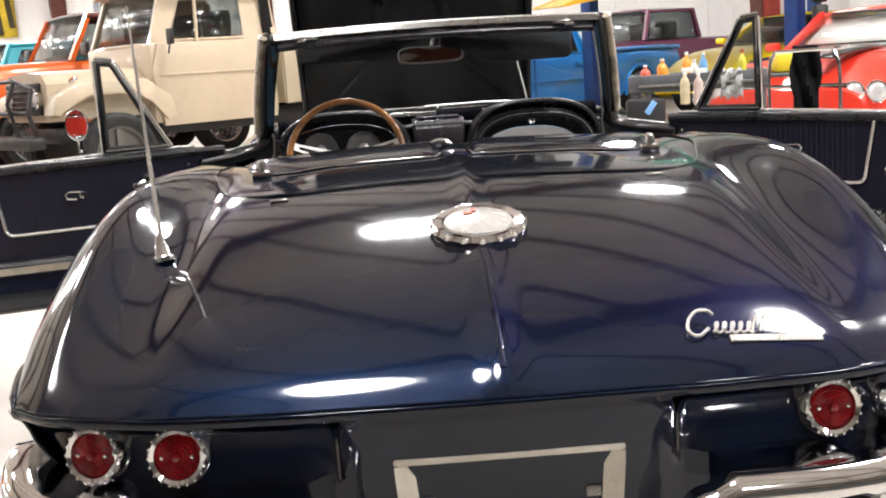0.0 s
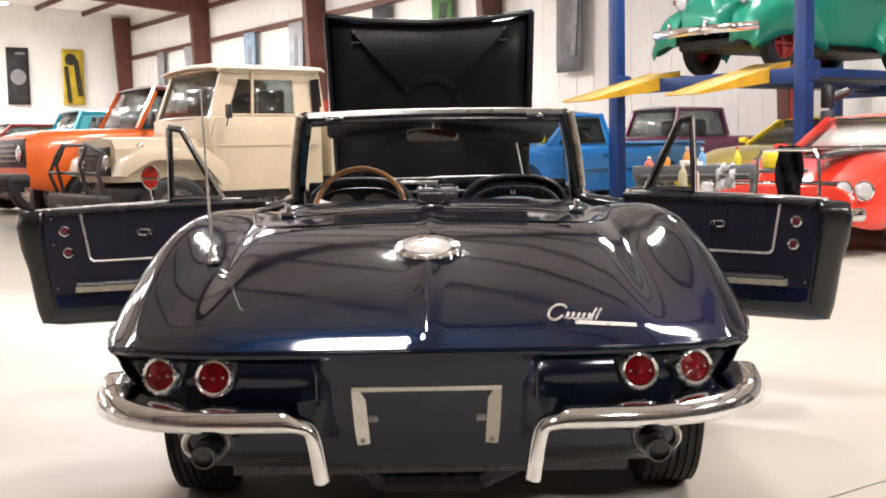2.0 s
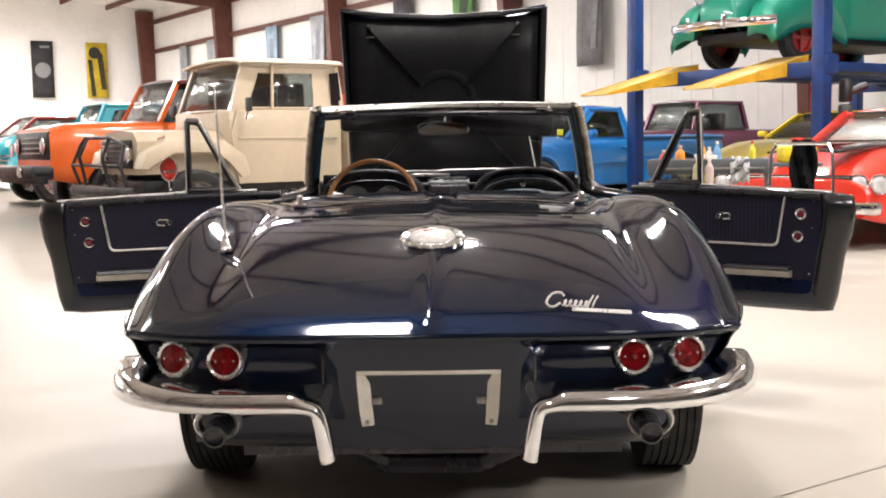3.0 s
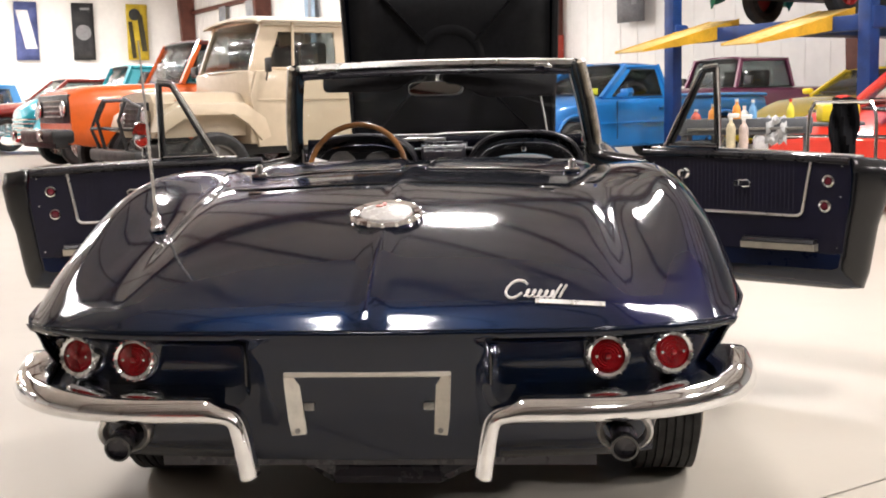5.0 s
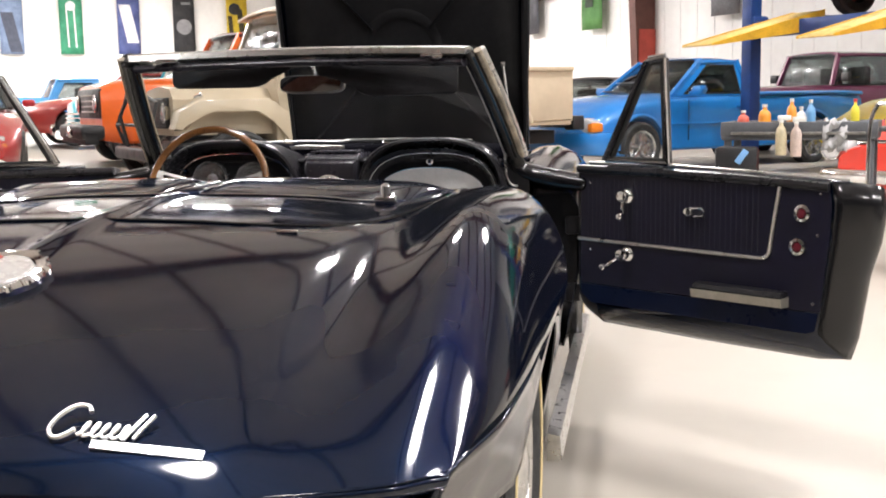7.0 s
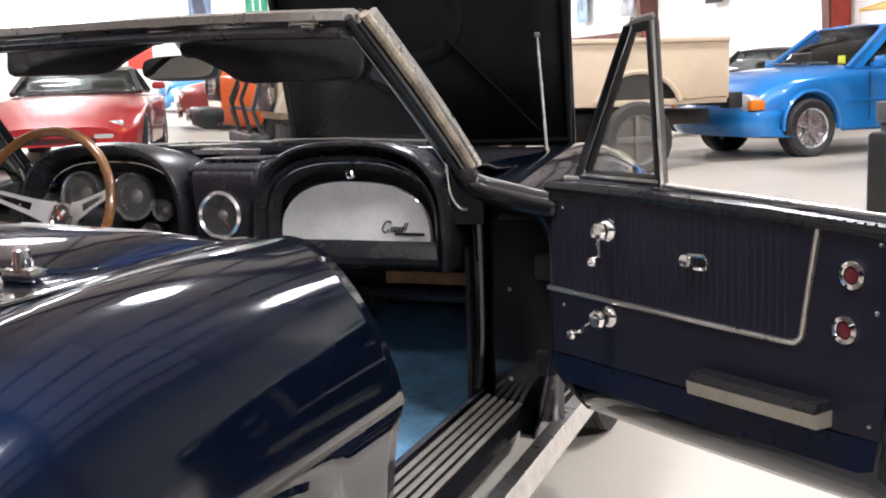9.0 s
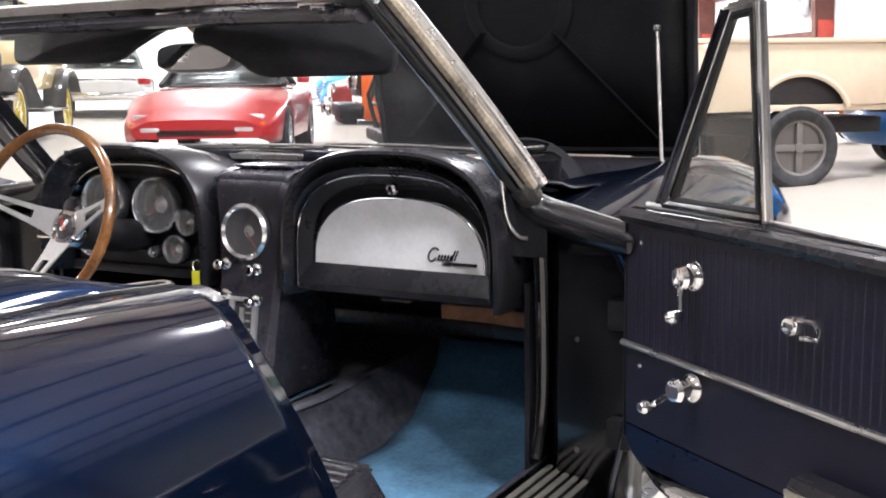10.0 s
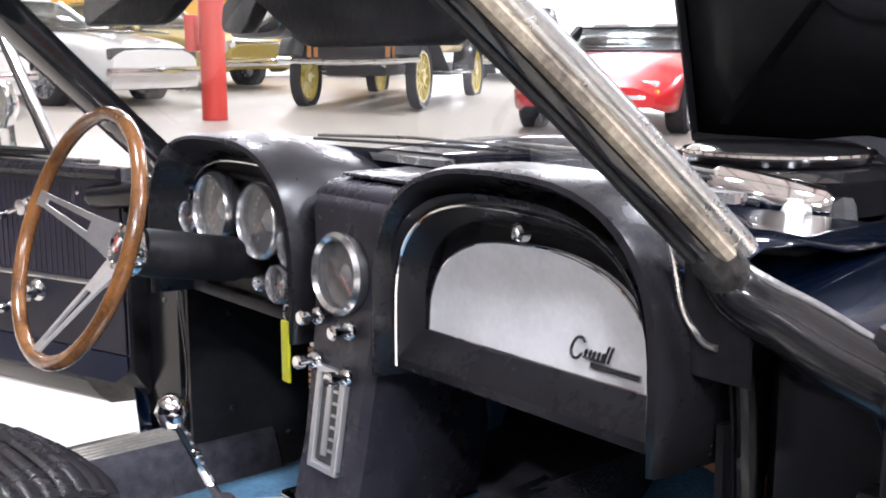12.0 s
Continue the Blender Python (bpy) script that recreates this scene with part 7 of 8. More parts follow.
        tube(bm, [(s * 0.75, 4.9, 0.55), (s * 0.78, 5.0, 0.85), (s * 0.72, 4.92, 1.08), (s * 0.36, 4.97, 1.18)], 0.021, 8)
    tube(bm, [(-0.75, 5.0, 0.86), (0.75, 5.0, 0.86)], 0.019, 8)
    tube(bm, [(-0.37, 4.96, 1.17), (0.37, 4.96, 1.17)], 0.02, 8)
    box(bm, (0, 4.95, 0.56), (1.6, 0.18, 0.13), bev=0.03)
    part("bull_bar", bm, BLACK_TRIM, v, "black tubular bull bar")
    bm = BM()
    tube(bm, [(0.7, 2.17, 1.2), (0.7, 2.17, 1.95)], 0.04, 8)
    part("snorkel", bm, TAN, v)


def flare(v, x, y, r, P, w=0.03):
    """A rolled lip round a wheel opening."""
    bm = BM()
    sweep(bm, [(x, y + r * math.cos(a), r * 0.98 + r * math.sin(a) * 0.99) for a in [-0.15 + (math.pi + 0.3) * i / 22 for i in range(23)]], circle(w, 8, w * 0.8))
    part("wheel_lip", bm, P, v)


def blue_pickup():
    P = paint("bright_blue", (0.01, 0.19, 0.56))
    v = thing("pickup_truck", "bright blue compact pickup truck with alloy wheels", "truck", stand(3.685, 16.335, -0.75, -0.66, 0.15))
    # local: rear at y = 0, front at y = 5
    bm = BM()
    hull(bm, [(0, 0.42, 0.93, 0.95, 0.8), (0.5, 0.34, 0.96, 0.975, 0.84), (2.3, 0.28, 0.95, 0.99, 0.85), (3.55, 0.28, 0.935, 1.02, 0.85), (4.1, 0.28, 0.9, 0.99, 0.85), (4.5, 0.28, 0.84, 0.93, 0.83), (4.75, 0.29, 0.74, 0.84, 0.79), (4.9, 0.31, 0.62, 0.72, 0.73), (4.99, 0.36, 0.5, 0.54, 0.62)], (1.05, 4.2), 0.335)
    part("body", bm, P, v, angle=50)
    cabin(v, (3.62, 2.98, 2.36, 2.28, 0.965, 1.43, 0.775, 0.645), P, P, pane=SMOKE, side=(0.13, 0.9, 0.06, 0.86, 0.1))
    # the hull closes the bed; a dark sheet on top imitates its depth
    block(v, "bed_floor", (0, 1.14, 0.985), (1.36, 2.1, 0.02), BLACK_TRIM, label="dark sheet standing in for the depth of the load bed")
    for s in (-1, 1):
        bm = BM()
        sweep(bm, [(s * 0.79, 0.02, 0.97), (s * 0.8, 0.6, 0.985), (s * 0.805, 2.26, 0.985)], circle(0.04, 8, 0.03))
        part("bed_rail", bm, P, v)
        bm = BM()
        prism(bm, [(0.3, 0.53), (0.7, 0.53), (0.785, 0.55), (0.76, 0.68), (0.66, 0.72), (0.32, 0.7)], 0.15, Matrix(((s, 0, 0, 0), (0, 0, 1, 4.8), (0, 1, 0, 0), (0, 0, 0, 1))), bev=0.02)
        hl = part("headlamp", bm, HEAD_LENS, v, "clear headlamp with an amber corner")
        block(hl, "indicator", (s * 0.745, 4.865, 0.6), (0.1, 0.19, 0.12), AMBER, 0.03, "amber indicator")
        bm = BM()
        tube(bm, [(s * 0.78, 3.34, 1.0), (s * 0.9, 3.33, 1.02)], 0.025, 8)
        prism(bm, [(0.86, 0.97), (1.02, 0.98), (1.06, 1.04), (1.03, 1.1), (0.88, 1.09)], 0.11, Matrix(((s, 0, 0, 0), (0, 0, 1, 3.29), (0, 1, 0, 0), (0, 0, 0, 1))), bev=0.025)
        part("door_mirror", bm, P, v, "blue door mirror")
        for y in (4.2, 1.05):
            road_wheel(v, s * 0.745, y, 0.33, 0.22)
            flare(v, s * 0.835, y, 0.375, P)
        bm = BM()
        sweep(bm, [(s * 0.85, 1.5, 0.62), (s * 0.857, 2.4, 0.62), (s * 0.857, 3.75, 0.62)], circle(0.012, 6, 0.02))
        part("body_crease", bm, P, v)
        for y in (3.42, 2.36):
            block(v, "door_gap", (s * 0.848, y, 0.66), (0.012, 0.008, 0.52), BLACK_TRIM, 0.002)
        block(v, "door_handle", (s * 0.85, 2.5, 0.83), (0.03, 0.12, 0.035), P, 0.01)
    bm = BM()
    rows = []
    for i in range(13):
        x = 0.86 * math.sin((i / 6 - 1) * math.pi / 2)
        y = 4.62 + 0.42 * math.sqrt(max(0.0, 1 - (abs(x) / 0.86) ** 5))
        rows.append([Vector((x, y - 0.1, 0.54)), Vector((x, y, 0.53)), Vector((x, y + 0.03, 0.46)), Vector((x, y + 0.02, 0.34)), Vector((x, y - 0.05, 0.26)), Vector((x, y - 0.2, 0.24))])
    sheet(bm, rows)
    part("bumper", bm, P, v, "body-coloured front bumper", thick=0.01)
    block(v, "air_intake", (0, 5.02, 0.37), (0.8, 0.06, 0.1), BLACK_TRIM)
    grille(v, 4.93, 0.61, 0.56, 0.12, None, 2, P)
    bm = BM()
    for x in (-0.45, 0.1):
        tube(bm, [(x, 3.66, 1.03), (x + 0.5, 3.62, 1.045)], 0.012, 6)
    part("wiper", bm, BLACK_TRIM, v)
    block(v, "windscreen_card", (0.35, 3.3, 1.16), (0.4, 0.3, 0.004), PAPER, 0.0005, "paper card behind the windscreen")
    block(v, "windscreen_sticker", (-0.55, 3.56, 1.06), (0.12, 0.004, 0.1), YELLOW_TAG, 0.0005, "yellow sticker on the windscreen")
    block(v, "price_strip", (-0.25, 3.0, 1.46), (0.5, 0.08, 0.01), PAPER, 0.003, "white price strip above the windscreen")


def vintage_pickup(label, m, P):
    """A round-fendered old pickup with a barred grille."""
    v = thing("pickup_truck", label, "truck", m)
    bm = BM()
    hull(bm, [(0, 0.5, 0.95, 1.0, 0.62), (1.6, 0.42, 0.98, 1.03, 0.68), (2.9, 0.42, 1.04, 1.12, 0.68), (3.6, 0.45, 1.02, 1.14, 0.56), (4.15, 0.5, 0.95, 1.06, 0.46), (4.38, 0.55, 0.82, 0.92, 0.36)], (0.9, 3.6), 0.36, square=0.15)
    part("body", bm, P, v, angle=60)
    cabin(v, (2.95, 2.7, 1.75, 1.62, 1.06, 1.56, 0.66, 0.56), P, P, side=(0.14, 0.86, 0.06, 0.8, 0.05))
    for s in (-1, 1):
        for yc in (3.6, 0.9):
            bm = BM()
            rows = []
            for i in range(15):
                a = math.pi * i / 14
                y, top = yc + 0.7 * math.cos(a), 0.42 + 0.5 * math.sin(a) ** 0.75
                rows.append([Vector((s * 0.42, y, top)), Vector((s * 0.6, y, top + 0.035)), Vector((s * 0.76, y, top)), Vector((s * 0.85, y, top - 0.1)), Vector((s * 0.87, y, max(0.4, top - 0.28)))])
            sheet(bm, rows)
            part("fender", bm, P, v, "rounded pontoon fender", thick=0.02)
            road_wheel(v, s * 0.7, yc, 0.345, 0.19, rim_r=0.6)
        lamp(v, s * 0.62, 4.22, 0.84, 0.095)
        block(v, "running_board", (s * 0.76, 2.25, 0.42), (0.22, 1.5, 0.05), P)
    for k in range(5):
        bm = BM()
        sweep(bm, curve3([(-0.62, 4.22, 0.5 + 0.065 * k), (-0.3, 4.4, 0.5 + 0.065 * k), (0.3, 4.4, 0.5 + 0.065 * k), (0.62, 4.22, 0.5 + 0.065 * k)], 12), circle(0.02, 6, 0.016))
        part("grille_bar", bm, CHROME, v, "chrome grille bar")
    bm = BM()
    sweep(bm, curve3([(-0.84, 4.35, 0.46), (-0.5, 4.55, 0.44), (0.5, 4.55, 0.44), (0.84, 4.35, 0.46)], 16), circle(0.018, 8, 0.06))
    part("bumper", bm, CHROME, v, "chrome bumper")
    return v


def boxy_suv(name, label, m, P, roof_mat, L=4.2, W=1.7, belt=1.12, roof=1.78, wr=0.38, tall_grille=True, cab=(2.7, 2.5, 0.9, 0.8)):
    v = thing(name, label, "truck", m)
    bm = BM()
    hull(bm, [(0, 0.55, belt - 0.02, belt + 0.03, W / 2 - 0.03), (L * 0.3, 0.5, belt, belt + 0.04, W / 2), (L * 0.68, 0.5, belt, belt + 0.05, W / 2), (L - 0.3, 0.5, belt - 0.04, belt + 0.03, W / 2 - 0.02), (L, 0.55, belt - 0.1, belt - 0.04, W / 2 - 0.06)], (0.85, L - 0.85), wr, square=0.9)
    part("body", bm, P, v, angle=50)
    cabin(v, (*cab, belt + 0.03, roof, W / 2 - 0.06, W / 2 - 0.12), roof_mat, P)
    grille(v, L + 0.0, belt - 0.26, W * 0.5, 0.26, None, 4, STEEL_DULL)
    for s in (-1, 1):
        lamp(v, s * (W / 2 - 0.24), L + 0.02, belt - 0.26, 0.085)
        road_wheel(v, s * (W / 2 - 0.11), L - 0.85, wr, 0.24)
        road_wheel(v, s * (W / 2 - 0.11), 0.85, wr, 0.24)
        block(v, "door_mirror", (s * (W / 2 + 0.12), cab[0] - 0.1, belt + 0.16), (0.18, 0.06, 0.14), BLACK_TRIM)
    block(v, "bumper", (0, L + 0.14, 0.58), (W * 1.0, 0.16, 0.16), BLACK_TRIM)
    block(v, "rear_bumper", (0, -0.1, 0.58), (W * 0.98, 0.14, 0.14), BLACK_TRIM)
    block(v, "windscreen_card", (0.3, cab[0] - 0.1, belt + 0.22), (0.3, 0.01, 0.22), PAPER, 0.001, "paper card behind the windscreen")
    return v


def coupe(label, m, P, stripe=None, L=4.7, W=1.84, roof=1.3, belt=0.86, hood=0.92, lamps="round", lift=0.0, convertible=False, category="car", wedge=False, pane=None):
    v = thing("car", label, category, m)
    lo = 0.24
    front = 0.55 if wedge else 0.7
    bm = BM()
    hull(bm, [(0, 0.38, belt - 0.12, belt - 0.04, W / 2 - 0.1), (0.35, lo, belt - 0.02, belt + 0.05, W / 2 - 0.03), (L * 0.3, lo, belt, belt + 0.06, W / 2), (L * 0.6, lo, belt - 0.01, hood + 0.02, W / 2), (L * 0.78, lo, hood - 0.1, hood - 0.01, W / 2 - 0.01), (L - 0.25, 0.26, front, front + 0.1, W / 2 - 0.08), (L, 0.32, front - 0.1, front - 0.02, W / 2 - 0.22)], (L * 0.2, L * 0.79), 0.33, square=0.6)
    part("body", bm, P, v, angle=50)
    g = (L * 0.62, L * 0.49, L * 0.3, L * 0.16, belt + 0.05, roof, W / 2 - 0.1, W / 2 - 0.26)
    if convertible:
        cabin(v, (L * 0.6, L * 0.5, L * 0.48, L * 0.44, belt + 0.05, roof - 0.04, W / 2 - 0.12, W / 2 - 0.24), P, BLACK_TRIM, roof=False)
        for s in (-1, 1):
            block(v, "seat", (s * 0.38, L * 0.36, 0.98), (0.48, 0.16, 0.5), mat_cache("grey_leather", (0.3, 0.29, 0.26), 0.6), 0.07, "pale grey leather seat back")
    else:
        cabin(v, g, P, P, pane=pane)
    gz = front - 0.06
    if lamps == "round":
        grille(v, L - 0.06, gz, W * 0.6, 0.17, None, 4)
        for s in (-1, 1):
            for k in (0.26, 0.46):
                lamp(v, s * (W / 2 - 0.12 - (0.46 - k)), L - 0.05, gz, 0.085)
        block(v, "bumper", (0, L + 0.02, 0.42), (W * 0.92, 0.1, 0.13), CHROME, 0.04, "chrome bumper")
    elif lamps == "hidden":
        grille(v, L - 0.06, gz, W * 0.72, 0.15, None, 5, BLACK_TRIM)
        for s in (-1, 1):
            block(v, "lamp_cover", (s * (W / 2 - 0.3), L - 0.05, gz), (0.22, 0.06, 0.13), BLACK_TRIM)
        block(v, "bumper", (0, L + 0.0, 0.43), (W * 0.86, 0.1, 0.12), P if wedge else CHROME, 0.04)
        block(v, "valance", (0, L - 0.06, 0.3), (W * 0.8, 0.1, 0.16), P, 0.03)
    else:
        for s in (-1, 1):
            block(v, "headlamp", (s * (W / 2 - 0.34), L - 0.2, front + 0.0), (0.26, 0.16, 0.07), HEAD_LENS, 0.03)
            block(v, "fog_lamp", (s * (W / 2 - 0.42), L - 0.02, 0.42), (0.22, 0.05, 0.06), HEAD_LENS, 0.02)
            block(v, "indicator", (s * (W / 2 - 0.22), L - 0.1, 0.46), (0.06, 0.1, 0.08), AMBER, 0.02)
        block(v, "air_intake", (0, L - 0.03, 0.38), (0.9, 0.06, 0.1), BLACK_TRIM)
    for s in (-1, 1):
        road_wheel(v, s * (W / 2 - 0.12), L * 0.79, 0.325, 0.22)
        road_wheel(v, s * (W / 2 - 0.12), L * 0.2, 0.325, 0.22)
        block(v, "door_mirror", (s * (W / 2 + 0.06), L * 0.58, belt + 0.12), (0.16, 0.1, 0.09), P, 0.03)
    if stripe:
        for s in (-1, 1):
            bm = BM()
            rows = []
            for i in range(9):
                y = L * 0.64 + (L * 0.33) * i / 8
                z = hood + 0.03 - max(0, (y / L - 0.78)) * 1.0 * (hood - front)
                rows.append([Vector((s * (0.16 + 0.22 * k), y, z + 0.012 - 0.02 * k)) for k in (0, 0.5, 1)])
            sheet(bm, rows)
            part("bonnet_stripe", bm, stripe, v, "dark bonnet stripe", thick=0.02)
    block(v, "wiper", (0.1, L * 0.635, hood + 0.06), (0.9, 0.02, 0.02), BLACK_TRIM, 0.004)
    return v


def antique_car():
    CREAM = paint("cream_yellow", (0.72, 0.56, 0.22))
    m = stand(-10.25, 9.6, 0.59, -0.8) @ Matrix.Diagonal((1.12, 1.12, 1.08, 1)) @ Matrix.Translation((0, -3.6, 0))
    v = thing("vintage_car", "black and cream 1920s touring car with yellow spoked wheels", "car", m)
    K = paint("gloss_black", (0.006, 0.006, 0.007))
    block(v, "body", (0, 1.4, 0.95), (1.3, 2.4, 0.6), CREAM, 0.06, "cream body tub")
    block(v, "bonnet", (0, 2.95, 0.98), (0.72, 0.9, 0.5), CREAM, 0.08)
    block(v, "radiator", (0, 3.42, 0.98), (0.66, 0.1, 0.6), CHROME, 0.05, "nickel radiator shell")
    block(v, "radiator_core", (0, 3.475, 0.96), (0.54, 0.02, 0.48), BLACK_TRIM, 0.02)
    for s in (-1, 1):
        lamp(v, s * 0.48, 3.4, 1.0, 0.11)
        bm = BM()
        f = curve3([(s * 0.68, 3.75, 0.62), (s * 0.68, 3.55, 0.86), (s * 0.68, 3.2, 0.9), (s * 0.68, 2.8, 0.68), (s * 0.68, 2.4, 0.42)], 24)
        sweep(bm, f, [(-0.15, 0), (-0.12, 0.03), (0, 0.045), (0.12, 0.03), (0.15, 0), (0, 0.02)])
        part("fender", bm, K, v, "black curved fender")
        bm = BM()
        f = curve3([(s * 0.68, 1.1, 0.42), (s * 0.68, 0.95, 0.7), (s * 0.68, 0.6, 0.9), (s * 0.68, 0.2, 0.85), (s * 0.68, -0.05, 0.6)], 20)
        sweep(bm, f, [(-0.15, 0), (-0.12, 0.03), (0, 0.045), (0.12, 0.03), (0.15, 0), (0, 0.02)])
        part("fender", bm, K, v, "black curved fender")
        block(v, "running_board", (s * 0.7, 1.75, 0.4), (0.3, 1.4, 0.04), K)
        for y in (3.25, 0.5):
            mm = Matrix.Translation((s * 0.68, y, 0.38)) @ pose(0, 0, 0, 0, 90 * s, 0)
            bm = BM()
            lathe(bm, [(0.3, -0.05), (0.37, -0.06), (0.385, 0), (0.37, 0.06), (0.3, 0.05)], mm, 28, caps=False)
            w = part("wheel", bm, TYRE, v, thick=0.02)
            bm = BM()
            lathe(bm, [(0.3, -0.04), (0.3, 0.05), (0.27, 0.05), (0.27, -0.04)], mm, 28, caps=False)
            for k in range(12):
                box(bm, (0.16, 0, 0.01), (0.24, 0.035, 0.035), mm @ Matrix.Rotation(2 * math.pi * k / 12, 4, "Z"))
            lathe(bm, [(0.07, -0.05), (0.07, 0.06), (0.0, 0.07)], mm, 16)
            part("spokes", bm, paint("spoke_yellow", (0.72, 0.6, 0.12)), w, "yellow wooden spokes")
    bm = BM()
    tube(bm, curve3([(-0.82, 3.72, 0.58), (-0.4, 3.86, 0.56), (0.4, 3.86, 0.56), (0.82, 3.72, 0.58)], 20), 0.035, 8)
    tube(bm, [(-0.35, 3.5, 0.5), (-0.35, 3.84, 0.56)], 0.02, 6)
    tube(bm, [(0.35, 3.5, 0.5), (0.35, 3.84, 0.56)], 0.02, 6)
    part("bumper", bm, CHROME, v, "polished bar bumper")
    block(v, "front_panel", (0, 3.58, 0.82), (1.3, 0.05, 0.5), K, 0.02, "black slatted front apron")
    for x in (-0.42, -0.5, 0.42, 0.5):
        block(v, "apron_strap", (x, 3.61, 0.84), (0.05, 0.02, 0.46), mat_cache("orange_wood", (0.45, 0.2, 0.06), 0.5), 0.005)
    cabin(v, (2.4, 2.3, 0.5, 0.35, 1.25, 1.78, 0.62, 0.6), CREAM, K)
    block(v, "chassis", (0, 1.8, 0.45), (0.7, 3.4, 0.12), BLACK_TRIM)


def green_car_on_lift():
    G = paint("teal_green", (0.0, 0.26, 0.17))
    m = stand(3.28, 12.02, -0.8, -0.6, 2.045) @ Matrix.Translation((0, -4.5, 0))
    v = thing("vintage_car", "teal green 1940s sedan with chrome bumper on the lift", "car", m)
    bm = BM()
    hull(bm, [(0, 0.45, 0.8, 1.0, 0.62), (0.9, 0.35, 0.95, 1.2, 0.72), (2.4, 0.35, 1.0, 1.15, 0.74), (3.4, 0.4, 0.95, 1.08, 0.58), (4.2, 0.45, 0.9, 1.05, 0.42), (4.45, 0.5, 0.8, 0.92, 0.3)], (0.9, 3.65), 0.36, square=0.2)
    part("body", bm, G, v, angle=60)
    cabin(v, (2.9, 2.6, 1.1, 0.5, 1.1, 1.6, 0.64, 0.56), G, G)
    for s in (-1, 1):
        for yc, ln in ((3.65, 0.62), (0.9, 0.6)):
            bm = BM()
            rows = []
            for i in range(13):
                a = math.pi * i / 12
                y, top = yc + ln * 1.2 * math.cos(a), 0.34 + 0.6 * math.sin(a) ** 0.75
                rows.append([Vector((s * 0.45, y, top)), Vector((s * 0.6, y, top + 0.03)), Vector((s * 0.76, y, top - 0.02)), Vector((s * 0.84, y, top - 0.12 - 0.02)), Vector((s * 0.86, y, max(0.3, top - 0.3))), Vector((s * 0.84, y, max(0.26, top - 0.5)))])
            sheet(bm, rows)
            part("fender", bm, G, v, "bulbous teal fender", thick=0.02)
            road_wheel(v, s * 0.64, yc, 0.34, 0.17, paint("wheel_red", (0.35, 0.02, 0.02)), 4, rim_r=0.6)
        lamp(v, s * 0.52, 4.2, 0.95, 0.1)
        lamp(v, s * 0.72, 4.1, 0.98, 0.035, "side_lamp", RED_LENS)
    bm = BM()
    sweep(bm, curve3([(-0.86, 4.35, 0.52), (-0.6, 4.62, 0.5), (0, 4.7, 0.5), (0.6, 4.62, 0.5), (0.86, 4.35, 0.52)], 20), circle(0.02, 8, 0.055))
    for x in (-0.3, 0.3):
        box(bm, (x, 4.68, 0.53), (0.06, 0.06, 0.2), bev=0.02)
    part("bumper", bm, CHROME, v, "curved chrome bumper with overriders")
    grille(v, 4.4, 0.72, 0.5, 0.3, CHROME, 6)
    block(v, "underbody", (0, 2.3, 0.36), (1.1, 3.9, 0.14), BLACK_TRIM, 0.04)


def build_lift():
    e, n = Vector((0.8, 0.6, 0)), Vector((0.6, -0.8, 0))
    v = thing("car_lift", "blue four-post car lift with yellow drive-on ramps", "lift")
    a = Vector((2.42, 13.25, 0))
    b = a + n * 3.1
    for p in (a, b, a + e * 5.2, b + e * 5.2):
        bm = BM()
        g = Matrix.Translation((p.x, p.y, 0)) @ Matrix.Rotation(math.atan2(e.y, e.x), 4, "Z")
        box(bm, (0, 0, 1.9), (0.17, 0.17, 3.8), g, bev=0.01)
        box(bm, (0, 0, 0.012), (0.4, 0.4, 0.024), g)
        box(bm, (0.06, 0, 1.95), (0.26, 0.23, 0.26), g, bev=0.04)
        part("post", bm, LIFT_BLUE, v, "blue square steel post")
    g = Matrix.Translation((a.x, a.y, 0)) @ Matrix(((e.x, n.x, 0, 0), (e.y, n.y, 0, 0), (0, 0, 1, 0), (0, 0, 0, 1)))
    for s in (0.0, 5.2):
        bm = BM()
        box(bm, (s, 1.55, 1.9), (0.12, 2.94, 0.18), g, bev=0.01)
        part("cross_beam", bm, LIFT_BLUE, v)
    for t in (0.6, 2.4):
        bm = BM()
        box(bm, (2.85, t, 1.98), (5.1, 0.5, 0.12), g, bev=0.01)
        part("runway", bm, LIFT_BLUE, v, "blue steel runway")
        bm = BM()
        sheet(bm, [[g @ Vector((x, t + k, z)) for k in (-0.24, 0.24)] for x, z in ((0.35, 2.1), (-1.35, 1.69))])
        r = part("ramp", bm, mat_cache("ramp_tread", (0.62, 0.42, 0.12), 0.6, var=0.4, scale=14), v, "yellow drive-on ramp", thick=0.02)
        bm = BM()
        for k in (-0.25, 0.25):
            bm.faces.new([bm.verts.new(g @ Vector((x, t + k, z))) for x, z in ((0.35, 2.11), (-1.35, 1.7), (-1.35, 1.67), (0.35, 1.88))])
        part("ramp_side", bm, RAMP_YELLOW, r, "yellow ramp cheek", smooth=False, thick=0.012)
    bm = BM()
    g2 = Matrix.Translation((b.x + 0.32, b.y + 0.1, 0))
    box(bm, (0, 0, 1.25), (0.15, 0.15, 0.45), g2, bev=0.03)
    lathe(bm, [(0.07, 0), (0.08, 0.02), (0.08, 0.24), (0.05, 0.28), (0, 0.28)], g2 @ Matrix.Translation((0.0, 0, 1.5)), 16)
    tube(bm, [g2 @ Vector((0, 0, 1.6)), g2 @ Vector((0.25, 0, 1.7))], 0.05, 8)
    part("power_unit", bm, BLACK_TRIM, v, "dark hydraulic power unit")


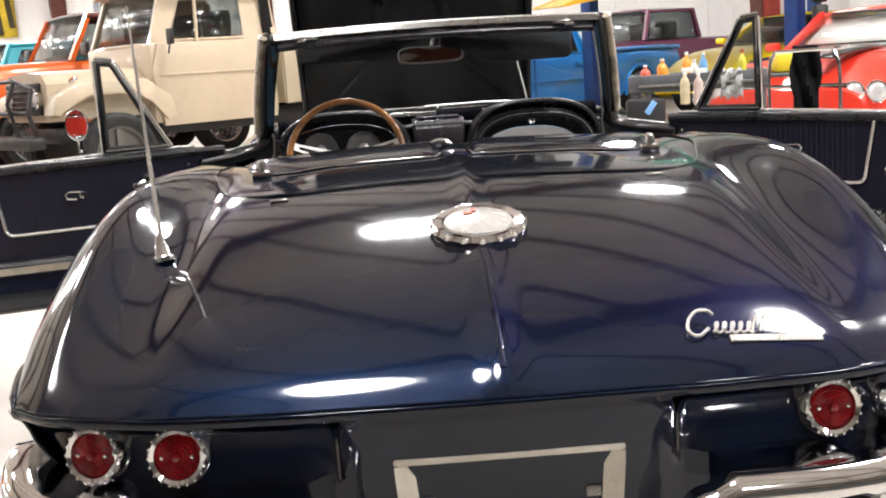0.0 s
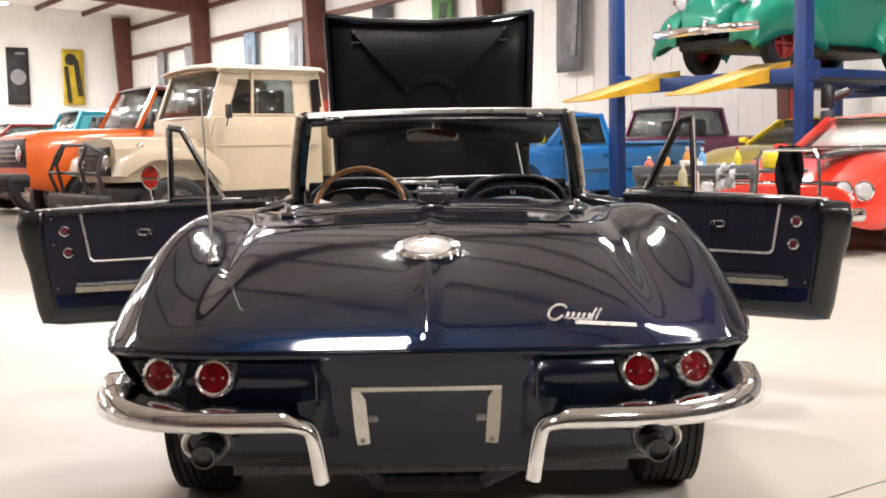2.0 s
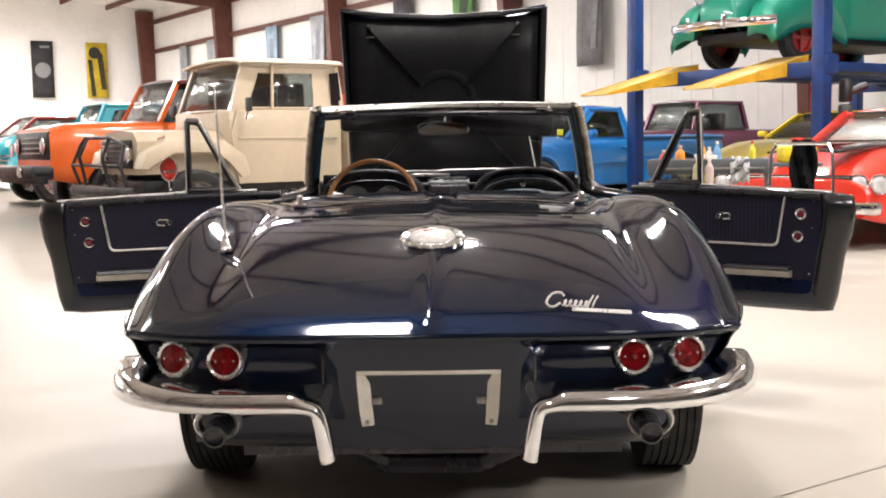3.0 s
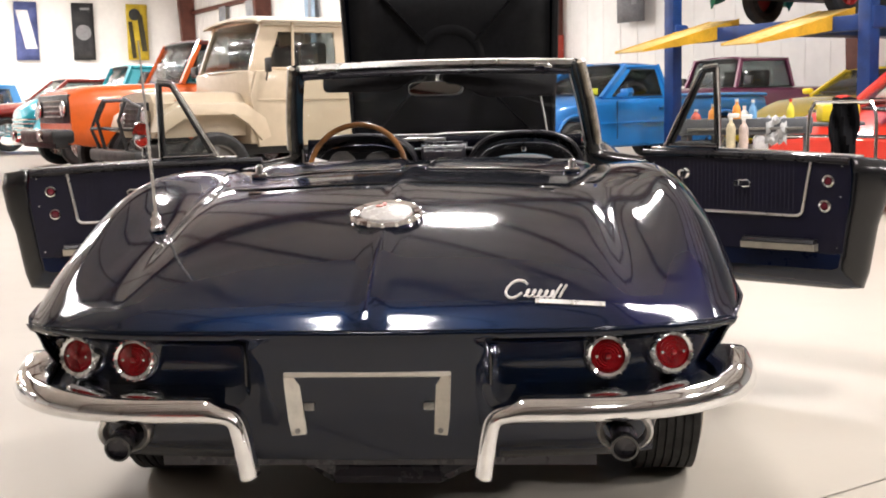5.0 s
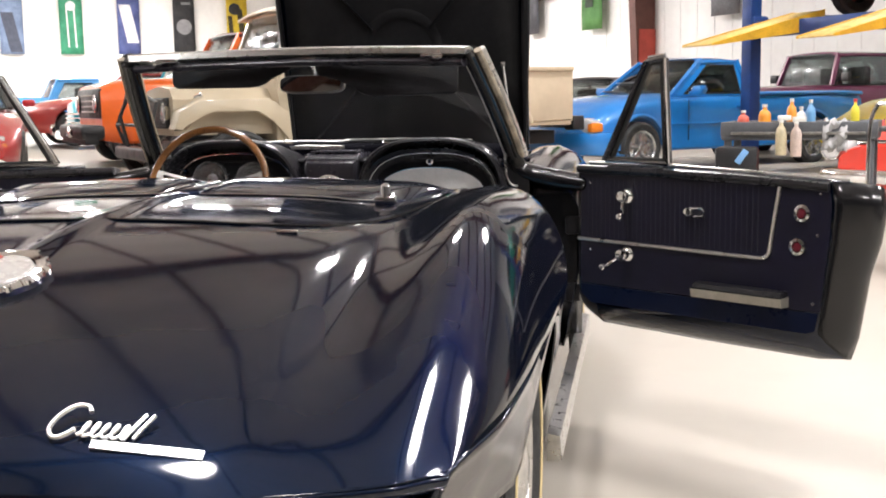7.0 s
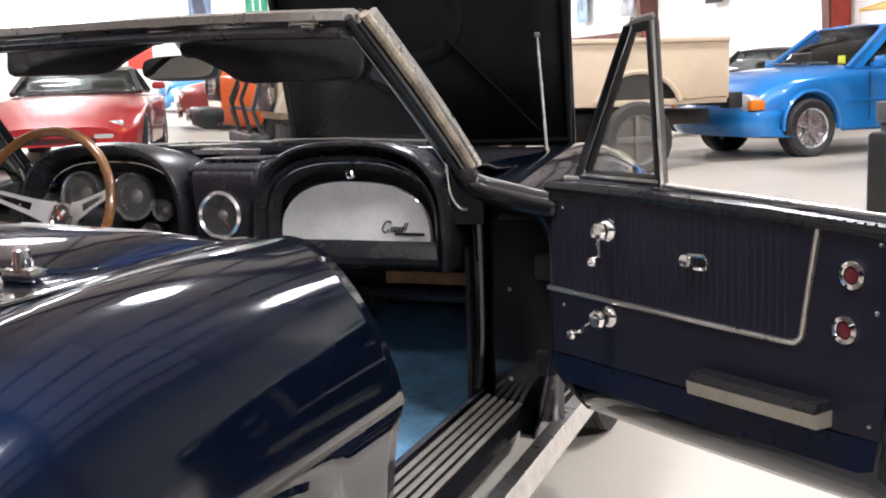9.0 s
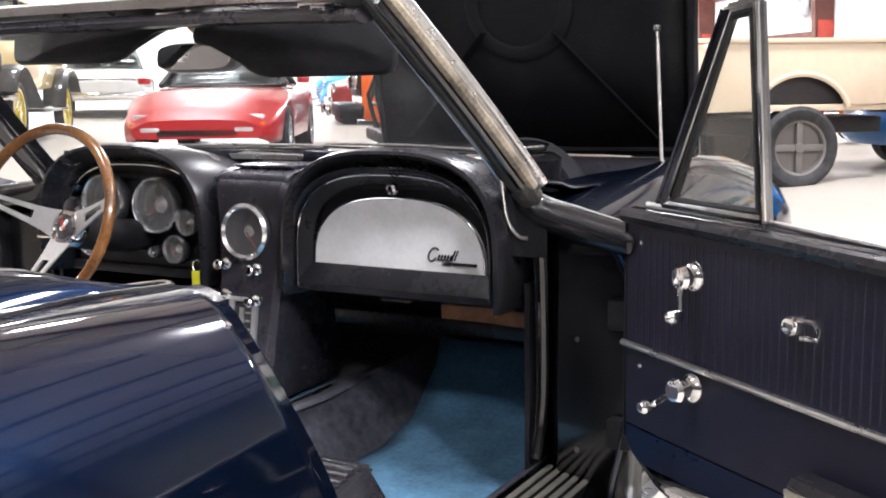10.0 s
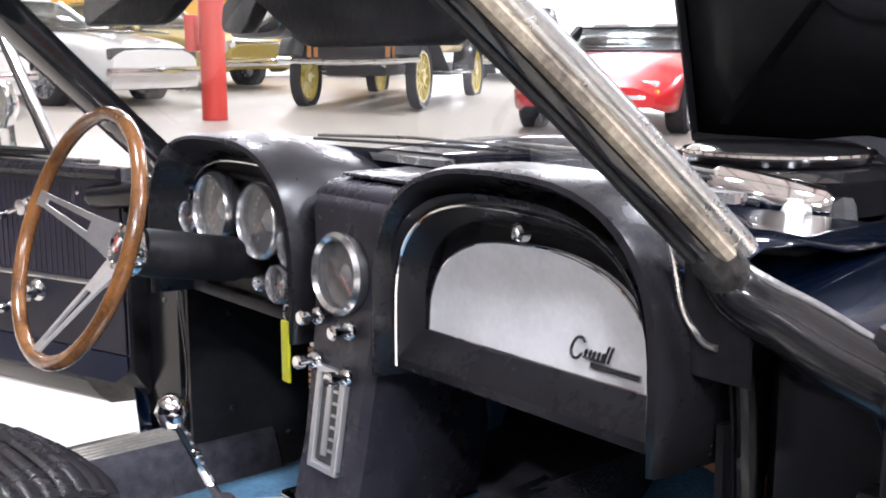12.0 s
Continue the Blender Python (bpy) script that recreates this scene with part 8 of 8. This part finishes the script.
def build_vehicles():
    tan_truck()
    blue_pickup()
    m = stand(-5.64, 11.67, -0.8, -0.6) @ Matrix.Translation((0, -4.2, 0))
    O = paint("orange", (0.78, 0.13, 0.01))
    v = boxy_suv("off_road_truck", "bright orange classic off-roader with black hard top", m, O, mat_cache("dark_red_top", (0.12, 0.02, 0.012), 0.5), roof=1.82, belt=1.24, cab=(2.75, 2.45, 0.9, 0.8))
    block(v, "winch_bumper", (0, 4.32, 0.64), (1.7, 0.28, 0.17), BLACK_TRIM, 0.04, "heavy black steel bumper")
    block(v, "grille_panel", (0, 4.19, 0.98), (1.5, 0.06, 0.36), BLACK_TRIM, 0.03, "black grille panel")
    for s in (-1, 1):
        lamp(v, s * 0.6, 4.24, 0.98, 0.095)
        lamp(v, s * 0.7, 4.57, 0.66, 0.06, "driving_lamp")
    m = stand(2.62, 17.6, -0.87, -0.5, 0.1) @ Matrix.Translation((0, -3.9, 0))
    v = boxy_suv("jeep_pickup", "plum purple compact truck with hard top", m, paint("plum", (0.13, 0.012, 0.06)), paint("plum", (0.13, 0.012, 0.06)), L=3.9, W=1.6, belt=1.12, roof=1.66, wr=0.36, cab=(2.6, 2.42, 1.42, 1.34))
    # yellow and red coupes by the lift
    coupe("bright yellow sports coupe parked behind the lift", stand(3.75, 13.2, -0.8, -0.6) @ Matrix.Translation((0, -4.6, 0)), paint("yellow", (0.98, 0.7, 0.01)), L=4.6, roof=1.27, belt=0.86, hood=0.9, lamps="modern", wedge=True)
    coupe("red muscle car with black bonnet stripes and chrome bumper", stand(3.25, 8.2, -0.68, -0.73) @ Matrix.Translation((0, -4.8, 0)), paint("signal_red", (0.72, 0.035, 0.015)), BLACK_GLOSS, L=4.8, W=1.88, roof=1.36, belt=0.92, hood=0.98, pane=CLEAR)
    rc = [o for o in bpy.data.objects if o.get("label", "").startswith("red muscle car")][0]
    bm = BM()
    sheet(bm, [[Vector((x, 2.87 - 0.55 * k, 0.99 + 0.3 * k)) for x in (-0.66 + 0.08 * k, -0.3, 0.3, 0.66 - 0.08 * k)] for k in (0.0, 0.5, 1.0)])
    part("sunshade", bm, PAPER, rc, "white folding sunshade behind the windscreen", thick=0.006)
    coupe("dark silver coupe parked beside the blue truck", stand(-1.0, 18.6, -0.5, -0.86) @ Matrix.Translation((0, -4.5, 0)), paint("gunmetal", (0.1, 0.1, 0.11), 0.5), roof=1.36)
    # the left row
    v = coupe("red convertible sports car with grey leather seats", stand(-6.7, 10.1, 0.5, -0.87) @ Matrix.Translation((0, -4.4, 0)), paint("magnetic_red", (0.5, 0.012, 0.016)), L=4.5, W=1.86, roof=1.2, belt=0.84, hood=0.86, lamps="modern", convertible=True, wedge=True)
    antique_car()
    coupe("white muscle car with black bonnet stripes", stand(-11.7, 7.6, 0.94, 0.34) @ Matrix.Translation((0, -4.6, 0)), paint("white", (0.74, 0.74, 0.72)), BLACK_GLOSS, L=4.7, lamps="hidden", roof=1.32)
    coupe("olive gold muscle car with chrome bumper", stand(-13.6, 10.2, 0.94, 0.34) @ Matrix.Translation((0, -4.6, 0)), paint("gold", (0.36, 0.27, 0.05), 0.4), L=4.7, lamps="round", roof=1.34)
    coupe("white and orange striped muscle car", stand(-11.2, 5.3, 0.94, 0.34) @ Matrix.Translation((0, -4.6, 0)), paint("white", (0.74, 0.74, 0.72)), paint("orange", (0.78, 0.13, 0.01)), L=4.7, lamps="hidden", roof=1.32)
    m = stand(-16.5, 15.2, 0.51, 0.86) @ Matrix.Translation((0, -6.5, 0))
    boxy_suv("van", "yellow-orange van behind the muscle cars", m, paint("school_yellow", (0.8, 0.4, 0.01)), paint("school_yellow", (0.8, 0.4, 0.01)), L=6.5, W=2.1, belt=2.15, roof=2.85, wr=0.42, cab=(6.3, 6.1, 5.0, 4.95))
    coupe("white sedan parked behind the red convertible", stand(-13.8, 15.8, 0.7, -0.72) @ Matrix.Translation((0, -4.6, 0)), paint("white", (0.74, 0.74, 0.72)), L=4.7, roof=1.4)
    # far left corner
    m = stand(-7.5, 14.6, -0.8, -0.6) @ Matrix.Translation((0, -4.4, 0))
    vintage_pickup("turquoise vintage pickup truck with round fenders", m, paint("turquoise", (0.02, 0.42, 0.52)))
    m = stand(-15.0, 23.9, -0.79, -0.61, 0.25) @ Matrix.Translation((0, -4.6, 0))
    vintage_pickup("sky blue vintage pickup truck with round fenders", m, paint("sky_blue", (0.05, 0.26, 0.58)))
    coupe("dark red classic coupe with chrome trim", stand(-10.6, 18.4, -0.8, -0.6) @ Matrix.Translation((0, -4.2, 0)), paint("maroon", (0.3, 0.02, 0.015)), L=4.2, roof=1.35)
    coupe("red sedan parked behind the convertible", stand(-3.6, -7.0, 0.3, 0.95) @ Matrix.Translation((0, -4.6, 0)), paint("signal_red", (0.72, 0.035, 0.015)), L=4.6, roof=1.36)
    # two cars added out of view on the open side, to darken the paint's reflections
    coupe("dark grey coupe added out of view to darken reflections", stand(5.4, -0.6, -0.85, -0.52) @ Matrix.Translation((0, -4.6, 0)), paint("gunmetal", (0.1, 0.1, 0.11), 0.5), L=4.6, roof=1.34)
    coupe("black coupe with chrome bumper added out of view to darken reflections", stand(5.2, -3.8, -0.85, -0.52) @ Matrix.Translation((0, -4.7, 0)), paint("gloss_black", (0.006, 0.006, 0.007)), L=4.7, roof=1.34)
    build_lift()
    green_car_on_lift()


build_vehicles()


# ---- loose things ----
def bottle(x, y, z, r, h, col, cap, label, spray=False):
    v = thing("bottle", label, "bottle", Matrix.Translation((x, y, z)), group="detailing bottles")
    bm = BM()
    lathe(bm, [(r * 0.92, 0), (r, 0.01), (r, h * 0.6), (r * 0.8, h * 0.74), (r * 0.36, h * 0.82), (r * 0.36, h * 0.9)], None, 14)
    part("body", bm, col, v)
    bm = BM()
    if spray:
        lathe(bm, [(r * 0.42, h * 0.9), (r * 0.42, h * 0.97), (r * 0.25, h), (0, h)], None, 12)
        box(bm, (0.02, 0, h * 1.03), (0.09, 0.03, 0.035), bev=0.006)
    else:
        lathe(bm, [(r * 0.42, h * 0.9), (r * 0.4, h), (0, h)], None, 12)
    part("cap", bm, cap, v)


def build_loose():
    grey = mat_cache("grey_plastic", (0.1, 0.105, 0.115), 0.5, var=0.25, scale=8)
    cart = thing("utility_cart", "grey plastic utility cart full of detailing supplies", "cart", Matrix.Translation((2.2, 7.1, 0)) @ Matrix.Rotation(radians(-14), 4, "Z"))
    for z in (0.22, 0.81):
        bm = BM()
        box(bm, (0, 0, z), (1.05, 0.5, 0.04), bev=0.015)
        for s in (-1, 1):
            box(bm, (0, s * 0.24, z + 0.06), (1.05, 0.025, 0.1), bev=0.008)
            box(bm, (s * 0.515, 0, z + 0.06), (0.025, 0.5, 0.1), bev=0.008)
        part("tray", bm, grey, cart, "grey moulded tray")
    for x in (-0.48, 0.48):
        for y in (-0.2, 0.2):
            bm = BM()
            box(bm, (x, y, 0.45), (0.05, 0.05, 0.74), bev=0.01)
            part("leg", bm, grey, cart)
            bm = BM()
            lathe(bm, [(0.05, -0.015), (0.05, 0.015)], Matrix.Translation((x, y, 0.05)) @ pose(0, 0, 0, 0, 90, 0), 14)
            part("castor", bm, RUBBER, cart)
    bm = BM()
    box(bm, (0.7, 0.05, 0.86), (0.45, 0.4, 0.03), bev=0.01)
    part("side_shelf", bm, mat_cache("dark_tray", (0.08, 0.085, 0.09), 0.5), cart)
    block(cart, "hanger_bar", (0, -0.27, 0.84), (0.9, 0.02, 0.02), STEEL_DULL, 0.004)
    white = mat_cache("white_plastic", (0.7, 0.7, 0.66), 0.4, var=0.1, scale=20)
    orange = mat_cache("orange_fluid", (0.75, 0.3, 0.04), 0.3)
    blue = mat_cache("blue_fluid", (0.15, 0.35, 0.6), 0.3)
    amber = mat_cache("amber_fluid", (0.6, 0.52, 0.34), 0.3, var=0.3, scale=9)
    pink = mat_cache("pink_fluid", (0.6, 0.48, 0.42), 0.3, var=0.3, scale=9)
    spots = [(-0.08, 0.1, 0.83, 0.036, 0.25, orange, white, "orange detailing bottle on the cart", False), (-0.02, 0.16, 0.83, 0.036, 0.19, white, white, "white plastic bottle on the cart", False), (0.05, 0.12, 0.83, 0.034, 0.24, blue, white, "blue bottle with white cap", False), (-0.1, -0.31, 0.69, 0.038, 0.25, amber, white, "spray bottle with amber fluid", True), (0.0, -0.31, 0.68, 0.038, 0.25, pink, white, "spray bottle with pinkish fluid", True), (-0.27, 0.1, 0.83, 0.045, 0.21, orange, white, "orange plastic canister on the cart", False), (0.35, 0.15, 0.83, 0.032, 0.24, mat_cache("yellow_can", (0.7, 0.6, 0.05), 0.4), mat_cache("red_cap", (0.5, 0.03, 0.02), 0.4), "yellow can with red cap", False), (-0.4, -0.05, 0.83, 0.042, 0.17, mat_cache("red_fluid", (0.55, 0.1, 0.06), 0.4), white, "small red bottle on the cart", False)]
    g = Matrix.Translation((2.2, 7.1, 0)) @ Matrix.Rotation(radians(-14), 4, "Z")
    for x, y, z, r, h, c, cp, lb, sp in spots:
        p = g @ Vector((x, y, z))
        bottle(p.x, p.y, p.z, r, h, c, cp, lb, sp)
    bm = BM()
    box(bm, g @ Vector((0.72, 0.05, 0.95)), (0.3, 0.2, 0.14), bev=0.02)
    solo("plastic_box", bm, mat_cache("yellow_box", (0.75, 0.55, 0.02), 0.45, var=0.1, scale=10), "yellow plastic box on the cart shelf", "box")
    bm = BM()
    rows = []
    for i in range(9):
        rows.append([g @ Vector((0.17 + i * 0.02, -0.25 + 0.03 * math.sin(j * 1.7 + i), 0.93 - j * 0.035 + 0.02 * math.sin(i * 2.1 + j))) for j in range(7)])
    sheet(bm, rows)
    solo("rag", bm, mat_cache("grey_cloth", (0.5, 0.5, 0.5), 0.9, var=0.2, scale=10), "crumpled pale grey cloth over the cart edge", "cloth", thick=0.01)
    bm = BM()
    box(bm, (-0.4, -0.3, 0.47), (0.3, 0.1, 0.56), g, bev=0.03)
    solo("hanging_bag", bm, BLACK_TRIM, "black bag hung on the utility cart", "bag")
    bm = BM()
    box(bm, (0, 0, 0), (0.045, 0.008, 0.11), g @ pose(-0.36, -0.354, 0.68, 0, 35, 0), bev=0.003)
    solo("blue_sheet", bm, mat_cache("light_blue_paper", (0.2, 0.42, 0.75), 0.6), "light blue paper tag on the black bag", "paper")
    # chrome-tube chair with a black jacket
    ch = thing("chair", "chrome tube chair with a black jacket over the back", "chair", stand(2.68, 6.05, -0.3, -0.95))
    for s in (-1, 1):
        bm = BM()
        tube(bm, curve3([(s * 0.24, -0.25, 0.0), (s * 0.24, -0.2, 0.45), (s * 0.24, -0.26, 0.9), (s * 0.2, -0.28, 1.04)], 16), 0.013, 8)
        tube(bm, [(s * 0.24, 0.22, 0.0), (s * 0.24, 0.18, 0.45)], 0.013, 8)
        part("leg", bm, CHROME, ch)
    bm = BM()
    tube(bm, [(-0.2, -0.28, 1.04), (0.2, -0.28, 1.04)], 0.013, 8)
    part("back_rail", bm, CHROME, ch)
    block(ch, "seat", (0, 0, 0.46), (0.5, 0.46, 0.06), BLACK_VINYL, 0.02)
    bm = BM()
    rows = []
    for i in range(9):
        rows.append([Vector((-0.1 + 0.022 * i, -0.28 + 0.045 * math.sin(j * 0.9 + i * 1.3) * (j > 0) + (0.03 if j > 3 else -0.03), 1.07 - 0.07 * j)) for j in range(8)])
    sheet(bm, rows)
    solo_ob = solo("jacket", bm, mat_cache("black_cloth", (0.006, 0.006, 0.007), 0.95, spec=0.08), "black jacket draped over the chair back", "jacket", thick=0.03)
    solo_ob.matrix_world = stand(2.68, 6.05, -0.3, -0.95)
    # red bollard with a small box
    b = thing("bollard", "bright red steel post with a red call box", "post", Matrix.Translation((-9.9, 7.5, ground(-9.9))))
    bm = BM()
    lathe(bm, [(0.14, 0), (0.14, 1.35), (0.12, 1.4), (0, 1.4)], None, 24)
    part("tube", bm, RED_POST, b)
    bm = BM()
    box(bm, (-0.02, -0.24, 0.95), (0.16, 0.12, 0.4), Matrix.Rotation(radians(-50), 4, "Z"), bev=0.02)
    part("call_box", bm, RED_POST, b)


build_loose()
